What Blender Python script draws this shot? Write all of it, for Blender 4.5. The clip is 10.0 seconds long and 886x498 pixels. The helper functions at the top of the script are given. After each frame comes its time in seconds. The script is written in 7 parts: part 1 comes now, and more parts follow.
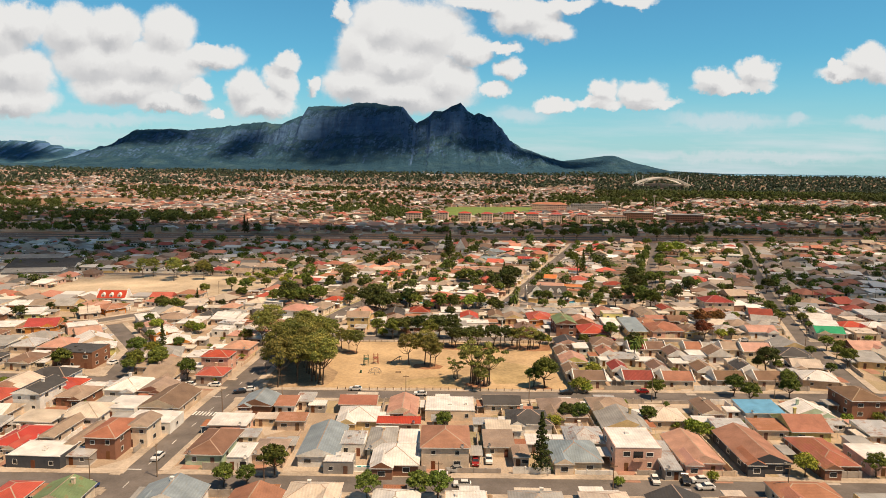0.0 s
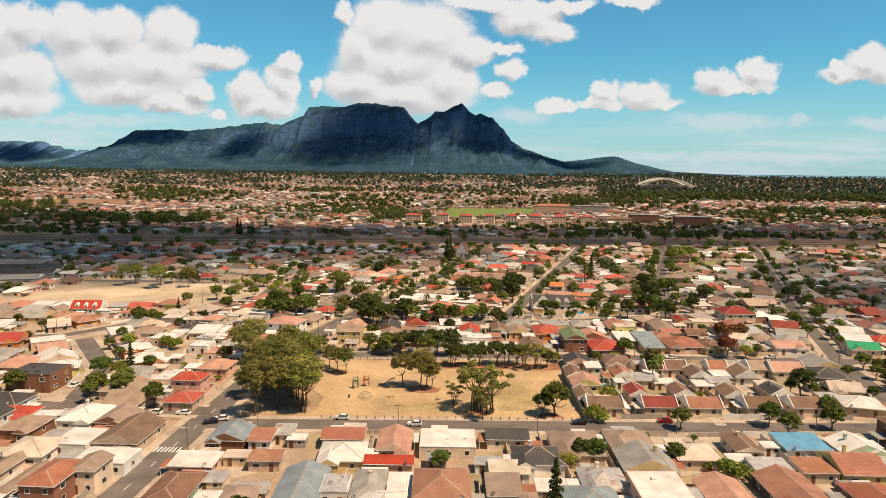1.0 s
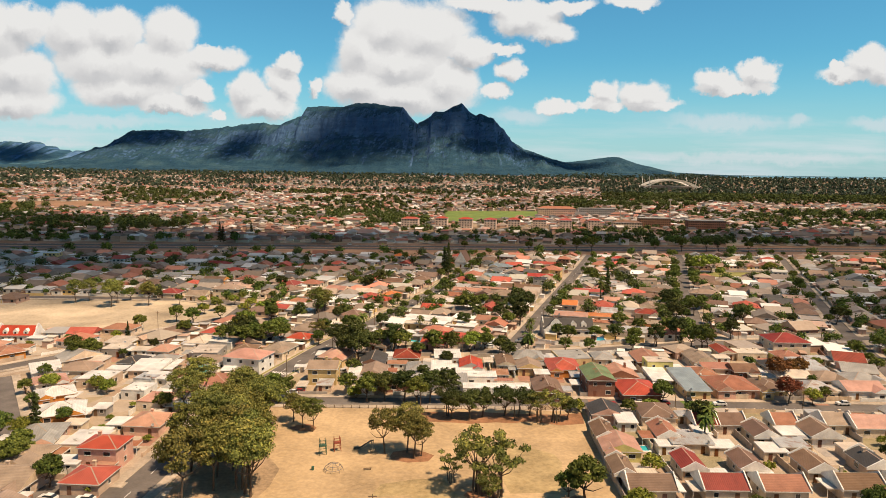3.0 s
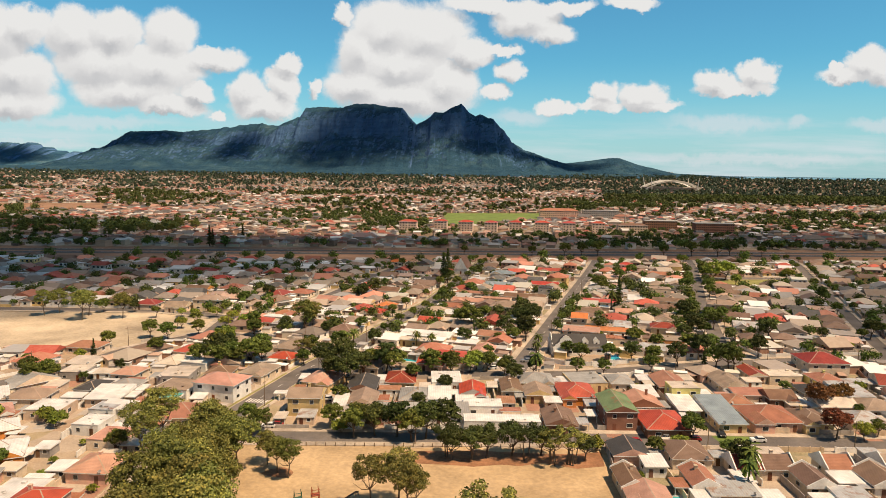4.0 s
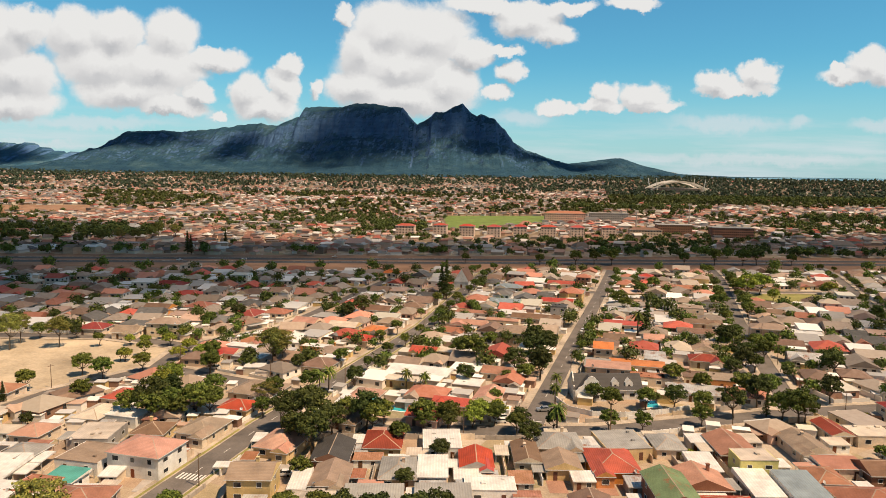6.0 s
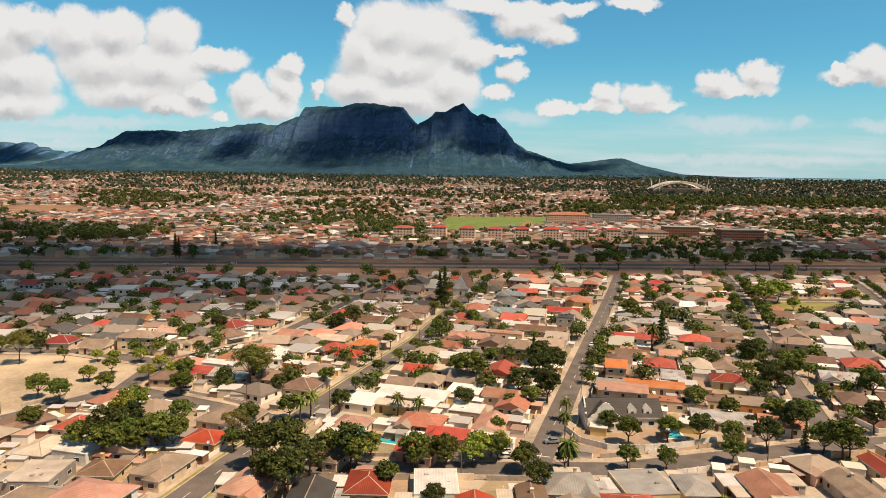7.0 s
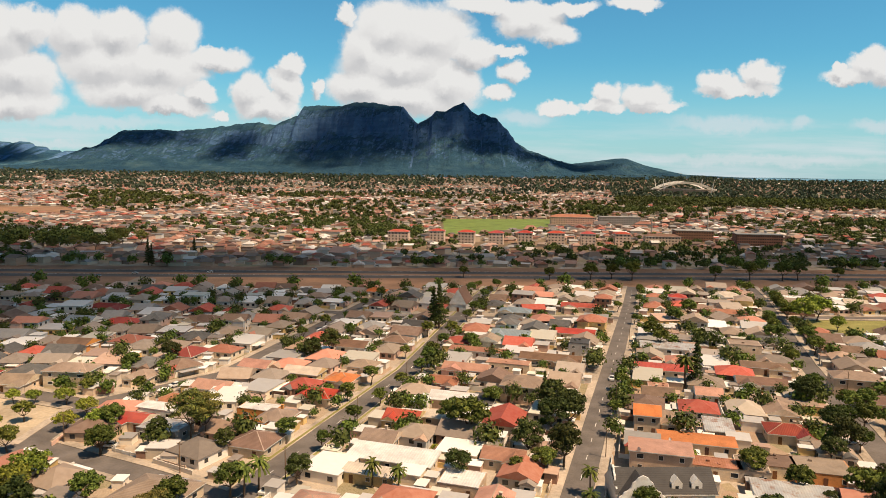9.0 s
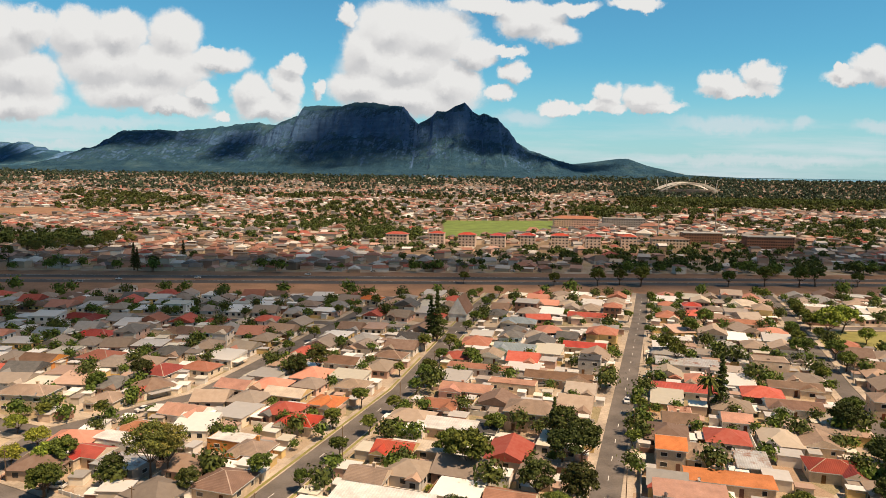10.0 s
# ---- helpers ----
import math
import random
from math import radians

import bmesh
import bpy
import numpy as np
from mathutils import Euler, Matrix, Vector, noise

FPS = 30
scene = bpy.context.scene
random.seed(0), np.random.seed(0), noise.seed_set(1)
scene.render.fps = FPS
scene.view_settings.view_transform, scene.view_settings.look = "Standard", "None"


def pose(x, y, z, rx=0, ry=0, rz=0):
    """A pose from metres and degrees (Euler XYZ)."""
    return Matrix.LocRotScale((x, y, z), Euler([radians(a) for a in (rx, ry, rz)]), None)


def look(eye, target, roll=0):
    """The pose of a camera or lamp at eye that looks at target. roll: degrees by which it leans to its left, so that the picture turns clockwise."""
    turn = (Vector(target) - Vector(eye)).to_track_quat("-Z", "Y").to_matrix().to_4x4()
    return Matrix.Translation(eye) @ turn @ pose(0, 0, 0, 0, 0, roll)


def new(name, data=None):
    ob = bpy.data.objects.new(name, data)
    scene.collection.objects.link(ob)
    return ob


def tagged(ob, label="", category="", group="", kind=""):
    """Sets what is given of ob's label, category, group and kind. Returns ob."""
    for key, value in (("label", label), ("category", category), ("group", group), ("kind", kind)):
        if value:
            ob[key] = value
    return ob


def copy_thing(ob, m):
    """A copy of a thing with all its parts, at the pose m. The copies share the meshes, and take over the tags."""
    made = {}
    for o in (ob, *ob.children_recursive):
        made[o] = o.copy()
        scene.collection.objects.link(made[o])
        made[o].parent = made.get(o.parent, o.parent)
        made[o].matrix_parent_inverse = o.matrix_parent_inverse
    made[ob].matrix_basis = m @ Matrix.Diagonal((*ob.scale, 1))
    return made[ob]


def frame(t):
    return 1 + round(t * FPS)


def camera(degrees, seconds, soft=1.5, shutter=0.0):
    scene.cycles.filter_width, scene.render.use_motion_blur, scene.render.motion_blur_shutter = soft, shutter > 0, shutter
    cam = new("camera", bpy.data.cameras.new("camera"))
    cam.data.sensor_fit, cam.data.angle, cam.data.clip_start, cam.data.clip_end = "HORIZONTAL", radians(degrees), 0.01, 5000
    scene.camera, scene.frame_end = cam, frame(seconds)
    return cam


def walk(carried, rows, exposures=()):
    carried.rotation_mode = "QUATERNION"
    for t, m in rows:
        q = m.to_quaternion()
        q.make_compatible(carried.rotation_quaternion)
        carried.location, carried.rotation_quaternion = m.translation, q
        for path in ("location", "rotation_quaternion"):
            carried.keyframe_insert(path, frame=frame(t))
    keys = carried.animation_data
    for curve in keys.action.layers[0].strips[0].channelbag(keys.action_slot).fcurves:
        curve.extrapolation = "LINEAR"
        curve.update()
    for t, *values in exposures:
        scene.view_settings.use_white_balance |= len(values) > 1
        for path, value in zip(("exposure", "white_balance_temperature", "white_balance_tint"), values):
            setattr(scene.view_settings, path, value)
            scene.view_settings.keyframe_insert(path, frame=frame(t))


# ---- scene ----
cam = camera(65.9, 10.0, soft=0.75)
PATH = [
    (0, (0.66, 2.85, 73.23), (0.656, 4.836, 72.993), 0.7),
    (0.5, (1.2, 15.58, 73.27), (1.195, 17.566, 73.034), 0.7),
    (1, (1.72, 28.36, 73.31), (1.712, 30.346, 73.075), 0.7),
    (1.5, (2.19, 41.16, 73.35), (2.18, 43.146, 73.115), 0.7),
    (2, (2.61, 54.08, 73.39), (2.6, 56.066, 73.156), 0.7),
    (2.5, (2.96, 67.15, 73.43), (2.951, 69.136, 73.196), 0.7),
    (4, (3.52, 108.49, 73.69), (3.513, 110.476, 73.46), 0.7),
    (4.5, (3.72, 122.29, 73.74), (3.712, 124.276, 73.51), 0.7),
    (5, (3.99, 135.91, 73.79), (3.982, 137.897, 73.561), 0.7),
    (5.5, (4.39, 149.17, 73.84), (4.381, 151.157, 73.611), 0.7),
    (7, (6.16, 186.76, 74.02), (6.148, 188.747, 73.791), 0.75),
    (7.5, (6.84, 198.75, 74.06), (6.828, 200.737, 73.83), 0.8),
    (8, (7.56, 210.47, 74.11), (7.548, 212.457, 73.879), 0.8),
    (8.5, (8.25, 222.07, 74.16), (8.237, 224.057, 73.929), 0.8),
    (9, (8.84, 233.69, 74.21), (8.826, 235.677, 73.981), 0.8),
    (9.5, (9.34, 245.33, 74.25), (9.324, 247.317, 74.021), 0.8),
    (10, (9.8, 257.03, 74.28), (9.783, 259.017, 74.052), 0.8),
]
walk(cam, [(t, look(eye, target, roll)) for t, eye, target, roll in PATH])

# ---------------------------------------------------------------- light and sky
SUN_AZ, SUN_EL = 122.0, 61.0          # degrees clockwise from +y, degrees up
az, el = radians(SUN_AZ), radians(SUN_EL)
to_sun = Vector((math.sin(az) * math.cos(el), math.cos(az) * math.cos(el), math.sin(el)))
sun = new("sun", bpy.data.lights.new("sun", "SUN"))
sun.data.energy, sun.data.angle, sun.data.color = 6.3, radians(0.55), (1.0, 0.74, 0.495)
sun.matrix_world = look(to_sun * 900, (0, 0, 0))
scene.view_settings.exposure = 0.0

# cumulus as heaps: bearing and height of the middle (tangents), half width, half height
CLOUDS_LEFT = [(-0.607, 0.196, 0.050, 0.033), (-0.656, 0.184, 0.066, 0.050), (-0.619, 0.129, 0.066, 0.041), (-0.630, 0.089, 0.075, 0.029), (-0.535, 0.185, 0.050, 0.043), (-0.478, 0.189, 0.051, 0.037), (-0.397, 0.186, 0.043, 0.040), (-0.496, 0.146, 0.075, 0.041), (-0.415, 0.139, 0.075, 0.041), (-0.457, 0.106, 0.091, 0.029), (-0.401, 0.087, 0.058, 0.017), (-0.334, 0.155, 0.050, 0.018), (-0.359, 0.107, 0.029, 0.015), (-0.334, 0.076, 0.015, 0.008)]
CLOUDS_OVER_TABLE = [(-0.286, 0.108, 0.029, 0.035), (-0.262, 0.088, 0.054, 0.021), (-0.228, 0.148, 0.021, 0.017), (-0.237, 0.117, 0.025, 0.031), (-0.083, 0.197, 0.065, 0.048), (-0.123, 0.169, 0.037, 0.046), (-0.027, 0.189, 0.065, 0.046), (0.030, 0.167, 0.040, 0.025), (-0.075, 0.150, 0.091, 0.037), (-0.123, 0.118, 0.058, 0.033), (-0.058, 0.102, 0.104, 0.029), (-0.002, 0.123, 0.051, 0.035), (-0.149, 0.218, 0.015, 0.017), (-0.188, 0.117, 0.012, 0.017)]
CLOUDS_HIGH = [(0.109, 0.214, 0.051, 0.027), (0.146, 0.195, 0.037, 0.018), (0.053, 0.231, 0.066, 0.013), (0.165, 0.232, 0.050, 0.012), (0.261, 0.236, 0.040, 0.011), (0.078, 0.173, 0.033, 0.010), (0.091, 0.143, 0.022, 0.018), (0.067, 0.112, 0.025, 0.013)]
CLOUDS_RIGHT = [(0.157, 0.089, 0.030, 0.012), (0.226, 0.109, 0.023, 0.020), (0.218, 0.092, 0.040, 0.010), (0.282, 0.110, 0.040, 0.023), (0.291, 0.096, 0.051, 0.010), (0.386, 0.133, 0.030, 0.018), (0.442, 0.141, 0.030, 0.021), (0.411, 0.121, 0.062, 0.012), (0.594, 0.160, 0.035, 0.027), (0.571, 0.142, 0.043, 0.015), (0.620, 0.149, 0.033, 0.027), (0.554, 0.156, 0.012, 0.007)]

CLOUDS_FAINT = [(0.105, 0.076, 0.055, 0.014), (0.400, 0.073, 0.10, 0.013), (0.505, 0.076, 0.022, 0.012), (0.62, 0.07, 0.05, 0.012), (-0.52, 0.060, 0.14, 0.010), (-0.34, 0.076, 0.02, 0.010), (-0.60, 0.030, 0.10, 0.008), (0.45, 0.020, 0.22, 0.010)]


class Nodes:
    """Short hand for node trees."""

    def __init__(self, tree):
        self.tree = tree
        tree.nodes.clear()

    def add(self, kind, inputs=()):
        n = self.tree.nodes.new(kind)
        for k, v in dict(inputs).items():
            if isinstance(v, bpy.types.NodeSocket):
                self.tree.links.new(v, n.inputs[k])
            else:
                n.inputs[k].default_value = v
        return n

    def math(self, op, a, b=0.0, c=0.0, clamp=False):
        n = self.add("ShaderNodeMath", {0: a, 1: b, 2: c})
        n.operation, n.use_clamp = op, clamp
        return n.outputs[0]

    def between(self, value, a, b, c=0.0, d=1.0, smooth=True):
        n = self.add("ShaderNodeMapRange", {0: value, 1: a, 2: b, 3: c, 4: d})
        n.interpolation_type = "SMOOTHSTEP" if smooth else "LINEAR"
        return n.outputs[0]

    def vec(self, op, a, b=(0, 0, 0), c=(0, 0, 0)):
        n = self.add("ShaderNodeVectorMath", {0: a, 1: b, 2: c})
        n.operation = op
        return n.outputs["Value"] if op in ("LENGTH", "DOT_PRODUCT") else n.outputs[0]

    def noise(self, vector, scale, detail=4.0, rough=0.55, out=0):
        return self.add("ShaderNodeTexNoise", {"Vector": vector, "Scale": scale, "Detail": detail, "Roughness": rough}).outputs[out]

    def ramp(self, fac, stops, mode="LINEAR"):
        n = self.add("ShaderNodeValToRGB", {"Fac": fac})
        r = n.color_ramp
        r.interpolation = mode
        while len(r.elements) < len(stops):
            r.elements.new(0.5)
        for e, (p, c) in zip(r.elements, stops):
            e.position, e.color = p, (*c, 1.0)
        return n.outputs[0]

    def mix(self, fac, a, b, blend="MIX"):
        n = self.add("ShaderNodeMix")
        n.data_type, n.blend_type = "RGBA", blend
        for k, v in ((0, fac), (6, a), (7, b)):
            if isinstance(v, bpy.types.NodeSocket):
                self.tree.links.new(v, n.inputs[k])
            else:
                n.inputs[k].default_value = v if k == 0 else (*v, 1.0)[:4]
        return n.outputs[2]


def make_sky():
    w = bpy.data.worlds.new("sky")
    scene.world = w
    w.use_nodes = True
    n = Nodes(w.node_tree)
    sky = n.add("ShaderNodeTexSky")
    sky.sky_type, sky.sun_disc, sky.sun_elevation, sky.sun_rotation = "NISHITA", False, el, az
    sky.altitude, sky.air_density, sky.dust_density, sky.ozone_density = 60.0, 1.0, 0.6, 2.5
    d = n.add("ShaderNodeTexCoord").outputs["Generated"]
    sep = n.add("ShaderNodeSeparateXYZ", {0: d})
    ahead = n.math("MAXIMUM", sep.outputs[1], 0.05)
    p = n.add("ShaderNodeCombineXYZ", {0: n.math("DIVIDE", sep.outputs[0], ahead), 1: n.math("DIVIDE", sep.outputs[2], ahead), 2: 0.0}).outputs[0]
    # billows at three sizes push the outlines about
    def warp(q):
        big = n.vec("SUBTRACT", n.noise(q, 16.0, 2.0, 0.5, 1), (0.5, 0.5, 0.5))
        small = n.vec("SUBTRACT", n.noise(q, 55.0, 7.0, 0.66, 1), (0.5, 0.5, 0.5))
        tiny = n.vec("SUBTRACT", n.noise(q, 190.0, 4.0, 0.6, 1), (0.5, 0.5, 0.5))
        q = n.vec("MULTIPLY_ADD", tiny, (0.0030, 0.0028, 0.0), q)
        return n.vec("MULTIPLY_ADD", small, (0.026, 0.024, 0.0), n.vec("MULTIPLY_ADD", big, (0.036, 0.026, 0.0), q))
    def heap(q, rows=CLOUDS_LEFT + CLOUDS_OVER_TABLE + CLOUDS_HIGH + CLOUDS_RIGHT):
        total = None
        for u, v, ru, rv in rows:
            e = n.vec("MULTIPLY_ADD", q, (1 / ru, 1 / rv, 0.0), (-u / ru, -v / rv, 0.0))
            r = n.math("SUBTRACT", 1.0, n.vec("LENGTH", e))
            total = r if total is None else n.math("SMOOTH_MAX", total, r, 0.12)
        return total
    q = warp(p)
    body = heap(q)
    above = heap(n.vec("ADD", q, (0.006, 0.016, 0.0)))
    cover = n.between(body, -0.10, 0.26)
    fine = n.math("MULTIPLY_ADD", n.noise(q, 34.0, 6.0, 0.6), 0.35, n.math("MULTIPLY", n.noise(q, 10.0, 7.0, 0.6), 0.65))
    shade = n.math("MULTIPLY_ADD", n.math("SUBTRACT", above, body), 1.2, n.math("MULTIPLY_ADD", fine, 1.25, -0.80))
    shade = n.math("ADD", shade, n.math("MULTIPLY", above, 0.38))
    grey = n.ramp(n.math("MULTIPLY_ADD", shade, 0.8, 0.22, clamp=True), [(0.0, (0.98, 0.97, 0.95)), (0.3, (0.88, 0.87, 0.86)), (0.7, (0.70, 0.70, 0.71)), (1.0, (0.58, 0.59, 0.61))])
    # thin veils low over the horizon
    veil = n.noise(n.vec("MULTIPLY", p, (3.0, 30.0, 1.0)), 1.3, 5.0, 0.6)
    low = n.between(sep.outputs[2], 0.10, 0.015, 0.0, 0.75)
    thin = n.math("MULTIPLY", low, n.add("ShaderNodeMapRange", {0: veil, 1: 0.42, 2: 0.66, 3: 0.15, 4: 1.0}).outputs[0])
    # broken cumulus added overhead and behind, out of view, dimmed to cut fill light
    rest = n.math("MULTIPLY", n.between(n.noise(d, 2.6, 7.0, 0.6), 0.44, 0.56), n.between(sep.outputs[1], 0.80, 0.55))
    cover = n.math("MULTIPLY", cover, n.math("GREATER_THAN", sep.outputs[2], 0.0))
    blue = n.mix(1.0, sky.outputs[0], (0.66, 1.50, 1.60), "MULTIPLY")
    veiled = n.mix(thin, n.mix(n.between(sep.outputs[2], 0.16, 0.0, 0.0, 0.55), blue, (6.2, 9.2, 10.2)), (9.0, 9.9, 10.4))
    wisp = n.math("MULTIPLY", n.between(heap(q, CLOUDS_FAINT), -0.15, 0.7), 0.55)
    veiled = n.mix(wisp, veiled, (9.6, 9.9, 10.3))
    bright = n.vec("SCALE", grey)
    n.tree.nodes[-1].inputs["Scale"].default_value = 11.2
    veiled = n.mix(rest, veiled, (1.1, 0.95, 0.75))
    final = n.mix(cover, veiled, bright)
    bg = n.add("ShaderNodeBackground", {"Color": final, "Strength": 0.074})
    n.tree.links.new(bg.outputs[0], n.add("ShaderNodeOutputWorld").inputs[0])


make_sky()

# cumulus out of sight overhead, drifting between the sun and the freeway
def cloud_material(name, thin, thick):
    """Vapour that thins out towards the rim of each cloud."""
    m = bpy.data.materials.new(name)
    m.use_nodes = True
    n = Nodes(m.node_tree)
    where = n.add("ShaderNodeNewGeometry").outputs["Position"]
    off = n.vec("MULTIPLY_ADD", n.add("ShaderNodeTexCoord").outputs["Generated"], (2.0, 2.0, 0.0), (-1.0, -1.0, 0.0))
    rim = n.math("ADD", n.vec("LENGTH", off), n.math("MULTIPLY_ADD", n.noise(where, 0.008, 6.0, 0.65), 0.9, -0.45))
    gap = n.between(rim, 0.25, 0.95, thick, 1.0)
    gap = n.math("MAXIMUM", gap, n.between(n.noise(where, 0.006, 5.0, 0.6), 0.40, 0.62, thin, thick))
    mix = n.add("ShaderNodeMixShader", {0: gap, 1: n.add("ShaderNodeBsdfDiffuse", {"Color": (0.9, 0.9, 0.9, 1.0)}).outputs[0], 2: n.add("ShaderNodeBsdfTransparent").outputs[0]})
    n.tree.links.new(mix.outputs[0], n.add("ShaderNodeOutputMaterial").inputs[0])
    return m


def overhead_clouds(rows, mat, height=2700.0):
    shift = to_sun * (height / to_sun.z)
    for gx, gy, rx, ry in rows:
        bm = bmesh.new()
        bmesh.ops.create_icosphere(bm, subdivisions=4, radius=1.0)
        for v in bm.verts:
            k = 1 + 0.28 * noise.fractal(v.co * 1.7 + Vector((gx, gy, 0)) * 0.01, 0.9, 2.0, 4)
            v.co = Vector((v.co.x * rx * k, v.co.y * ry * k, v.co.z * 60 * k))
        me = bpy.data.meshes.new("cloud")
        bm.to_mesh(me)
        bm.free()
        me.materials.append(mat)
        ob = new("cloud", me)
        ob.location = Vector((gx, gy, 0)) + shift
        tagged(ob, "white cumulus cloud high over the town", "cloud", "clouds", "structure")


overhead_clouds(((-205, 620, 330, 130), (-230, 780, 330, 90), (-420, 700, 280, 190), (-600, 950, 340, 150), (190, 770, 420, 120), (480, 860, 300, 120), (300, 430, 150, 190), (-330, 510, 170, 110)), cloud_material("thin_cloud", 0.62, 0.34))
overhead_clouds(((-620, 4430, 600, 640), (-60, 4720, 400, 330), (150, 4420, 300, 300), (-2120, 4600, 480, 260), (-1380, 4420, 160, 360), (640, 4400, 360, 240), (-3000, 4700, 400, 260)), cloud_material("thick_cloud", 0.25, 0.06))

# ---------------------------------------------------------------- materials
MATS = {}


def surface(name, colour, rough=0.85, metal=0.0, fine=(3.0, 0.18), coarse=(0.25, 0.22), bump=0.0, bump_scale=8.0, stripes=None, rust=0.0, vary=0.0, dirt=(0.5, 0.42, 0.33), spec=0.3):
    """A worn surface: coarse and fine blotches round one colour, optional ribs, rust and change from object to object."""
    if name in MATS:
        return MATS[name]
    m = bpy.data.materials.new(name)
    m.use_nodes = True
    n = Nodes(m.node_tree)
    co = n.add("ShaderNodeTexCoord").outputs["Object"]
    where = n.add("ShaderNodeNewGeometry").outputs["Position"]
    dark, light = tuple(c * (1 - coarse[1] * 1.5) for c in colour), tuple(min(c * (1 + coarse[1]), 0.95) for c in colour)
    c = n.ramp(n.noise(where, coarse[0], 5.0, 0.6), [(0.3, dark), (0.7, light)])
    c = n.mix(fine[1], c, n.ramp(n.noise(where, fine[0], 6.0, 0.65), [(0.35, tuple(x * 0.45 for x in colour)), (0.65, tuple(min(0.95, x * 1.35) for x in colour))]))
    c = n.mix(n.math("MULTIPLY", n.add("ShaderNodeMapRange", {0: n.noise(where, 0.7, 7.0, 0.7), 1: 0.52, 2: 0.72, 3: 0.0, 4: 1.0}).outputs[0], 0.35), c, tuple(a * b * 1.6 for a, b in zip(colour, dirt)))
    height = n.noise(where, bump_scale, 5.0, 0.6)
    if stripes:
        axis, step, depth = stripes
        sx = n.add("ShaderNodeSeparateXYZ", {0: co}).outputs[axis]
        wave = n.math("SINE", n.math("MULTIPLY", sx, 2 * math.pi / step))
        height = n.math("ADD", height, n.math("MULTIPLY", wave, 0.6))
        c = n.mix(n.math("MULTIPLY_ADD", wave, depth * 0.5, depth * 0.5), c, tuple(x * 0.5 for x in colour))
    if rust:
        mask = n.add("ShaderNodeMapRange", {0: n.noise(where, 0.35, 6.0, 0.7), 1: 0.6 - rust * 0.25, 2: 0.72 - rust * 0.2, 3: 0.0, 4: 0.85}).outputs[0]
        c = n.mix(mask, c, n.ramp(n.noise(where, 4.0, 4.0), [(0.3, (0.20, 0.075, 0.035)), (0.7, (0.36, 0.17, 0.09))]))
    if vary:
        rnd = n.add("ShaderNodeObjectInfo").outputs["Random"]
        c = n.add("ShaderNodeHueSaturation", {"Hue": n.math("MULTIPLY_ADD", rnd, vary * 0.08, 0.5 - vary * 0.04), "Saturation": n.math("MULTIPLY_ADD", n.math("FRACT", n.math("MULTIPLY", rnd, 7.3)), vary * 0.8, 1 - vary * 0.4), "Value": n.math("MULTIPLY_ADD", n.math("FRACT", n.math("MULTIPLY", rnd, 13.7)), vary * 0.9, 1 - vary * 0.45), "Color": c}).outputs[0]
    b = n.add("ShaderNodeBsdfPrincipled", {"Base Color": c, "Roughness": rough, "Metallic": metal, "Specular IOR Level": spec})
    if bump:
        n.tree.links.new(n.add("ShaderNodeBump", {"Height": height, "Strength": bump, "Distance": 0.05}).outputs[0], b.inputs["Normal"])
    n.tree.links.new(b.outputs[0], n.add("ShaderNodeOutputMaterial").inputs[0])
    MATS[name] = m
    return m


def palette(name, colours, per="object", rough=0.85, spread=0.25):
    """One material for many pieces, each with its own colour out of a row of real paints."""
    m = bpy.data.materials.new(name)
    m.use_nodes = True
    n = Nodes(m.node_tree)
    where = n.add("ShaderNodeNewGeometry")
    rnd = n.add("ShaderNodeObjectInfo").outputs["Random"] if per == "object" else where.outputs["Random Per Island"]
    k = len(colours)
    c = n.ramp(rnd, [(i / k, col) for i, col in enumerate(colours)], "CONSTANT")
    c = n.mix(spread, c, n.ramp(n.noise(where.outputs["Position"], 0.6, 6.0, 0.65), [(0.3, (0.06, 0.05, 0.04)), (0.7, (0.62, 0.56, 0.48))]))
    c = n.add("ShaderNodeHueSaturation", {"Value": n.math("MULTIPLY_ADD", n.math("FRACT", n.math("MULTIPLY", rnd, 17.3)), 0.5, 0.75), "Color": c}).outputs[0]
    b = n.add("ShaderNodeBsdfPrincipled", {"Base Color": c, "Roughness": rough, "Specular IOR Level": 0.3})
    n.tree.links.new(b.outputs[0], n.add("ShaderNodeOutputMaterial").inputs[0])
    MATS[name] = m
    return m


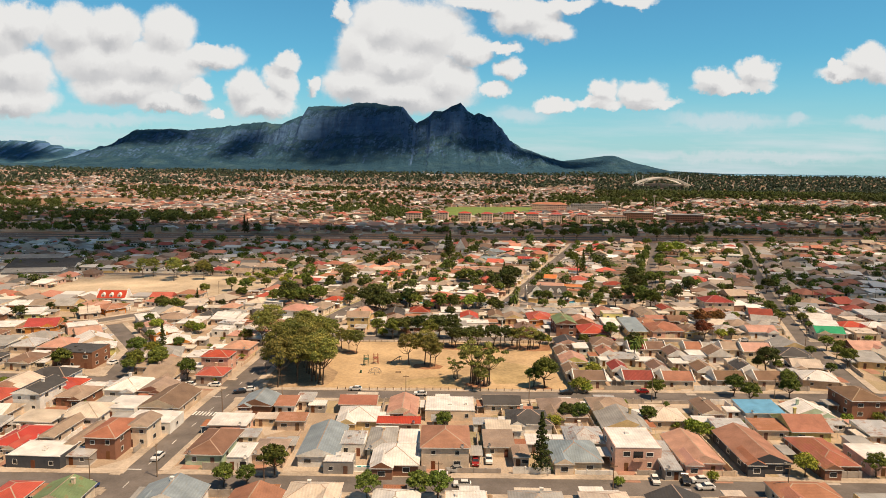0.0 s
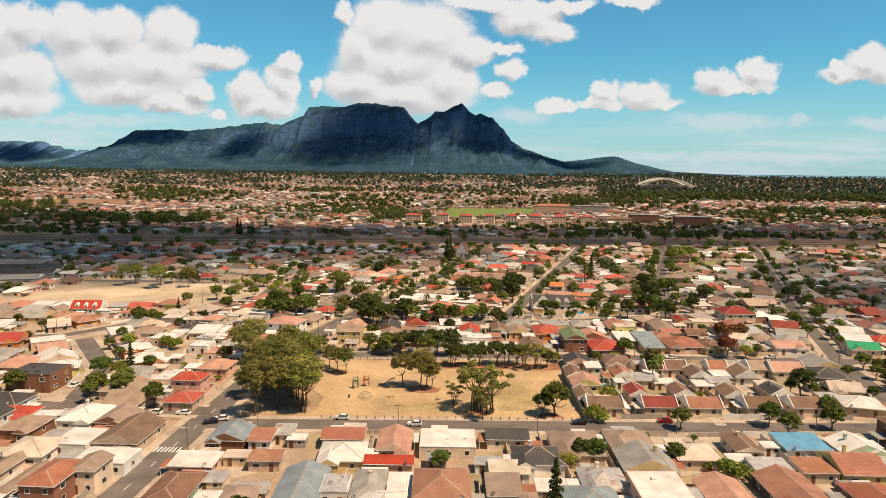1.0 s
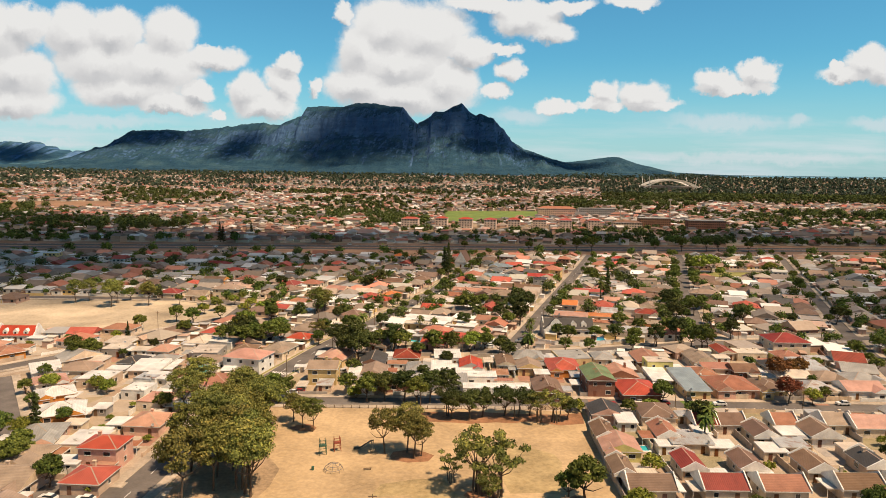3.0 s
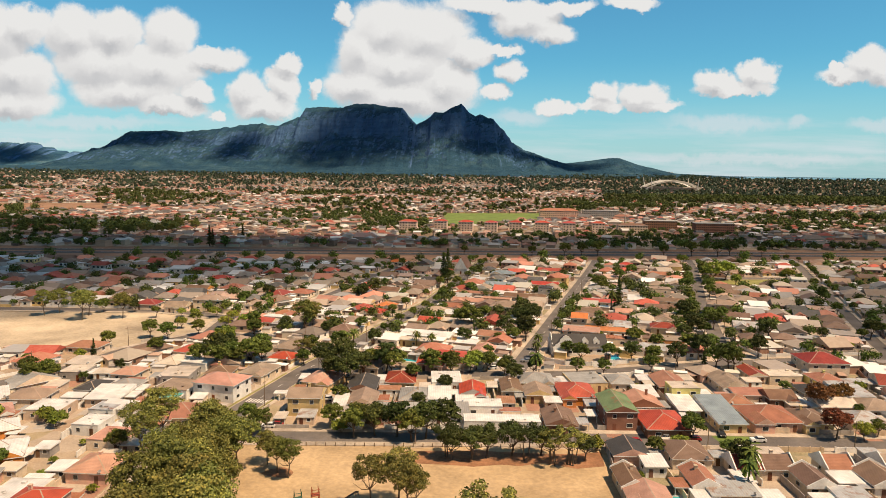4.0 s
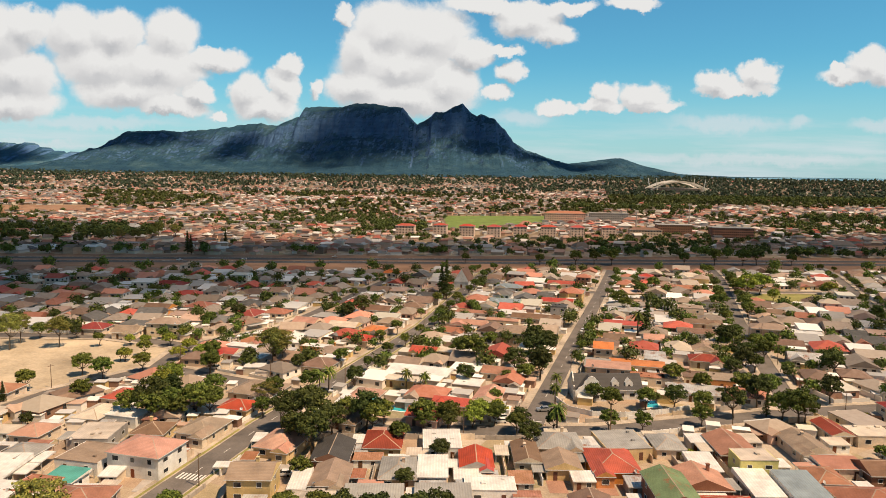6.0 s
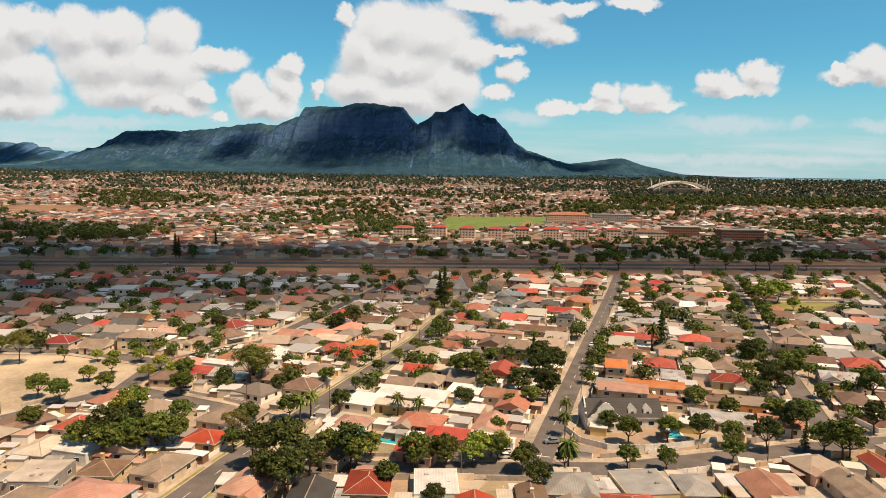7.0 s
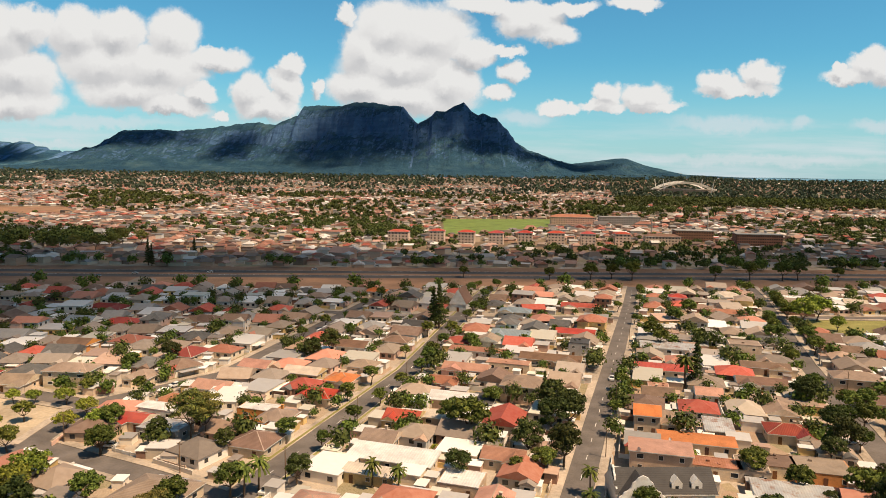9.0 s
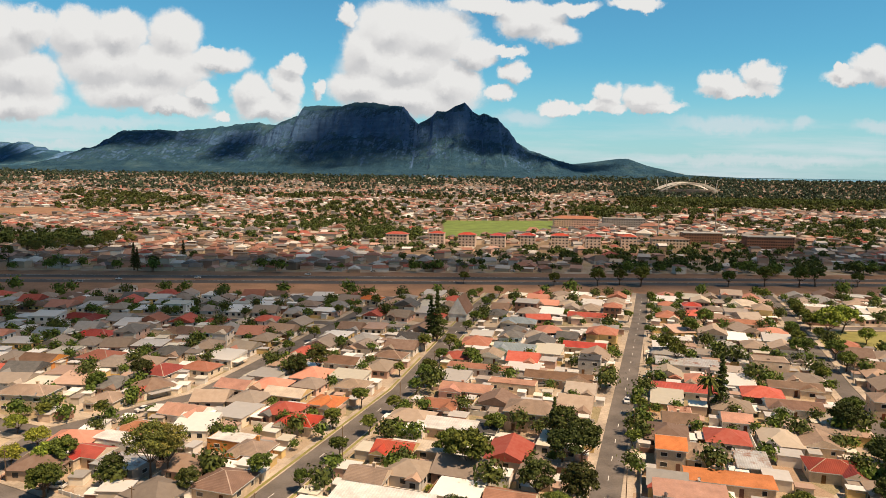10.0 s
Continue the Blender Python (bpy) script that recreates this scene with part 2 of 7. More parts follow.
ROOF = {
    "red": surface("roof_red", (0.43, 0.068, 0.042), 0.6, bump=0.5, stripes=(0, 0.45, 0.25), vary=0.15),
    "maroon": surface("roof_maroon", (0.26, 0.05, 0.035), 0.7, bump=0.5, stripes=(0, 0.45, 0.25), vary=0.15),
    "terracotta": surface("roof_terracotta", (0.37, 0.165, 0.105), 0.8, bump=0.5, stripes=(1, 0.4, 0.3), vary=0.2),
    "salmon": surface("roof_salmon", (0.50, 0.28, 0.21), 0.8, bump=0.5, stripes=(1, 0.4, 0.3), vary=0.2),
    "orange": surface("roof_orange", (0.58, 0.20, 0.07), 0.8, bump=0.5, stripes=(1, 0.4, 0.3), vary=0.15),
    "brown": surface("roof_brown", (0.21, 0.13, 0.09), 0.85, bump=0.6, stripes=(1, 0.4, 0.3), vary=0.25),
    "taupe": surface("roof_taupe", (0.33, 0.25, 0.19), 0.85, bump=0.6, stripes=(1, 0.4, 0.3), vary=0.2),
    "grey": surface("roof_grey", (0.33, 0.32, 0.30), 0.7, bump=0.4, stripes=(0, 0.6, 0.2), vary=0.2),
    "bluegrey": surface("roof_bluegrey", (0.26, 0.31, 0.34), 0.55, bump=0.4, stripes=(0, 0.6, 0.2), vary=0.15),
    "slate": surface("roof_slate", (0.07, 0.066, 0.064), 0.7, bump=0.5, stripes=(1, 0.4, 0.2), vary=0.25),
    "white": surface("roof_white", (0.69, 0.665, 0.63), 0.6, bump=0.4, stripes=(0, 0.7, 0.18), vary=0.15),
    "cream": surface("roof_cream", (0.58, 0.50, 0.41), 0.7, bump=0.4, stripes=(0, 0.7, 0.18), vary=0.2),
    "zinc": surface("roof_zinc", (0.52, 0.51, 0.49), 0.5, 0.25, bump=0.4, stripes=(0, 0.6, 0.22), rust=0.35, vary=0.2),
    "rust": surface("roof_rust", (0.42, 0.20, 0.13), 0.85, bump=0.4, stripes=(0, 0.6, 0.22), rust=0.9, vary=0.2),
    "green": surface("roof_green", (0.17, 0.24, 0.12), 0.8, bump=0.5, stripes=(1, 0.4, 0.25), rust=0.2, vary=0.15),
    "blue": surface("roof_blue", (0.12, 0.33, 0.52), 0.6, bump=0.4, stripes=(0, 0.6, 0.2), vary=0.1),
    "teal": surface("roof_teal", (0.10, 0.36, 0.30), 0.6, bump=0.4, stripes=(0, 0.6, 0.2), vary=0.1),
    "jade": surface("roof_jade", (0.03, 0.33, 0.16), 0.7, bump=0.4, stripes=(1, 0.4, 0.2), vary=0.1),
    "faded": surface("roof_faded", (0.36, 0.13, 0.09), 0.85, bump=0.4, stripes=(0, 0.6, 0.22), rust=0.6, vary=0.1),
}
WALL = {
    "cream": surface("plaster_cream", (0.70, 0.58, 0.44), 0.9, bump=0.15, vary=0.2),
    "white": surface("plaster_white", (0.80, 0.77, 0.72), 0.9, bump=0.15, vary=0.12),
    "beige": surface("plaster_beige", (0.58, 0.45, 0.33), 0.9, bump=0.15, vary=0.25),
    "yellow": surface("plaster_yellow", (0.63, 0.48, 0.25), 0.9, bump=0.15, vary=0.15),
    "lemon": surface("plaster_lemon", (0.62, 0.58, 0.22), 0.9, bump=0.15, vary=0.1),
    "orange": surface("plaster_orange", (0.62, 0.27, 0.08), 0.9, bump=0.15, vary=0.15),
    "pink": surface("plaster_pink", (0.66, 0.42, 0.33), 0.9, bump=0.15, vary=0.2),
    "grey": surface("plaster_grey", (0.36, 0.34, 0.32), 0.9, bump=0.15, vary=0.2),
    "brick": surface("face_brick", (0.26, 0.13, 0.085), 0.9, fine=(9.0, 0.35), bump=0.4, vary=0.2),
    "dark": surface("plaster_dark", (0.07, 0.075, 0.085), 0.8, bump=0.1, vary=0.1),
    "mint": surface("plaster_mint", (0.45, 0.56, 0.42), 0.9, bump=0.15, vary=0.1),
}
TRIM = surface("white_trim", (0.80, 0.77, 0.72), 0.7)
GLASS = surface("window_glass", (0.03, 0.035, 0.04), 0.08, spec=0.6, fine=(2.0, 0.05))
DOORWOOD = surface("stained_door", (0.16, 0.075, 0.04), 0.6, vary=0.5)
CONCRETE = surface("concrete", (0.42, 0.375, 0.33), 0.92, bump=0.3, vary=0.15)
ASPHALT = surface("asphalt", (0.155, 0.136, 0.122), 0.92, fine=(2.0, 0.22), coarse=(0.12, 0.28), bump=0.2)
FREEWAY = surface("freeway_asphalt", (0.095, 0.085, 0.078), 0.92, fine=(2.0, 0.22), coarse=(0.05, 0.2))
PAVING = surface("pavement_slabs", (0.45, 0.375, 0.295), 0.92, fine=(1.2, 0.3), coarse=(0.09, 0.4), bump=0.2)
LINE = surface("road_paint", (0.72, 0.70, 0.66), 0.8)
SAND = surface("dry_park_sand", (0.47, 0.335, 0.19), 0.97, fine=(0.8, 0.25), coarse=(0.05, 0.3), bump=0.3, dirt=(0.55, 0.5, 0.32))
FIELDSAND = surface("pale_field_sand", (0.50, 0.405, 0.285), 0.97, fine=(0.8, 0.25), coarse=(0.035, 0.4), bump=0.3, dirt=(0.6, 0.5, 0.36))
DRYGRASS = surface("dry_grass", (0.30, 0.175, 0.105), 0.97, fine=(1.0, 0.35), coarse=(0.04, 0.35), bump=0.4)
LAWN = surface("green_lawn", (0.16, 0.22, 0.05), 0.97, fine=(1.5, 0.3), coarse=(0.06, 0.3), bump=0.4)
VERGE = surface("verge_grass", (0.27, 0.25, 0.08), 0.97, fine=(1.5, 0.35), coarse=(0.1, 0.35), bump=0.3)
BARK = surface("bark", (0.13, 0.095, 0.065), 0.95, bump=0.6, vary=0.3)


def leaf_material(name, colour):
    m = bpy.data.materials.new(name)
    m.use_nodes = True
    n = Nodes(m.node_tree)
    geo = n.add("ShaderNodeNewGeometry")
    rnd = n.add("ShaderNodeObjectInfo").outputs["Random"]
    c = n.ramp(geo.outputs["Random Per Island"], [(0.0, tuple(x * 0.55 for x in colour)), (0.6, colour), (1.0, (colour[0] * 1.7, colour[1] * 1.5, colour[2] * 1.2))])
    c = n.add("ShaderNodeHueSaturation", {"Hue": n.math("MULTIPLY_ADD", rnd, 0.05, 0.475), "Value": n.math("MULTIPLY_ADD", n.math("FRACT", n.math("MULTIPLY", rnd, 9.1)), 0.6, 0.7), "Color": c}).outputs[0]
    b = n.add("ShaderNodeBsdfPrincipled", {"Base Color": c, "Roughness": 0.75, "Specular IOR Level": 0.2})
    t = n.add("ShaderNodeBsdfTranslucent", {"Color": c})
    s = n.add("ShaderNodeMixShader", {0: 0.06, 1: b.outputs[0], 2: t.outputs[0]})
    n.tree.links.new(s.outputs[0], n.add("ShaderNodeOutputMaterial").inputs[0])
    MATS[name] = m
    return m


# the "far" leaf colour has bluish distance haze mixed into the green
LEAF = {"olive": leaf_material("leaf_olive", (0.200, 0.210, 0.054)), "green": leaf_material("leaf_green", (0.105, 0.136, 0.027)), "dark": leaf_material("leaf_dark", (0.060, 0.080, 0.021)), "bright": leaf_material("leaf_bright", (0.205, 0.245, 0.038)), "russet": leaf_material("leaf_russet", (0.17, 0.075, 0.03)), "far": leaf_material("leaf_far_woods_haze", (0.045, 0.070, 0.048))}


def ground_material():
    m = bpy.data.materials.new("town_ground")
    m.use_nodes = True
    n = Nodes(m.node_tree)
    where = n.add("ShaderNodeNewGeometry").outputs["Position"]
    cell = n.add("ShaderNodeTexVoronoi", {"Vector": where, "Scale": 0.085, "Randomness": 0.9}).outputs["Color"]
    pick = n.add("ShaderNodeSeparateColor", {0: cell}).outputs[0]
    c = n.ramp(pick, [(0.0, (0.44, 0.34, 0.24)), (0.2, (0.58, 0.51, 0.43)), (0.38, (0.38, 0.24, 0.16)), (0.5, (0.33, 0.27, 0.13)), (0.62, (0.47, 0.39, 0.32)), (0.76, (0.15, 0.16, 0.05)), (0.86, (0.34, 0.25, 0.18))], "CONSTANT")
    c = n.mix(0.5, c, n.ramp(n.noise(where, 0.22, 6.0, 0.65), [(0.3, (0.17, 0.12, 0.075)), (0.7, (0.46, 0.35, 0.24))]))
    c = n.mix(0.22, c, n.ramp(n.noise(where, 2.4, 5.0, 0.65), [(0.35, (0.12, 0.10, 0.07)), (0.65, (0.68, 0.58, 0.46))]))
    b = n.add("ShaderNodeBsdfPrincipled", {"Base Color": c, "Roughness": 0.95, "Specular IOR Level": 0.2})
    n.tree.links.new(n.add("ShaderNodeBump", {"Height": n.noise(where, 1.5, 5.0), "Strength": 0.3, "Distance": 0.2}).outputs[0], b.inputs["Normal"])
    n.tree.links.new(b.outputs[0], n.add("ShaderNodeOutputMaterial").inputs[0])
    return m


GROUND = ground_material()

# ---------------------------------------------------------------- mesh helpers


def mesh_of(name, bm, material):
    me = bpy.data.meshes.new(name)
    bm.normal_update()
    bm.to_mesh(me)
    bm.free()
    for mm in material if isinstance(material, (list, tuple)) else [material]:
        me.materials.append(mm)
    return me


def part(name, bm, material, parent, label="", at=None):
    """One mesh object under a thing or a part; bm may be a bmesh or a mesh that is shared."""
    ob = new(name, bm if isinstance(bm, bpy.types.Mesh) else mesh_of(name, bm, material))
    ob.parent = parent
    if at is not None:
        ob.matrix_basis = at
    return tagged(ob, label)


def thing(name, label, category, group="", m=None, kind=""):
    ob = new(name)
    ob.empty_display_size = 0.5
    if m is not None:
        ob.matrix_basis = m
    return tagged(ob, label, category, group, kind)


def box(bm, x0, y0, z0, x1, y1, z1):
    v = [bm.verts.new(c) for c in ((x0, y0, z0), (x1, y0, z0), (x1, y1, z0), (x0, y1, z0), (x0, y0, z1), (x1, y0, z1), (x1, y1, z1), (x0, y1, z1))]
    for f in ((3, 2, 1, 0), (4, 5, 6, 7), (0, 1, 5, 4), (1, 2, 6, 5), (2, 3, 7, 6), (3, 0, 4, 7)):
        bm.faces.new([v[i] for i in f])
    return bm


def boxes(*rows):
    bm = bmesh.new()
    for r in rows:
        box(bm, *r)
    return bm


def tube(bm, a, b, ra, rb, sides=6):
    a, b = Vector(a), Vector(b)
    q = (b - a).to_track_quat("Z", "Y").to_matrix()
    rings = []
    for c, r in ((a, ra), (b, rb)):
        rings.append([bm.verts.new(c + q @ Vector((r * math.cos(2 * math.pi * i / sides), r * math.sin(2 * math.pi * i / sides), 0))) for i in range(sides)])
    for i in range(sides):
        j = (i + 1) % sides
        bm.faces.new((rings[0][i], rings[0][j], rings[1][j], rings[1][i]))
    bm.faces.new(rings[1])
    bm.faces.new(rings[0][::-1])
    return bm


# ---------------------------------------------------------------- the plan: streets
STREETS = {
    "front": (8.0, [(-330, 153.5), (330, 153.5)]),
    "long": (8.0, [(-72, 60), (-71.7, 153.4), (-67.3, 227.5), (-63.2, 291.3), (-47.1, 353.2), (-37.1, 383.1), (-5.0, 480.9), (28.1, 633.5), (38.1, 669.8)]),
    "park_south": (7.5, [(-68, 216), (94, 218.2), (270, 224)]),
    "west_lane": (7.0, [(-67.3, 225.6), (-150.5, 230.3), (-331.0, 238.1)]),
    "park_north": (7.0, [(-62.2, 289.4), (60.2, 291.3), (150.4, 289.4), (290.9, 285.4)]),
    "bend": (7.5, [(-48.1, 349.1), (50.1, 351.2), (112.3, 368.1), (190.6, 382.1), (341.0, 404.9)]),
    "middle": (7.0, [(29.1, 351.2), (60.2, 450.9), (109.3, 606.4), (130.4, 676.9)]),
    "east": (7.0, [(114.3, 369.1), (151.5, 498.9), (195.6, 633.5), (209.6, 686.9)]),
    "far_east": (6.0, [(141.7, 224.6), (156.5, 291.3), (192.6, 400.9), (232.7, 508.9), (290.9, 661.7), (300.9, 702.0)]),
    "field_lane": (7.0, [(-40.1, 379.0), (-66.2, 392.0), (-101.3, 407.9), (-124.4, 377.1), (-135.4, 346.2), (-162.5, 313.3), (-331.0, 281.5)]),
    "field_north": (7.0, [(-101.3, 407.9), (-102.3, 438.8), (-71.2, 472.9), (-43.1, 581.2), (-24.1, 653.6)]),
    "west_rise": (7.0, [(-112.4, 229.4), (-120.4, 266.7), (-150.4, 309.2)]),
    "field_west": (7.0, [(-102.3, 438.8), (-140.4, 452.8), (-331.0, 452.8)]),
    "cross_north": (6.5, [(-240.7, 591.3), (-43.1, 581.2), (16.0, 573.1), (100.3, 579.1), (180.5, 586.2), (262.8, 589.3)]),
}


def resample(points, step=3.0):
    out = []
    for (x0, y0), (x1, y1) in zip(points, points[1:]):
        k = max(1, int(math.hypot(x1 - x0, y1 - y0) / step))
        out += [(x0 + (x1 - x0) * i / k, y0 + (y1 - y0) * i / k) for i in range(k)]
    return out + [points[-1]]


LINES = {k: (w, np.array(resample(p))) for k, (w, p) in STREETS.items()}


def street_gap(x, y, skip=""):
    """Metres from a place to the nearest street's edge."""
    return min(float(np.min(np.hypot(l[:, 0] - x, l[:, 1] - y))) - w / 2 for k, (w, l) in LINES.items() if k != skip)


def ribbon(line, off0, off1, z, keep=None, skirt=0.0):
    bm = bmesh.new()
    d = np.gradient(line, axis=0)
    d /= np.linalg.norm(d, axis=1)[:, None]
    side = np.stack((d[:, 1], -d[:, 0]), 1)
    a, b = line + side * off0, line + side * off1
    for i in range(len(line) - 1):
        mx, my = (a[i] + b[i] + a[i + 1] + b[i + 1]) / 4
        if keep and not keep(mx, my):
            continue
        quad = [bm.verts.new((*p, z)) for p in (a[i], b[i], b[i + 1], a[i + 1])]
        f = bm.faces.new(quad)
        f.normal_update()
        if f.normal.z < 0:
            f.normal_flip()
        if skirt:
            low = [bm.verts.new((v.co.x, v.co.y, z - skirt)) for v in quad]
            for j in range(4):
                k = (j + 1) % 4
                bm.faces.new((quad[j], quad[k], low[k], low[j]))
    return bm


def rise(y):
    """The plain lifts gently towards the mountain's foot."""
    s = np.clip((np.asarray(y, float) - 2300) / 2000, 0, 1)
    return 50.0 * s * s * (3 - 2 * s)


def sheet(name, xs, ys, z, material):
    """A grid of quads with the heights z[row of y][column of x]."""
    nx, ny = len(xs), len(ys)
    gx, gy = np.meshgrid(xs, ys)
    me = bpy.data.meshes.new(name)
    idx = np.arange(nx * ny).reshape(ny, nx)
    quads = np.stack((idx[:-1, :-1], idx[:-1, 1:], idx[1:, 1:], idx[1:, :-1]), -1).reshape(-1, 4)
    me.from_pydata(np.stack((gx, gy, z), -1).reshape(-1, 3).tolist(), [], quads.tolist())
    me.materials.append(material)
    return me


xs, ys = np.linspace(-4200, 4200, 29), np.concatenate((np.linspace(-400, 2200, 14), np.linspace(2300, 5200, 40)))
tagged(new("ground", sheet("ground", xs, ys, np.repeat(rise(ys)[:, None], len(xs), 1), GROUND)), "sandy suburban ground of yards and dry grass", "ground", kind="structure")

for order, (key, (w, line)) in enumerate(LINES.items()):
    road = tagged(new("road", mesh_of("road", ribbon(line, -w / 2, w / 2, 0.03 + 0.004 * order), ASPHALT)), "grey asphalt residential street", "road", kind="structure")
    for s in (-1, 1):
        keep = lambda x, y, key=key: street_gap(x, y, key) > 0.4
        tagged(new("pavement", mesh_of("pavement", ribbon(line, s * w / 2, s * (w / 2 + 2.6), 0.14 + 0.008 * order + 0.004 * (s > 0), keep, 0.15), PAVING)), "sandy raised pavement with a concrete kerb", "pavement", kind="structure")


# ---------------------------------------------------------------- the mountain
TABLE_RIDGE = [(-3300, 75), (-2630, 82), (-2401, 144), (-2286, 183), (-2190, 239), (-2112, 299), (-1831, 309), (-1756, 299), (-1456, 332), (-1306, 355), (-1231, 360), (-1120, 346), (-1007, 395), (-970, 406), (-931, 462), (-846, 473), (-690, 468), (-597, 498), (-504, 495), (-374, 478), (-292, 472)]
PEAK_RIDGE = [(-254, 424), (-195, 363), (-150, 389), (-76, 444), (-20, 445), (35, 478), (98, 505), (154, 443), (192, 422), (221, 436), (296, 408), (372, 335), (411, 273), (524, 208), (751, 132), (807, 125), (975, 146), (1086, 162), (1161, 162), (1275, 123), (1388, 91), (1540, 66), (1915, 52), (3400, 50)]


def mountain_material(far=1.0, name="mountain_rock_scrub_haze"):
    m = bpy.data.materials.new(name)
    m.use_nodes = True
    n = Nodes(m.node_tree)
    geo = n.add("ShaderNodeNewGeometry")
    where = geo.outputs["Position"]
    steep = n.add("ShaderNodeSeparateXYZ", {0: geo.outputs["Normal"]}).outputs[2]
    streaks = n.noise(n.vec("MULTIPLY", where, (1.0, 1.0, 0.35)), 0.012, 8.0, 0.66)
    ledges = n.noise(n.vec("MULTIPLY", where, (0.15, 0.15, 1.0)), 0.05, 4.0, 0.6)
    # rock and scrub colours lean blue: distance haze is painted into them
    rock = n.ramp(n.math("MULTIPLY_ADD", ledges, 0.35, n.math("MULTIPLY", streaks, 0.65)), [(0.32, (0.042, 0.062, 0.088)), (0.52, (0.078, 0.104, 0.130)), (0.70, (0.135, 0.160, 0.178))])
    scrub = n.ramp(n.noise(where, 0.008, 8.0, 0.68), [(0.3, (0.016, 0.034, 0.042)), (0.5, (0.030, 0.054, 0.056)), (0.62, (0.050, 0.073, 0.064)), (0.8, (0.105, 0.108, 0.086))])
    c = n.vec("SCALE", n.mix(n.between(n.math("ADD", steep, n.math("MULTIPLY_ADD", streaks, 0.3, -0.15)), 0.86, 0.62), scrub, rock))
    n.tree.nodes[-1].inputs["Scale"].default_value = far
    # multiplies in more blue, as haze over the slopes
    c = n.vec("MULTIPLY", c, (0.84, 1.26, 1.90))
    b = n.add("ShaderNodeBsdfPrincipled", {"Base Color": c, "Roughness": 0.95, "Specular IOR Level": 0.1})
    n.tree.links.new(n.add("ShaderNodeBump", {"Height": n.noise(where, 0.02, 8.0, 0.7), "Strength": 0.7, "Distance": 22.0}).outputs[0], b.inputs["Normal"])
    n.tree.links.new(b.outputs[0], n.add("ShaderNodeOutputMaterial").inputs[0])
    return m


def fractal(x, y, z=0.0):
    return noise.fractal((x, y, z), 0.8, 2.1, 5)


def ridged(x, y, z=0.0):
    """Sharp crests with rounded gullies between, from -0.5 to 0.5."""
    total, size = 0.0, 0.5
    for _ in range(5):
        total += (1 - 2 * abs(noise.noise((x, y, z)))) * size
        x, y, z, size = x * 2.1 + 3.1, y * 2.1 - 1.7, z + 5.3, size * 0.5
    return total - 0.45


def make_mountain():
    ridge = TABLE_RIDGE + PEAK_RIDGE
    xs, rows = np.linspace(-3300, 3300, 881), 104
    top = np.interp(xs, [p[0] for p in ridge], [p[1] for p in ridge]) * 1.012 + 1
    top = top + np.array([6.0 * fractal(x * 0.02, 3.0) for x in xs]) * np.clip((top - 60) / 150, 0, 1)
    ys = np.linspace(3660, 4950, rows)
    z = np.zeros((rows, len(xs)))
    for i, x in enumerate(xs):
        spur = 0.13 * fractal(x * 0.0016, 7.7) + 0.03 * fractal(x * 0.008, 1.3)
        cliff = min(max((top[i] - 230) / 150, 0), 1)
        room = min(1.0, max(0.0, (top[i] - 60) / 160))
        for j, y in enumerate(ys):
            s = (y - 3660) / 1040.0 + spur * (1.0 if y < 4500 else max(0.0, (4700 - y) / 200))
            a = np.interp(s, (0, 0.30, 0.56, 0.74, 0.84, 0.92, 1.0, 1.25), (0, 0.10, 0.30, 0.52, 0.80, 0.93, 1.0, 0.97))
            b = np.interp(s, (0, 0.4, 0.8, 1.0, 1.25), (0, 0.22, 0.72, 1.0, 0.9))
            g = cliff * a + (1 - cliff) * b
            fade = min(1.0, max(0.0, (4690 - y) / 160)) * min(1.0, g * 3.5)
            bend = x + 0.35 * (4700 - y) * (0.5 if x < -200 else -0.3)
            rough = 62.0 * ridged(bend * 0.0030, y * 0.0011, 2.0) + 16.0 * fractal(x * 0.013, y * 0.011, 5.0)
            base = float(rise(y))
            z[j, i] = base - 3 + max(0.0, (top[i] - base) * g + rough * room * fade + (3 if y >= 4700 else 0))
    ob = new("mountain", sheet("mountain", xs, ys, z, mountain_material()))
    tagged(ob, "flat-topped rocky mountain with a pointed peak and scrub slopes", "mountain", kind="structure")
    xs = np.linspace(-3900, -2350, 160)
    top = np.interp(xs, (-3900, -2961, -2848, -2794, -2757, -2645, -2588, -2500, -2350), (230, 217, 213, 180, 172, 158, 165, 100, 45))
    ys = np.linspace(4300, 4980, 30)
    zz = np.array([[float(rise(y)) - 3 + max(0, (top[i] + 34 * fractal(x * 0.014, 9.0) - 47) * min(1, (y - 4300) / 560) ** 1.3 + 26 * ridged(x * 0.006, y * 0.003) * min(1, (y - 4300) / 200) * min(1, max(0, (4860 - y) / 150))) for i, x in enumerate(xs)] for y in ys])
    # lighter version of the tinted rock, for the thicker haze further off
    tagged(new("far_range", sheet("far_range", xs, ys, zz, mountain_material(1.5, "far_range_rock_haze"))), "hazy distant range of low peaks", "mountain", kind="structure")


make_mountain()

# ---------------------------------------------------------------- houses
TAKEN = []          # middle and reach of what already stands


def free(x, y, r, tight=0.95):
    return all(abs(x - a) > 24 or abs(y - b) > 24 or (x - a) ** 2 + (y - b) ** 2 > ((r + c) * tight) ** 2 for a, b, c in TAKEN)


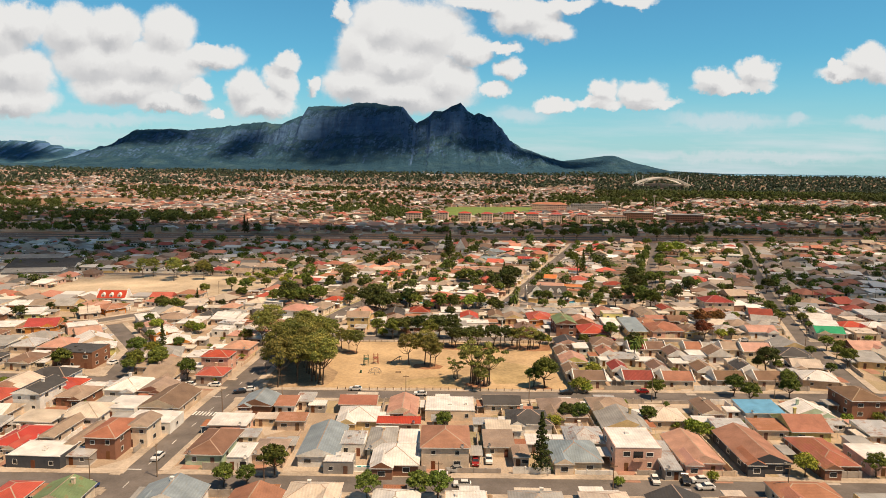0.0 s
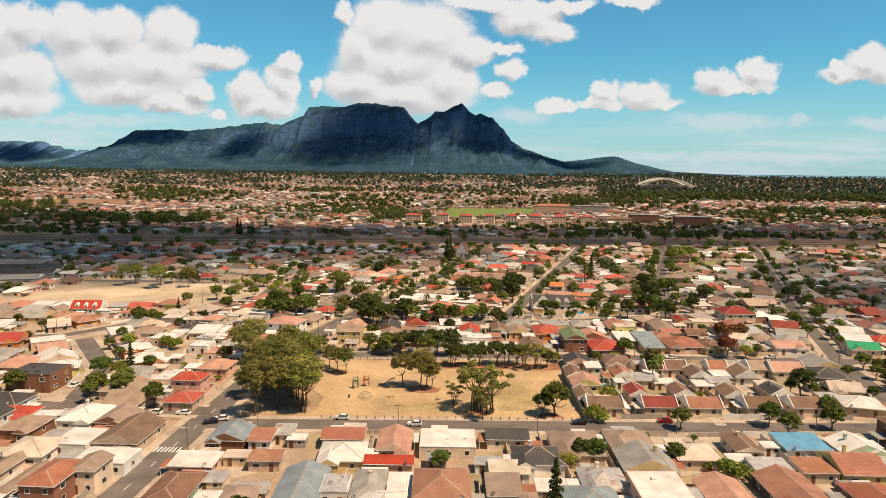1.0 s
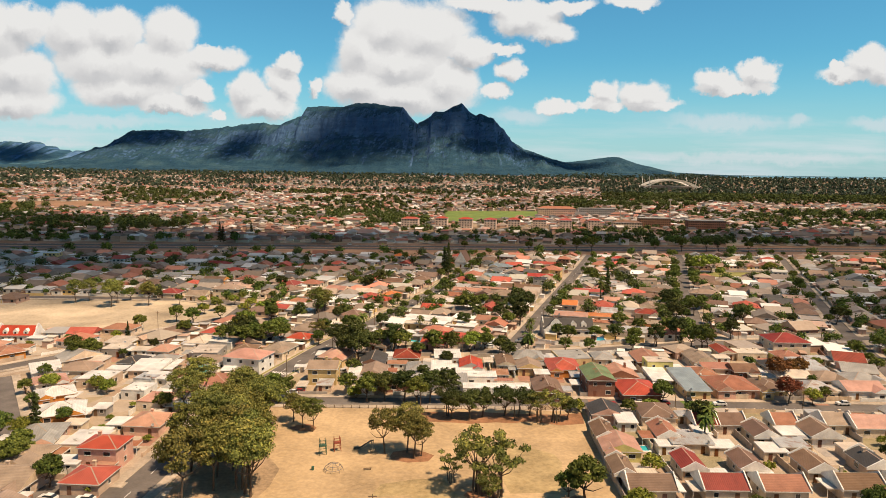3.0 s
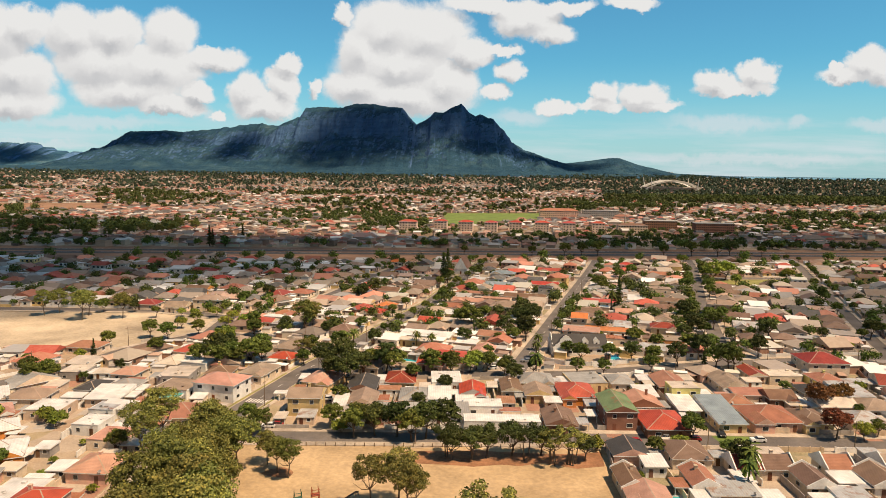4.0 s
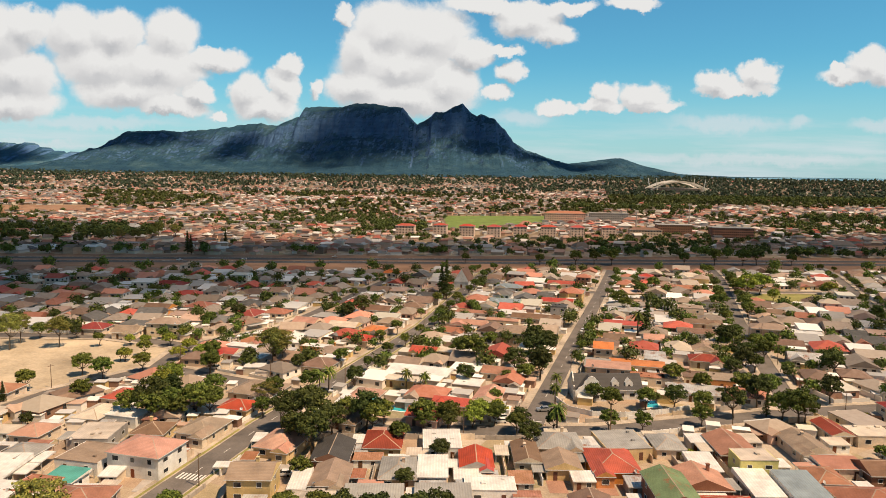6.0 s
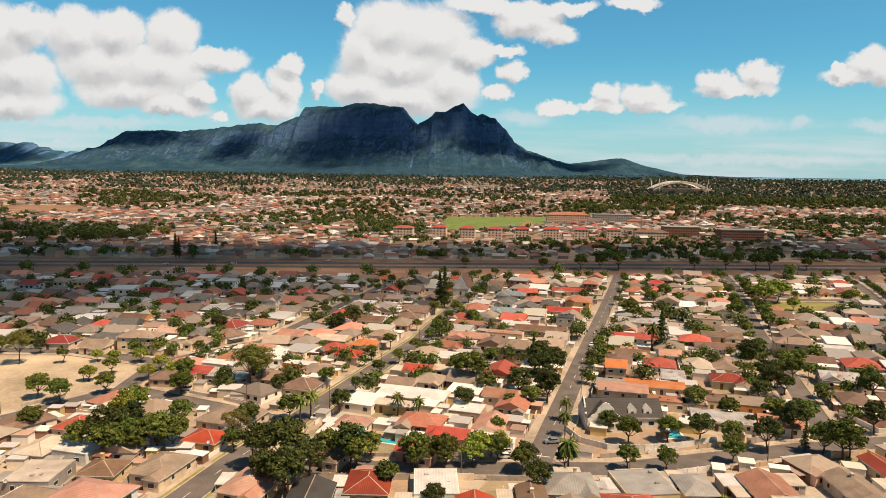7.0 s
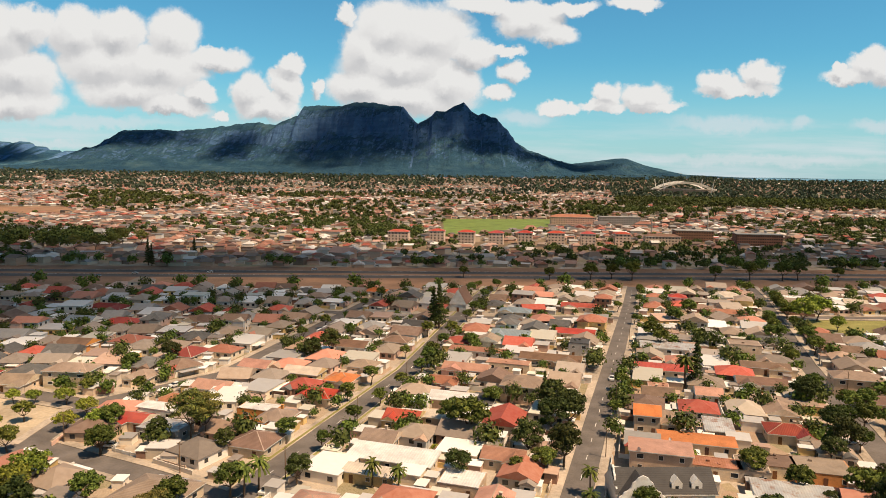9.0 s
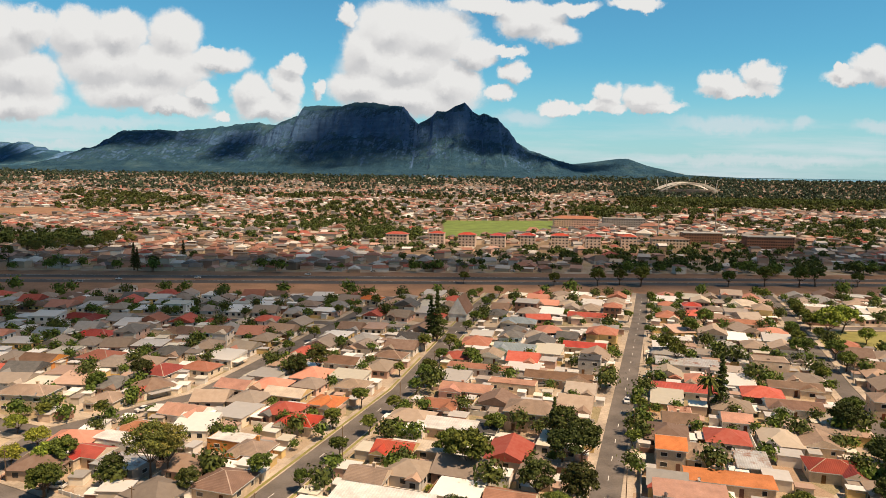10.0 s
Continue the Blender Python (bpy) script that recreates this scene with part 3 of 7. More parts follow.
def roof_shape(kind, w, d, h, rise_, ov=0.45, along="x", caps=False):
    """A solid roof: fascia ring, eaves and slopes. Material 0 the covering, 1 the fascia."""
    bm = bmesh.new()
    X, Y = w / 2 + ov, d / 2 + ov
    lo = [bm.verts.new((x, y, h - 0.14)) for x, y in ((-X, -Y), (X, -Y), (X, Y), (-X, Y))]
    hi = [bm.verts.new((x, y, h + 0.08)) for x, y in ((-X, -Y), (X, -Y), (X, Y), (-X, Y))]
    bm.faces.new(lo[::-1])
    for i in range(4):
        j = (i + 1) % 4
        bm.faces.new((lo[i], lo[j], hi[j], hi[i])).material_index = 1
    t = h + 0.08 + rise_
    if kind == "hip":
        k = max(0.25, (X - Y) if X > Y else (Y - X))
        a, b = (((-k, 0, t), (k, 0, t)) if X >= Y else ((0, -k, t), (0, k, t)))
        a, b = bm.verts.new(a), bm.verts.new(b)
        if X >= Y:
            for f in ((hi[0], hi[1], b, a), (hi[1], hi[2], b), (hi[2], hi[3], a, b), (hi[3], hi[0], a)):
                bm.faces.new(f)
        else:
            for f in ((hi[0], hi[1], a), (hi[1], hi[2], b, a), (hi[2], hi[3], b), (hi[3], hi[0], a, b)):
                bm.faces.new(f)
    elif kind == "gable":
        if along == "x":
            a, b = bm.verts.new((-X, 0, t)), bm.verts.new((X, 0, t))
            for k, f in enumerate(((hi[0], hi[1], b, a), (hi[2], hi[3], a, b), (hi[1], hi[2], b), (hi[3], hi[0], a))):
                bm.faces.new(f).material_index = 0 if k < 2 else 2
        else:
            a, b = bm.verts.new((0, -Y, t)), bm.verts.new((0, Y, t))
            for k, f in enumerate(((hi[1], hi[2], b, a), (hi[3], hi[0], a, b), (hi[0], hi[1], a), (hi[2], hi[3], b))):
                bm.faces.new(f).material_index = 0 if k < 2 else 2
    elif kind == "mono":
        a, b = [bm.verts.new((x, Y, h + 0.08 + rise_)) for x in (-X, X)]
        bm.faces.new((hi[0], hi[1], b, a))
        for f in ((hi[1], hi[2], b), (hi[3], hi[0], a), (hi[2], hi[3], a, b)):
            bm.faces.new(f).material_index = 1
    else:
        bm.faces.new(hi)
    if caps:
        ridges = [e for e in bm.edges if max(v.co.z for v in e.verts) > h + 0.1 and all(f.material_index == 0 for f in e.link_faces)]
        bmesh.ops.bevel(bm, geom=ridges, offset=0.13, segments=1, affect="EDGES", material=3)
    return bm


SHARED = {}
RIDGE = surface("ridge_mortar", (0.37, 0.28, 0.215), 0.9, vary=0.3)
DISH = surface("dish_white", (0.72, 0.71, 0.69), 0.5)


def dish_mesh():
    if "dish" not in SHARED:
        bm = bmesh.new()
        rings = [[bm.verts.new((r * math.cos(a), -z, r * math.sin(a))) for a in np.linspace(0, 2 * math.pi, 11)[:-1]] for r, z in ((0.06, 0.0), (0.28, 0.05), (0.46, 0.16))]
        for p, q in zip(rings, rings[1:]):
            for i in range(10):
                bm.faces.new((p[i], p[(i + 1) % 10], q[(i + 1) % 10], q[i]))
        bm.faces.new(rings[0])
        bmesh.ops.solidify(bm, geom=bm.faces[:], thickness=0.03)
        SHARED["dish"] = mesh_of("satellite_dish", bm, DISH)
    return SHARED["dish"]


def window_meshes(w, h):
    key = ("window", round(w, 1), round(h, 1))
    if key not in SHARED:
        t = 0.09
        f = bmesh.new()
        rings = []
        for y in (-0.05, 0.04):
            rings.append([f.verts.new((x, y, z)) for x, z in ((-w / 2, -0.06), (w / 2, -0.06), (w / 2, h), (-w / 2, h))])
            rings.append([f.verts.new((x, y, z)) for x, z in ((-w / 2 + t, t), (w / 2 - t, t), (w / 2 - t, h - t), (-w / 2 + t, h - t))])
        for i in range(4):
            j = (i + 1) % 4
            for p, q in ((0, 1), (1, 3), (3, 2), (2, 0)):
                f.faces.new((rings[p][i], rings[p][j], rings[q][j], rings[q][i]))
        bmesh.ops.recalc_face_normals(f, faces=f.faces)
        p = boxes((-w / 2 + t, -0.015, t, w / 2 - t, 0.03, h - t))
        SHARED[key] = (mesh_of("window", f, TRIM), mesh_of("pane", p, GLASS))
    return SHARED[key]


def door_mesh(w, h):
    key = ("door", w, h)
    if key not in SHARED:
        bm = boxes((-w / 2, -0.06, 0, w / 2, 0.03, h))
        front = [f for f in bm.faces if all(v.co.y < -0.05 for v in f.verts)]
        bmesh.ops.inset_region(bm, faces=front, thickness=0.14, depth=-0.03)
        SHARED[key] = mesh_of("door", bm, DOORWOOD)
    return SHARED[key]


def openings(house_, rng, w, d, storeys, h0=2.75, sides=(-1, 1)):
    """Windows and a door on the front and both sides."""
    for s in range(storeys):
        z = s * h0 + 1.0
        k = max(2, int(w / 4.2))
        spots = [(-w / 2 + w * (i + 0.5) / k, -d / 2, 0) for i in range(k)]
        if s == 0:
            dx, dy, _ = spots.pop(rng.randrange(len(spots)))
            part("door", door_mesh(1.0, 2.1), None, house_, at=pose(dx, dy, 0.05))
        for sgn in sides:
            q = max(1, int(d / 5.5))
            spots += [(sgn * w / 2, -d / 2 + d * (i + 0.5) / q, sgn * 90) for i in range(q)]
        for x, y, turn in spots:
            f, p = window_meshes(rng.choice((1.2, 1.8)), rng.choice((1.1, 1.3)))
            win = part("window", f, None, house_, at=pose(x, y, z, 0, 0, turn))
            part("pane", p, None, win)


NAMES = {"bluegrey": "blue-grey", "slate": "dark slate-grey", "zinc": "bare zinc", "rust": "rusty", "faded": "faded red", "jade": "jade green", "cream": "cream", "mint": "pale mint"}
KINDS = {"hip": "hipped tiled", "gable": "gabled", "mono": "shallow sheet", "flat": "flat"}


def wing(house_, rng, w, d, h, up, rc, wc):
    """A gabled room that stands forward of the front wall."""
    ww, out, side = w * rng.uniform(0.36, 0.46), rng.uniform(1.4, 2.4), rng.choice((-1, 1))
    cx, y0 = side * (w / 2 - ww / 2 - 0.1), -d / 2 - out
    part("wing", boxes((cx - ww / 2, y0, -0.3, cx + ww / 2, -d / 2 + 0.05, h - 0.04)), WALL[wc], house_)
    bm = roof_shape("gable", ww, out + d * 0.36, h - 0.02, min(up * 0.85, ww * 0.3), 0.3, "y")
    bmesh.ops.translate(bm, verts=bm.verts, vec=(cx, -d / 2 - out + (out + d * 0.36) / 2, 0))
    part("wing_roof", bm, (ROOF[rc], TRIM, WALL[wc]), house_)
    f, p = window_meshes(1.8, 1.3)
    part("pane", p, None, part("window", f, None, house_, at=pose(cx, y0, 0.9)))


def lean_to(house_, rng, w, d):
    """A low sheet roof against the back wall, on two posts."""
    ww, out = w * rng.uniform(0.45, 0.9), rng.uniform(2.0, 3.4)
    x0 = -w / 2 + (w - ww) * rng.random()
    bm = bmesh.new()
    y0, y1 = d / 2 + 0.02, d / 2 + out
    lo = [bm.verts.new(p) for p in ((x0, y0, 2.45), (x0 + ww, y0, 2.45), (x0 + ww, y1, 2.15), (x0, y1, 2.15))]
    hi = [bm.verts.new((v.co.x, v.co.y, v.co.z + 0.1)) for v in lo]
    bm.faces.new(lo[::-1])
    bm.faces.new(hi)
    for i in range(4):
        j = (i + 1) % 4
        bm.faces.new((lo[i], lo[j], hi[j], hi[i]))
    for px in (x0 + 0.1, x0 + ww - 0.25):
        box(bm, px, y1 - 0.3, -0.1, px + 0.15, y1 - 0.15, 2.16)
    part("lean_to", bm, ROOF[rng.choice(("white", "white", "zinc", "cream", "grey", "rust"))], house_, "lean-to sheet roof")


def house(x, y, w, d, rot=0.0, storeys=1, roof="hip", rc="brown", wc="cream", along="x", pitch=0.42, extra="", group="suburban houses", ov=0.45, chimney=None, parapet=False):
    """A plastered house with its roof, windows and door; rot in degrees, its front faces -y before turning."""
    rng = random.Random(int(x * 31 + y * 57))
    r_ = thing("house", f"{'two-storey' if storeys > 1 else 'single-storey'} {NAMES.get(wc, wc)} house with a {NAMES.get(rc, rc)} {KINDS[roof]} roof{extra}", "house", group, pose(x, y, 0, 0, 0, rot))
    h = 2.75 * storeys + 0.15
    flat = roof == "flat"
    bm = boxes((-w / 2, -d / 2, -0.3, w / 2, d / 2, h + (0.35 if flat else -0.02)))
    part("wall", bm, WALL[wc], r_)
    half = (d if along == "x" else w) / 2
    up = {"hip": min(w, d) / 2 * pitch, "gable": half * pitch, "mono": d * 0.09, "flat": 0.0}[roof]
    if flat:
        bm = boxes((-w / 2 + 0.22, -d / 2 + 0.22, h, w / 2 - 0.22, d / 2 - 0.22, h + 0.36), (-w / 2 - 0.08, -d / 2 - 0.08, h + 0.25, w / 2 + 0.08, -d / 2 + 0.2, h + 0.42), (-w / 2 - 0.08, d / 2 - 0.2, h + 0.25, w / 2 + 0.08, d / 2 + 0.08, h + 0.42))
        for i in range(rng.randint(1, 3)):
            a, b = rng.uniform(-w / 3, w / 3), rng.uniform(-d / 3, d / 3)
            box(bm, a, b, h + 0.3, a + rng.uniform(0.5, 1.1), b + rng.uniform(0.5, 1.1), h + rng.uniform(0.5, 0.9))
        part("roof", bm, ROOF[rc], r_)
    else:
        part("roof", roof_shape(roof, w, d, h, up, ov, along, caps=roof in ("hip", "gable")), (ROOF[rc], TRIM, WALL[wc], RIDGE), r_)
    if rng.random() < 0.25:
        part("satellite_dish", dish_mesh(), None, r_, "white satellite dish", pose(rng.choice((-1, 1)) * w * 0.36, -d / 2 - 0.3, h + 0.55, -30, 0, rng.uniform(-40, 40)))
    if parapet:
        for sgn in (-1, 1):
            bm = bmesh.new()
            out = [(-half - 0.55, h - 0.3), (half + 0.55, h - 0.3), (half + 0.55, h + 0.3), (0, h + up + 0.62), (-half - 0.55, h + 0.3)]
            q = (w if along == "x" else d) / 2 + 0.3
            a, b = [[bm.verts.new((sgn * e, v, z) if along == "x" else (v, sgn * e, z)) for v, z in out] for e in (q, q + 0.28)]
            bm.faces.new(a)
            bm.faces.new(b)
            for i in range(5):
                j = (i + 1) % 5
                bm.faces.new((a[i], a[j], b[j], b[i]))
            bmesh.ops.recalc_face_normals(bm, faces=bm.faces)
            part("parapet", bm, TRIM, r_, "white-capped gable parapet")
    if roof in ("hip", "gable") and not parapet and w > 7.5 and storeys == 1 and rng.random() < 0.6:
        wing(r_, rng, w, d, h, up, rc, wc)
    if not parapet and w > 6.5 and rng.random() < 0.6:
        lean_to(r_, rng, w, d)
    openings(r_, rng, w, d, storeys, sides=(-1, 1) if abs(x) < 25 else (-1,) if x > 0 else (1,))
    if chimney if chimney is not None else (roof in ("hip", "gable") and rng.random() < 0.3):
        cx, cy = rng.uniform(-w / 4, w / 4), rng.uniform(0.1, d / 4)
        part("chimney", boxes((cx - 0.35, cy - 0.3, h, cx + 0.35, cy + 0.3, h + up + 0.7), (cx - 0.43, cy - 0.38, h + up + 0.55, cx + 0.43, cy + 0.38, h + up + 0.75)), WALL[wc], r_)
    TAKEN.append((x, y, 0.25 * (w + d)))
    return r_


def outbuilding(x, y, w, d, rot, rc, wc, h=2.4):
    o = thing("outbuilding", f"low backyard outbuilding with a {NAMES.get(rc, rc)} sheet roof", "outbuilding", "backyard outbuildings", pose(x, y, 0, 0, 0, rot))
    part("wall", boxes((-w / 2, -d / 2, -0.2, w / 2, d / 2, h)), WALL[wc], o)
    part("roof", roof_shape("mono", w, d, h, d * 0.05, 0.25), (ROOF[rc], TRIM, TRIM), o)
    f, p = window_meshes(1.2, 1.1)
    part("pane", p, None, part("window", f, None, o, at=pose(w * 0.2, -d / 2, 1.0)))
    part("door", door_mesh(1.0, 2.0), None, o, at=pose(-w * 0.25, -d / 2, 0.02))
    TAKEN.append((x, y, 0.22 * (w + d)))
    return o


def boundary_wall(points, h, material, label="plastered garden boundary wall with square posts"):
    bm = bmesh.new()
    for (x0, y0), (x1, y1) in zip(points, points[1:]):
        l = math.hypot(x1 - x0, y1 - y0)
        m = Matrix.Translation((x0, y0, 0)) @ Matrix.Rotation(math.atan2(y1 - y0, x1 - x0), 4, "Z")
        piece = boxes((0, -0.08, -0.2, l, 0.08, h))
        for i in range(int(l / 2.8) + 1):
            box(piece, i * 2.8 - 0.15, -0.15, -0.2, i * 2.8 + 0.15, 0.15, h + 0.14)
        bmesh.ops.transform(piece, matrix=m, verts=piece.verts)
        tmp = bpy.data.meshes.new("tmp")
        piece.to_mesh(tmp)
        piece.free()
        bm.from_mesh(tmp)
        bpy.data.meshes.remove(tmp)
    return tagged(new("boundary_wall", mesh_of("boundary_wall", bm, material)), label, "wall", "garden walls")


# ---------------------------------------------------------------- trees


def leaf_cloud(name, rng, centre, spread, size, material, tilt=0.45):
    """Small four-cornered leaves round many centres, all at once."""
    n = len(centre)
    v = rng.normal(size=(n, 3))
    v /= np.linalg.norm(v, axis=1)[:, None]
    v[:, 2] = np.where(v[:, 2] > -0.2, v[:, 2], -v[:, 2] * 0.4)
    c = centre + v * spread * rng.uniform(0.35, 1.06, (n, 1)) ** 0.6
    nrm = v + rng.normal(size=(n, 3)) * tilt
    nrm /= np.linalg.norm(nrm, axis=1)[:, None]
    a = np.cross(nrm, rng.normal(size=(n, 3)))
    a /= np.linalg.norm(a, axis=1)[:, None]
    b = np.cross(nrm, a)
    s = (size * rng.uniform(0.6, 1.3, n))[:, None]
    verts = np.stack((c - a * s - b * s * 0.3, c + b * s * 0.7, c + a * s - b * s * 0.2, c - b * s * 0.8), 1).reshape(-1, 3)
    me = bpy.data.meshes.new(name)
    me.vertices.add(4 * n)
    me.vertices.foreach_set("co", verts.astype(np.float32).ravel())
    me.loops.add(4 * n)
    me.loops.foreach_set("vertex_index", np.arange(4 * n, dtype=np.int32))
    me.polygons.add(n)
    me.polygons.foreach_set("loop_start", np.arange(0, 4 * n, 4, dtype=np.int32))
    me.update(calc_edges=True)
    me.materials.append(material)
    return me


def crown_mesh(name, rng, clumps, per, leaf, material):
    """Leaf clumps: each a shell of small leaves."""
    centre = np.repeat(np.array([c for c, r, f in clumps]), per, 0)
    spread = np.repeat(np.array([(r, r, r * f) for c, r, f in clumps]), per, 0)
    return leaf_cloud(name, rng, centre, spread, np.full(len(centre), leaf), material)


def full_crown(rng, H, R, bare, count, ragged):
    """Clumps spread over a rounded crown, some standing out, some set back."""
    low = 0.8 * bare * H
    mid, tall = (low + H) / 2, (H - low) / 2
    clumps = [((0, 0, mid), R * 0.6, 0.8 * tall / R)]
    for i in range(count):
        z = 1 - 1.62 * (i + 0.5) / count
        a = i * 2.4 + rng.uniform(-0.4, 0.4)
        w = math.sqrt(max(0.0, 1 - z * z))
        k = 0.60 + ragged * rng.uniform(-0.14, 0.14)
        clumps.append(((math.cos(a) * w * R * k, math.sin(a) * w * R * k, mid + z * tall * k), R * rng.uniform(0.25, 0.39), 0.78))
    return clumps


def make_tree(kind, seed):
    rng = np.random.default_rng(seed)
    H, R, leaf, mat, trunks = {"gum": (13, 4.6, 0.27, "olive", 1), "round": (7.5, 3.6, 0.36, "green", 1), "street": (5.5, 2.3, 0.30, "green", 1), "dark": (8.5, 3.8, 0.36, "dark", 1), "pine": (10, 4.6, 0.34, "dark", 2), "open": (10.5, 4.4, 0.32, "olive", 4), "bush": (3.0, 2.2, 0.28, "bright", 1), "russet": (8, 4, 0.36, "russet", 1), "lime": (6.0, 3.6, 0.34, "bright", 1)}[kind]
    label = {"gum": "tall olive-green gum tree with a bare trunk", "round": "rounded leafy green garden tree", "street": "small clipped street tree on a thin stem", "dark": "dense dark green tree", "pine": "umbrella pine with a flat dark crown", "open": "open branching tree with airy tufts of leaves", "bush": "low bright green garden bush", "russet": "reddish brown leafed tree", "lime": "light green spreading tree"}[kind]
    t = thing("tree" if kind != "bush" else "bush", label, "tree" if kind != "bush" else "bush", "trees of the suburb")
    bare = {"gum": 0.34, "pine": 0.55, "open": 0.4, "bush": 0.1, "street": 0.42}.get(kind, 0.3)
    bm = bmesh.new()
    clumps = []
    for k in range(trunks):
        foot = Vector((0, 0, -0.2)) if trunks == 1 else Vector((rng.uniform(-1.6, 1.6), rng.uniform(-1.2, 1.2), -0.2))
        fork = foot + Vector((rng.uniform(-0.5, 0.5), rng.uniform(-0.5, 0.5), H * bare))
        thick = H * (0.014 if kind == "gum" else 0.024) / (1 if trunks == 1 else 1.5)
        tube(bm, foot, fork, thick * 1.3, thick * 0.85, 8)
        limbs = 7 if trunks == 1 else 4
        for i in range(limbs):
            a = 2 * math.pi * (i + rng.uniform(-0.3, 0.3)) / limbs
            reach, up = R * rng.uniform(0.45, 0.85), H * rng.uniform(0.15, 1 - bare - 0.12)
            if kind == "pine":
                up = H * rng.uniform(0.25, 0.38)
            tip = fork + Vector((math.cos(a) * reach, math.sin(a) * reach, up))
            mid = fork.lerp(tip, 0.5) + Vector((0, 0, -0.06 * H))
            tube(bm, fork, mid, thick * 0.6, thick * 0.4, 5)
            tube(bm, mid, tip, thick * 0.4, thick * 0.12, 5)
            clumps.append((tuple(tip), R * rng.uniform(0.30, 0.46) * (0.75 if trunks > 2 else 1), 0.5 if kind == "pine" else 0.72))
            if kind not in ("open",):
                clumps.append((tuple(mid + Vector((rng.uniform(-1, 1), rng.uniform(-1, 1), 0.16 * H))), R * rng.uniform(0.32, 0.46), 0.6))
        if kind not in ("open", "pine"):
            clumps.append((tuple(fork + Vector((0, 0, H * (1 - bare) * 0.72))), R * 0.5, 0.75))
    if kind in ("round", "street", "dark", "lime", "russet", "bush", "gum"):
        clumps = full_crown(rng, H, R, bare, 22 if kind == "gum" else 17, 1.25 if kind == "gum" else 1.0)
    part("trunk", bm, BARK, t)
    part("crown", crown_mesh("crown", rng, clumps, int({"gum": 4200, "bush": 900, "street": 1200, "lime": 1900, "pine": 2100, "open": 2200}.get(kind, 2500) / len(clumps)) + 20, leaf * (0.64 if kind != "gum" else 0.72), LEAF[mat]), None, t)
    return t


def make_conifer(seed, H=12.0, R=2.2, kind="dark"):
    rng = np.random.default_rng(seed)
    t = thing("conifer", "tall pointed dark green conifer", "tree", "trees of the suburb")
    part("trunk", tube(bmesh.new(), (0, 0, -0.2), (0, 0, H * 0.95), 0.28, 0.04, 7), BARK, t)
    clumps = []
    for i in range(34):
        s = (i + 0.5) / 34
        r = R * (1 - s) * rng.uniform(0.7, 1.1)
        a = i * 2.4
        clumps.append(((math.cos(a) * r * 0.6, math.sin(a) * r * 0.6, H * (0.08 + 0.9 * s)), 0.25 + r * 0.5, 0.8))
    part("crown", crown_mesh("crown", rng, clumps, 90, 0.18, LEAF[kind]), None, t)
    return t


def make_palm(seed, H=7.0):
    rng = np.random.default_rng(seed)
    t = thing("palm_tree", "palm with a slim trunk and drooping fronds", "tree", "palms")
    bm = bmesh.new()
    for i in range(5):
        tube(bm, (0.05 * i, 0, H * i / 5 - 0.1), (0.05 * (i + 1), 0, H * (i + 1) / 5), 0.26 - 0.02 * i, 0.22 - 0.02 * i, 7)
    part("trunk", bm, BARK, t)
    verts, faces = [], []
    for k in range(34):
        a, lift = k * 2.4, rng.uniform(-0.5, 1.1)
        pts = [(0.25 + math.cos(a) * r, math.sin(a) * r, H + lift * r - 0.33 * r * r) for r in np.linspace(0.1, 2.3, 6)]
        sx, sy = -math.sin(a) * 0.26, math.cos(a) * 0.26
        for p, q in zip(pts, pts[1:]):
            i = len(verts)
            verts += [(p[0] - sx, p[1] - sy, p[2] - 0.1), p, q, (q[0] - sx, q[1] - sy, q[2] - 0.1), (p[0] + sx, p[1] + sy, p[2] - 0.1), (q[0] + sx, q[1] + sy, q[2] - 0.1)]
            faces += [(i, i + 1, i + 2, i + 3), (i + 1, i + 4, i + 5, i + 2)]
    me = bpy.data.meshes.new("crown")
    me.from_pydata(verts, [], faces)
    me.materials.append(LEAF["green"])
    part("crown", me, None, t)
    return t


STOCK = {}


def plant(kind, x, y, size=1.0, stretch=1.0):
    """The first of its sort is built, the others are copies of it, turned and sized."""
    rng = random.Random(int(x * 17 + y * 91) + len(kind))
    key = (kind, rng.randrange(3 if kind not in ("conifer", "palm") else 2))
    m = pose(x, y, 0, 0, 0, rng.uniform(0, 360))
    if key not in STOCK:
        STOCK[key] = make_conifer(11 + key[1]) if kind == "conifer" else make_palm(5 + key[1]) if kind == "palm" else make_tree(kind, 40 + 7 * key[1] + len(kind))
        t = STOCK[key]
        t.matrix_basis = m
    else:
        t = copy_thing(STOCK[key], m)
    size *= 1.3
    t.scale = (size, size, size * stretch)
    return t


# ---------------------------------------------------------------- open land
def patch(name, points, z, material, label, category, edge=1.5, seed=0):
    """A flat piece of ground with a slightly ragged edge."""
    rng = random.Random(seed)
    bm = bmesh.new()
    ring = [bm.verts.new((x + rng.uniform(-edge, edge), y + rng.uniform(-edge, edge), z)) for x, y in resample(points + [points[0]], 6.0)[:-1]]
    f = bm.faces.new(ring)
    f.normal_update()
    if f.normal.z < 0:
        f.normal_flip()
    bmesh.ops.triangulate(bm, faces=bm.faces)
    return tagged(new(name, mesh_of(name, bm, material)), label, category, kind="structure")


def freeway_y(x):
    return 700 + 0.06 * x


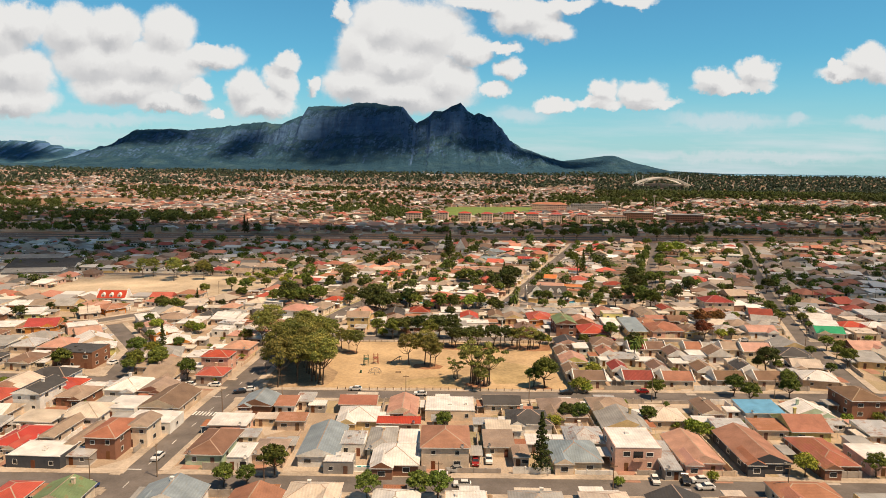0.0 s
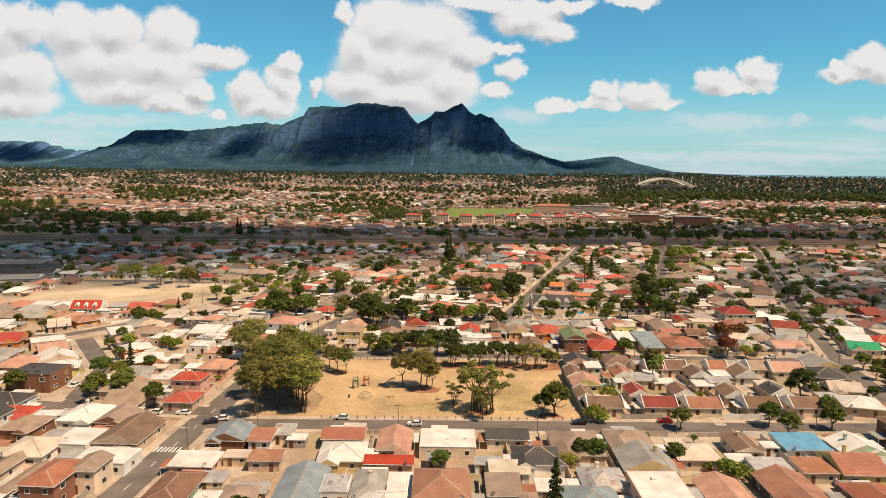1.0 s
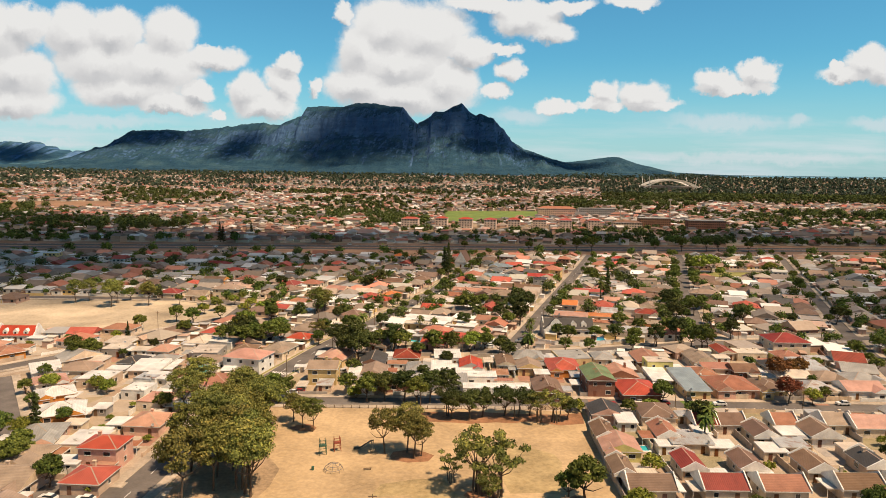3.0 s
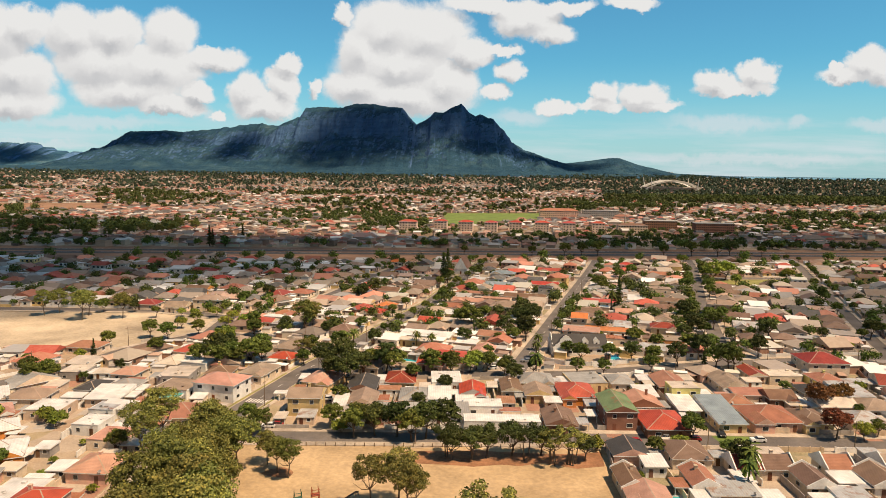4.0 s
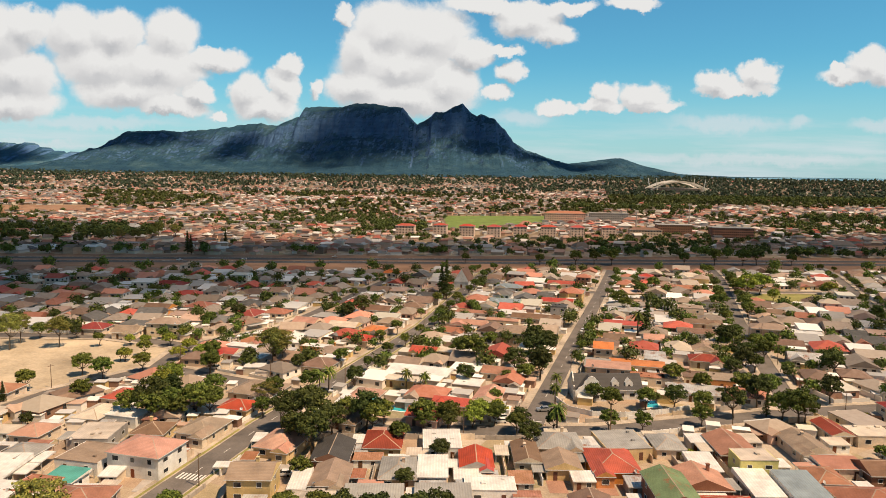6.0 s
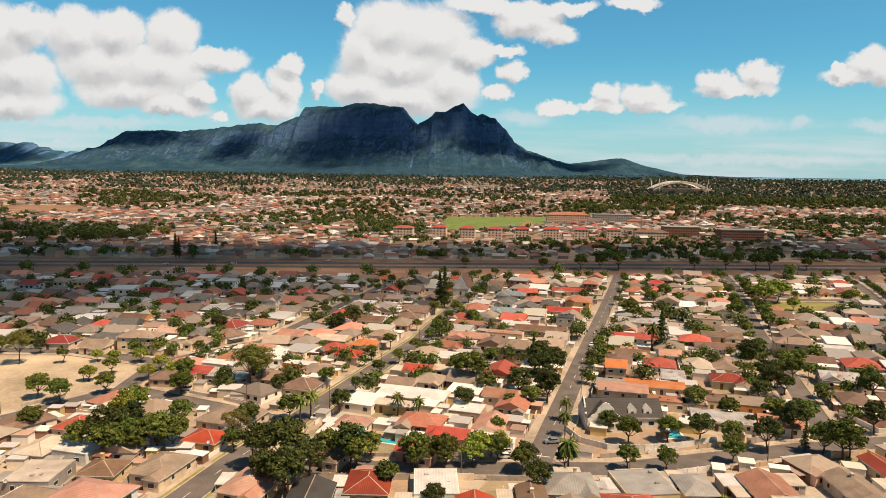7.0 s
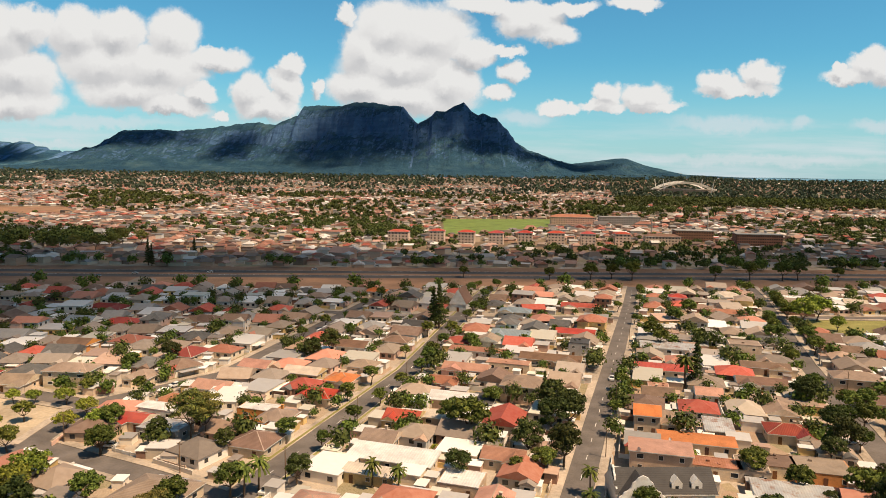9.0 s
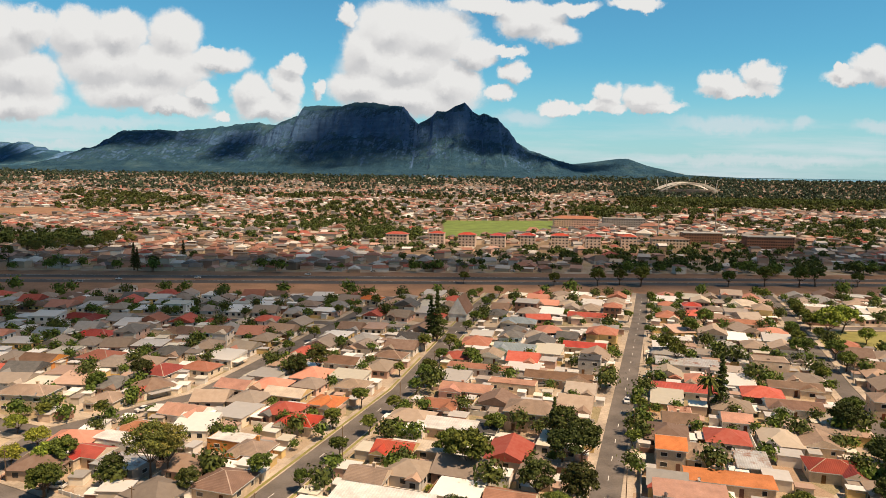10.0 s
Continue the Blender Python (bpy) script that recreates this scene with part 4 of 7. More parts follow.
PARK = [(-59, 221), (43, 222), (46.5, 284), (-55, 284)]
patch("park_ground", PARK, 0.02, SAND, "dry sandy park lawn", "ground", 0.8, 1)
LITTER = surface("leaf_litter", (0.31, 0.155, 0.080), 0.97, fine=(1.0, 0.4), coarse=(0.12, 0.4), bump=0.3)
# this brown takes in both leaf litter and the shade beneath the gums
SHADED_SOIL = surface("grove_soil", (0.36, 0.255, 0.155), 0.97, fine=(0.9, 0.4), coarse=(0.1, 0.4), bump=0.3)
WORN_GRASS = surface("worn_grass", (0.41, 0.305, 0.155), 0.97, fine=(0.9, 0.35), coarse=(0.1, 0.4), bump=0.3)
patch("leaf_litter", [(-8, 274), (12, 272), (30, 274), (43, 272), (45, 282), (-6, 281)], 0.028, LITTER, "reddish brown needles under the pines", "ground", 1.4, 11)
patch("grove_soil", [(-58, 222.5), (-38, 222.5), (-37, 240), (-46, 262), (-50, 279), (-56, 280)], 0.028, SHADED_SOIL, "brown soil, leaves and painted shade under the gum trees", "ground", 1.6, 12)
for i, (px, py, pr) in enumerate(((-5, 249, 6.0), (12, 228, 4.5), (33, 225.5, 4.5), (-36, 267, 4.0))):
    patch("leaf_litter", [(px + pr * math.cos(k), py + 0.7 * pr * math.sin(k)) for k in np.linspace(0, 2 * math.pi, 9)[:-1]], 0.032, LITTER, "brown litter round the tree trunks", "ground", 0.8, 40 + i)
patch("worn_grass", [(-12, 226), (6, 227), (4, 236), (-10, 234)], 0.028, WORN_GRASS, "patch of thin greenish grass in the park", "ground", 1.6, 14)
patch("worn_grass", [(17, 231), (30, 231), (33, 252), (22, 258), (14, 246)], 0.028, WORN_GRASS, "patch of thin greenish grass in the park", "ground", 1.8, 15)
FIELD = [(-104.3, 414.5), (-129.4, 382.0), (-150, 374), (-244, 374), (-224, 448.9), (-142.4, 448.9), (-108.3, 436.7)]
patch("field_ground", FIELD, 0.02, FIELDSAND, "bare sandy sports field", "ground", 1.0, 2)
patch("verge", [(x, freeway_y(x) - 44) for x in range(-520, 620, 60)] + [(x, freeway_y(x) + 52) for x in range(620, -540, -60)], 0.02, DRYGRASS, "brown dry grass verge along the freeway", "ground", 2.0, 3)
for off in (6, 26):
    line = np.array(resample([(-640, freeway_y(-640) + off), (760, freeway_y(760) + off)], 10.0))
    tagged(new("road", mesh_of("road", ribbon(line, -6, 6, 0.06), FREEWAY)), "dual-carriageway freeway of grey asphalt", "road", kind="structure")
    tagged(new("lane_marking", mesh_of("lane_marking", ribbon(line, -5.4, -5.15, 0.066), LINE)), "white painted edge line", "road marking", kind="structure")


GREEN = [(172, 549), (218, 546), (240, 580), (218, 588), (200, 599), (180, 582)]
patch("green_ground", GREEN, 0.02, VERGE, "small open green of dry grass", "ground", 1.0, 7)


def inside(x, y, ring):
    c = False
    for (x0, y0), (x1, y1) in zip(ring, ring[1:] + ring[:1]):
        if (y0 > y) != (y1 > y) and x < x0 + (y - y0) * (x1 - x0) / (y1 - y0):
            c = not c
    return c


def buildable(x, y, margin):
    return street_gap(x, y) > margin and not inside(x, y, PARK) and not inside(x, y, FIELD) and not inside(x, y, GREEN) and y < freeway_y(x) - 48


# ---------------------------------------------------------------- the houses of the streets
ROOF_MIX = ["brown"] * 6 + ["taupe"] * 5 + ["grey"] * 5 + ["terracotta"] * 3 + ["maroon"] * 2 + ["red"] * 2 + ["salmon"] * 4 + ["white"] * 6 + ["zinc"] * 2 + ["cream"] * 2 + ["slate"] * 3
WALL_MIX = ["cream"] * 6 + ["white"] * 6 + ["beige"] * 5 + ["pink"] * 2 + ["yellow"] * 2 + ["orange", "brick", "brick", "grey", "lemon"]
dice = random.Random(4)


MIDDLE = []          # houses of the blocks further on, built together below
NEAR = 345.0


def any_house(x, y, rot):
    w, d = dice.uniform(8.5, 12.5), dice.uniform(8.5, 13.0)
    roof = dice.choice(("hip", "hip", "hip", "gable", "gable", "mono", "flat"))
    rc = dice.choice(ROOF_MIX) if roof in ("hip", "gable") else dice.choice(("white", "zinc", "cream", "grey", "white"))
    storeys, wc, along, rot = 2 if dice.random() < 0.07 and y > 520 else 1, dice.choice(WALL_MIX), dice.choice("xy"), rot + dice.uniform(-2, 2)
    if y > NEAR:
        MIDDLE.append((x, y, w, d, math.radians(rot), storeys, roof, along))
        TAKEN.append((x, y, 0.25 * (w + d)))
    else:
        house(x, y, w, d, rot, storeys, roof, rc, wc, along)


def in_view(x, y, spare=25):
    return 132 < y and abs(x) < 0.66 * y + spare


def settle():
    """Rows of lots along each street, then the backs of the blocks."""
    for key, (w, line) in LINES.items():
        d = np.gradient(line, axis=0)
        d /= np.linalg.norm(d, axis=1)[:, None]
        for s in (-1, 1):
            for i in range(2, len(line) - 2, 5):
                off = s * (w / 2 + 4.5 + 5.5)
                x, y = line[i, 0] + d[i, 1] * off, line[i, 1] - d[i, 0] * off
                if not in_view(x, y) or not buildable(x, y, 8.0) or not free(x, y, 6.0):
                    continue
                ang = math.degrees(math.atan2(d[i, 1], d[i, 0]))
                any_house(x, y, (ang + 45) % 90 - 45)
    for y0 in np.arange(140, 720, 12.5):
        for x0 in np.arange(-500, 500, 12.5):
            x, y = x0 + dice.uniform(-2, 2), y0 + dice.uniform(-2, 2)
            if not in_view(x, y) or not buildable(x, y, 6.8):
                continue
            turn = -16 if x > -60 and y > 345 else 0
            if free(x, y, 5.6):
                any_house(x, y, turn)
            elif free(x, y, 3.0) and y > NEAR:
                MIDDLE.append((x, y, dice.uniform(4, 7), dice.uniform(3.5, 6), math.radians(turn), 1, "flat", "x"))
                TAKEN.append((x, y, 2.4))
            elif free(x, y, 3.0):
                outbuilding(x, y, dice.uniform(4, 7), dice.uniform(3.5, 6), turn, dice.choice(("white", "zinc", "cream", "white", "rust", "grey")), dice.choice(("white", "cream", "grey", "beige")))


MID_ROOF = palette("mid_roofs", [(0.21, 0.13, 0.09), (0.33, 0.25, 0.19), (0.30, 0.29, 0.28), (0.34, 0.12, 0.07), (0.18, 0.11, 0.08), (0.42, 0.07, 0.042), (0.52, 0.22, 0.15), (0.28, 0.22, 0.17), (0.46, 0.39, 0.31), (0.10, 0.10, 0.10), (0.30, 0.24, 0.20), (0.36, 0.30, 0.25), (0.36, 0.24, 0.17), (0.23, 0.19, 0.16)], "island", 0.8, 0.12)
MID_FLAT = palette("mid_sheet_roofs", [(0.82, 0.79, 0.74), (0.42, 0.40, 0.38), (0.80, 0.77, 0.72), (0.30, 0.25, 0.21), (0.62, 0.58, 0.48), (0.72, 0.69, 0.65), (0.46, 0.30, 0.22), (0.75, 0.72, 0.68), (0.56, 0.54, 0.52)], "island", 0.6, 0.12)
MID_WALL = palette("mid_walls", [(0.80, 0.77, 0.73), (0.78, 0.70, 0.60), (0.72, 0.62, 0.48), (0.80, 0.76, 0.70), (0.60, 0.46, 0.34), (0.66, 0.44, 0.35), (0.80, 0.73, 0.62), (0.70, 0.50, 0.20), (0.28, 0.15, 0.10), (0.78, 0.74, 0.68)], "island", 0.9, 0.12)


def middle_houses():
    """The further blocks in one mesh, with eaves, gables, windows and yard walls."""
    verts, faces, mats = [], [], []
    rng = random.Random(9)
    for x, y, w, d, a, storeys, roof, along in MIDDLE:
        ca, sa, h = math.cos(a), math.sin(a), (2.75 if w > 5 else rng.uniform(1.8, 2.5)) * storeys + 0.1
        def put(points, polys, mat):
            i = len(verts)
            verts.extend((x + ca * u - sa * v, y + sa * u + ca * v, z) for u, v, z in points)
            faces.extend(tuple(i + k for k in p) for p in polys)
            mats.extend([mat] * len(polys))
        X, Y = w / 2, d / 2
        cube = [(0, 1, 5, 4), (1, 2, 6, 5), (2, 3, 7, 6), (3, 0, 4, 7), (4, 5, 6, 7)]
        def block(x0, y0, z0, x1, y1, z1, mat):
            put([(x0, y0, z0), (x1, y0, z0), (x1, y1, z0), (x0, y1, z0), (x0, y0, z1), (x1, y0, z1), (x1, y1, z1), (x0, y1, z1)], cube, mat)
        block(-X, -Y, -0.2, X, Y, h, 0)
        o = 0.45
        if roof in ("flat", "mono"):
            up = 0.1 if roof == "flat" else d * 0.09
            put([(-X - .2, -Y - .2, h), (X + .2, -Y - .2, h), (X + .2, Y + .2, h), (-X - .2, Y + .2, h), (-X - .2, -Y - .2, h + .15), (X + .2, -Y - .2, h + .15), (X + .2, Y + .2, h + up + .15), (-X - .2, Y + .2, h + up + .15)], cube, 2)
        else:
            long_x = X >= Y if roof == "hip" else along == "x"
            half, run = (Y, X) if long_x else (X, Y)
            t = h + half * 0.45
            k = max(0.2, run - half) if roof == "hip" else run + o
            ridge = [(-k, 0, t), (k, 0, t)] if long_x else [(0, -k, t), (0, k, t)]
            polys = [(0, 1, 5, 4), (1, 2, 5), (2, 3, 4, 5), (3, 0, 4)] if long_x else [(0, 1, 4), (1, 2, 5, 4), (2, 3, 5), (3, 0, 4, 5)]
            put([(-X - o, -Y - o, h - .05), (X + o, -Y - o, h - .05), (X + o, Y + o, h - .05), (-X - o, Y + o, h - .05)] + ridge, polys, 1)
        if w > 7.5 and roof in ("hip", "gable") and rng.random() < 0.55:
            ww, out, side = w * rng.uniform(0.34, 0.46), rng.uniform(1.2, 2.4), rng.choice((-1, 1))
            cx, q = side * (X - ww / 2 - 0.1), ww / 2
            block(cx - q, -Y - out, -0.2, cx + q, -Y + 0.1, h - 0.1, 0)
            put([(cx - q - .3, -Y - out - .3, h - .1), (cx + q + .3, -Y - out - .3, h - .1), (cx + q + .3, -Y * 0.3, h - .1), (cx - q - .3, -Y * 0.3, h - .1), (cx, -Y - out - .3, h + q * 0.5), (cx, -Y * 0.3, h + q * 0.5)], [(1, 2, 5, 4), (3, 0, 4, 5), (0, 1, 4), (2, 3, 5)], 1)
            block(cx - 0.7, -Y - out - 0.04, 1.0, cx + 0.7, -Y - out + 0.1, 2.2, 3)
        if w > 6.5 and rng.random() < 0.7:
            ww = w * rng.uniform(0.4, 0.9)
            x0 = -X + (w - ww) * rng.random()
            block(x0, Y, 2.1, x0 + ww, Y + rng.uniform(1.8, 3.2), 2.25, 2)
        if w > 6.5 and rng.random() < 0.45:
            side = rng.choice((-1, 1))
            block(side * (X + 1.3) - 1.25, -Y * rng.uniform(0.2, 0.9), 2.0, side * (X + 1.3) + 1.25, Y * rng.uniform(0.2, 0.9), 2.15, 2)
        for s in range(storeys):
            z = 2.75 * s + 1.0
            for u in (-0.3, 0.02, 0.3):
                if w > 7 and rng.random() < 0.85:
                    block(u * w - 0.7, -Y - 0.04, z, u * w + 0.7, -Y + 0.1, z + 1.2, 3)
            for v in (-0.25, 0.2):
                if d > 7:
                    block(-X - 0.04, v * d - 0.6, z, -X + 0.1, v * d + 0.6, z + 1.1, 3)
                    block(X - 0.1, v * d - 0.6, z, X + 0.04, v * d + 0.6, z + 1.1, 3)
        if w > 8 and rng.random() < 0.7:
            block(-X - 1.6, -Y - 3, -0.1, -X - 1.4, Y + 4, rng.uniform(1.2, 1.9), 0)
        if w > 8 and rng.random() < 0.6:
            block(-X - 1.4, -Y - 3.2, -0.1, X + 1.4, -Y - 3.0, rng.uniform(1.0, 1.7), 0)
    me = bpy.data.meshes.new("suburb_houses")
    me.from_pydata(verts, [], faces)
    for m in (MID_WALL, MID_ROOF, MID_FLAT, GLASS):
        me.materials.append(m)
    me.polygons.foreach_set("material_index", mats)
    tagged(new("suburb_houses", me), "blocks of small plastered houses with tiled roofs", "houses", kind="stuff")


def clutter():
    """Sheds, lean-tos and wall ends between the further houses."""
    rng = random.Random(41)
    for _ in range(4200):
        y = rng.uniform(NEAR, 690)
        x = rng.uniform(-0.66 * y - 20, 0.66 * y + 20)
        if buildable(x, y, 3.0) and free(x, y, 1.5, 0.9):
            MIDDLE.append((x, y, rng.uniform(2.2, 4.6), rng.uniform(2.0, 4.0), radians(-16 if x > -60 else 0), 1, "flat", "x"))
            TAKEN.append((x, y, 2.0))


# ---------------------------------------------------------------- the far town
FAR_ROOF = palette("far_roofs", [tuple(0.80 * v for v in c) for c in ((0.15, 0.095, 0.075), (0.24, 0.18, 0.145), (0.34, 0.15, 0.10), (0.44, 0.25, 0.19), (0.20, 0.19, 0.19), (0.70, 0.66, 0.62), (0.36, 0.07, 0.045), (0.10, 0.095, 0.10), (0.44, 0.37, 0.30), (0.36, 0.35, 0.35), (0.30, 0.12, 0.08), (0.18, 0.14, 0.12), (0.74, 0.71, 0.68), (0.50, 0.30, 0.24))], "island", 0.85, 0.12)
FAR_WALL = palette("far_walls", [tuple(0.86 * v for v in c) for c in ((0.70, 0.56, 0.42), (0.80, 0.75, 0.68), (0.50, 0.34, 0.24), (0.64, 0.40, 0.30), (0.78, 0.70, 0.58), (0.30, 0.22, 0.17), (0.82, 0.79, 0.75), (0.72, 0.48, 0.36))], "island", 0.9, 0.12)


def far_houses(name, spots, label):
    """Gabled houses in one mesh: walls and roofs as separate islands."""
    rng = np.random.default_rng(8)
    verts, faces, mats = [], [], []
    for x, y, z0, w, d, h, a in spots:
        ca, sa = math.cos(a), math.sin(a)
        def at(u, v, z):
            return (x + ca * u - sa * v, y + sa * u + ca * v, z0 + z)
        i = len(verts)
        verts += [at(*p) for p in ((-w, -d, -1), (w, -d, -1), (w, d, -1), (-w, d, -1), (-w, -d, h), (w, -d, h), (w, d, h), (-w, d, h))]
        faces += [(i, i + 1, i + 5, i + 4), (i + 1, i + 2, i + 6, i + 5), (i + 2, i + 3, i + 7, i + 6), (i + 3, i, i + 4, i + 7)]
        mats += [1] * 4
        i += 8
        t, k, o = h + d * rng.choice((0.15, 0.45, 0.5)), w * rng.choice((1.0, 0.5)), 0.4
        verts += [at(*p) for p in ((-w - o, -d - o, h), (w + o, -d - o, h), (w + o, d + o, h), (-w - o, d + o, h), (-k, 0, t), (k, 0, t))]
        faces += [(i, i + 1, i + 5, i + 4), (i + 2, i + 3, i + 4, i + 5), (i + 1, i + 2, i + 5), (i + 3, i, i + 4)]
        mats += [0] * 4
    me = bpy.data.meshes.new(name)
    me.from_pydata(verts, [], faces)
    me.materials.append(FAR_ROOF)
    me.materials.append(FAR_WALL)
    me.polygons.foreach_set("material_index", mats)
    return tagged(new(name, me), label, "houses", kind="stuff")


def far_trees(name, spots, label, per, leaf="dark"):
    rng = np.random.default_rng(12)
    p = np.array(spots)
    r = np.repeat(p[:, 3], per)
    centre = np.repeat(p[:, :3], per, 0) + np.stack((0 * r, 0 * r, r * 0.95), 1)
    centre += rng.normal(size=centre.shape) * r[:, None] * (0.24, 0.24, 0.2)
    spread = r[:, None] * np.array((0.58, 0.58, 0.62))
    me = leaf_cloud(name, rng, centre, spread, r * 2.1 / math.sqrt(per), LEAF[leaf], 0.2)
    return tagged(new(name, me), label, "trees", kind="stuff")


SUBURB = surface("suburb_soil", (0.19, 0.14, 0.09), 0.97, fine=(0.2, 0.4), coarse=(0.012, 0.5))
xs, ys = np.linspace(-4200, 4200, 29), np.concatenate((np.linspace(860, 2200, 10), np.linspace(2300, 4300, 24)))
tagged(new("suburb_ground", sheet("suburb_ground", xs, ys, np.repeat(rise(ys)[:, None], len(xs), 1) + 0.02, SUBURB)), "brown soil and verges of the further suburb", "ground", kind="structure")

PITCH = [(3, 1000), (168, 1150), (193, 1310), (2, 1278)]
patch("playing_field", PITCH, 0.12, LAWN, "green grass playing field", "ground", 2.0, 5)


SEA = surface("bay_water", (0.13, 0.27, 0.36), 0.35, fine=(0.01, 0.1), coarse=(0.002, 0.1))
xs, ys = np.linspace(1500, 4200, 10), np.linspace(3820, 5190, 18)
tagged(new("water", sheet("water", xs, ys, np.repeat(rise(ys)[:, None], len(xs), 1) + 0.6, SEA)), "hazy blue bay on the horizon", "water", kind="structure")


def sea_at(x, y):
    return x > 1480 and y > 3780


def clear_far(x, y):
    return y > freeway_y(x) + 52 and not inside(x, y, PITCH)


def belt(trees, rng, x0, x1, y0, y1, n, r0, r1):
    for _ in range(n):
        y = rng.uniform(y0, y1)
        trees.append((rng.uniform(x0, x1), y, float(rise(y)), rng.uniform(r0, r1)))


BARE = [[(-700, 1150), (-570, 1290), (-674, 1456), (-880, 1400)], [(420, 800), (640, 850), (640, 930), (440, 880)]]
for i, ring in enumerate(BARE):
    patch("bare_ground", ring, 0.10, DRYGRASS, "brown field of dry grass", "ground", 3.0, 30 + i)


def far_town():
    rng = np.random.default_rng(3)
    spots, trees = [], []
    for y0, y1, sx, sy, size in ((735, 1300, 13, 15, 0.95), (1300, 2200, 16, 20, 1.05), (2200, 4150, 22, 33, 1.2)):
        for y in np.arange(y0, y1, sy):
            for x in np.arange(-0.70 * y - 40, 0.70 * y + 40, sx):
                px, py = x + rng.uniform(-0.4, 0.4) * sx, y + rng.uniform(-0.4, 0.4) * sy + 0.1 * x + 14 * math.sin(x * 0.01)
                if not clear_far(px, py) or py > 4200 or any(inside(px, py, b) for b in BARE) or sea_at(px, py) or (py < 1300 and any(abs(px - a) < c + 7 and -24 < py - b < 14 for a, b, c in BLOCKS)):
                    continue
                wooded = noise.noise((px * 0.004, py * 0.003, 2.0)) + 0.5 * noise.noise((px * 0.012, py * 0.01, 4.0))
                green = 0.22 + 1.0 * wooded
                if py < 1000:
                    green += 0.10
                if py > 1700 and px > 0.22 * py:
                    green = 0.86
                elif py > 2600:
                    green += 0.15 + 0.45 * min(1.0, (py - 2600) / 900)
                if rng.random() < green:
                    for k in range(2 if py < 1300 else 1):
                        trees.append((px + rng.uniform(-6, 6), py + rng.uniform(-8, 8), float(rise(py)), rng.uniform(2.4, 5.0) * size * (1.0 if py < 1300 else 1.5)))
                elif rng.random() < 0.94:
                    big = 1.9 if rng.random() < 0.03 else 1.0
                    spots.append((px, py, float(rise(py)), rng.uniform(3.8, 6.3) * size * big, rng.uniform(3.2, 5.0) * size * big, rng.uniform(2.5, 3.2) * (2 if rng.random() < 0.12 else 1) * size, rng.choice((-0.28, -0.28 + math.pi / 2, 0.13, 0.13 + math.pi / 2)) + rng.uniform(-0.05, 0.05)))
    groves = []
    belt(groves, rng, -900, -640, 1080, 1200, 70, 6, 10)
    belt(groves, rng, -480, -300, 830, 930, 70, 5, 9)
    belt(groves, rng, -90, -15, 955, 1050, 40, 5, 8)
    belt(groves, rng, 150, 420, 770, 800, 50, 3, 5)
    belt(groves, rng, 560, 900, 1150, 1250, 80, 6, 10)
    belt(groves, rng, 250, 520, 1480, 1540, 80, 6, 9)
    belt(groves, rng, 500, 1300, 1850, 1990, 200, 7, 11)
    far_houses("distant_houses", spots, "distant suburb of small tiled houses")
    far_trees("groves", groves, "dense dark groves beyond the freeway", 230)
    # leaves here carry the haze in their colour
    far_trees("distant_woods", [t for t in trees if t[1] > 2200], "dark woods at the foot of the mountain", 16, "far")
    far_trees("distant_trees", [t for t in trees if 1250 < t[1] <= 2200], "scattered dark trees of the distant suburb", 40)
    far_trees("roadside_trees", [t for t in trees if t[1] <= 1250], "dark rounded trees among the houses past the freeway", 64)


# ---------------------------------------------------------------- houses that stand out, street by street
# street west of long street
house(-97.5, 164.2, 13.5, 9, -3, 1, "flat", "white", "dark")
house(-84, 172.0, 7.7, 13, -3, 2, "hip", "terracotta", "brick", "y")
house(-78.5, 176.9, 5.8, 8, -3, 2, "gable", "taupe", "cream", "y")
house(-79.9, 186.7, 13.1, 9, -3, 1, "flat", "white", "white")
house(-81.5, 202.6, 11.6, 16, -3, 1, "gable", "brown", "beige", "y")
house(-92.5, 198.2, 9.2, 11, -3, 1, "flat", "white", "white")
house(-111.8, 207.5, 9.0, 10, -3, 1, "hip", "taupe", "brick")
house(-121.7, 203.7, 8.3, 13, -3, 2, "gable", "slate", "white", "y")
house(-107.9, 172.9, 8.2, 13, -3, 1, "hip", "red", "cream")
house(-101.3, 180.4, 4.0, 17, -3, 1, "gable", "taupe", "cream", "y")
house(-92.3, 174.4, 3.9, 15, -3, 1, "gable", "taupe", "beige", "y")
house(-111.2, 186.2, 9.9, 7, -3, 1, "mono", "cream", "cream")
house(-130.4, 226.6, 13.2, 10, -3, 1, "hip", "slate", "white")
house(-131.9, 246.8, 14.8, 12, -3, 2, "flat", "slate", "brick")
house(-93.6, 228.0, 10.0, 13, -3, 1, "gable", "taupe", "beige")
house(-80, 242.1, 9.5, 8, -3, 2, "hip", "red", "pink")
house(-77.7, 229.9, 9.0, 9, -3, 1, "hip", "red", "beige", "y")
# between the long street and the park's south street
house(-57.4, 170.6, 9.0, 16, -2, 1, "hip", "brown", "mint", "y")
house(-57.8, 185.3, 10.0, 7, -2, 1, "mono", "white", "pink")
house(-54.4, 202.4, 9.3, 10, -2, 1, "gable", "bluegrey", "brick", "y")
house(-48.6, 164.8, 5.3, 9, 0, 1, "flat", "white", "white")
house(-42.3, 167.8, 7.5, 9, 0, 1, "hip", "taupe", "beige")
house(-45.9, 201.0, 5.5, 7, 0, 1, "mono", "rust", "white")
house(-41, 204.9, 4.7, 6, 0, 1, "mono", "zinc", "cream")
house(-41.5, 188.1, 7.4, 5, 0, 1, "mono", "rust", "beige")
house(-29.8, 172.1, 9.6, 19, 0, 1, "gable", "bluegrey", "white", "y")
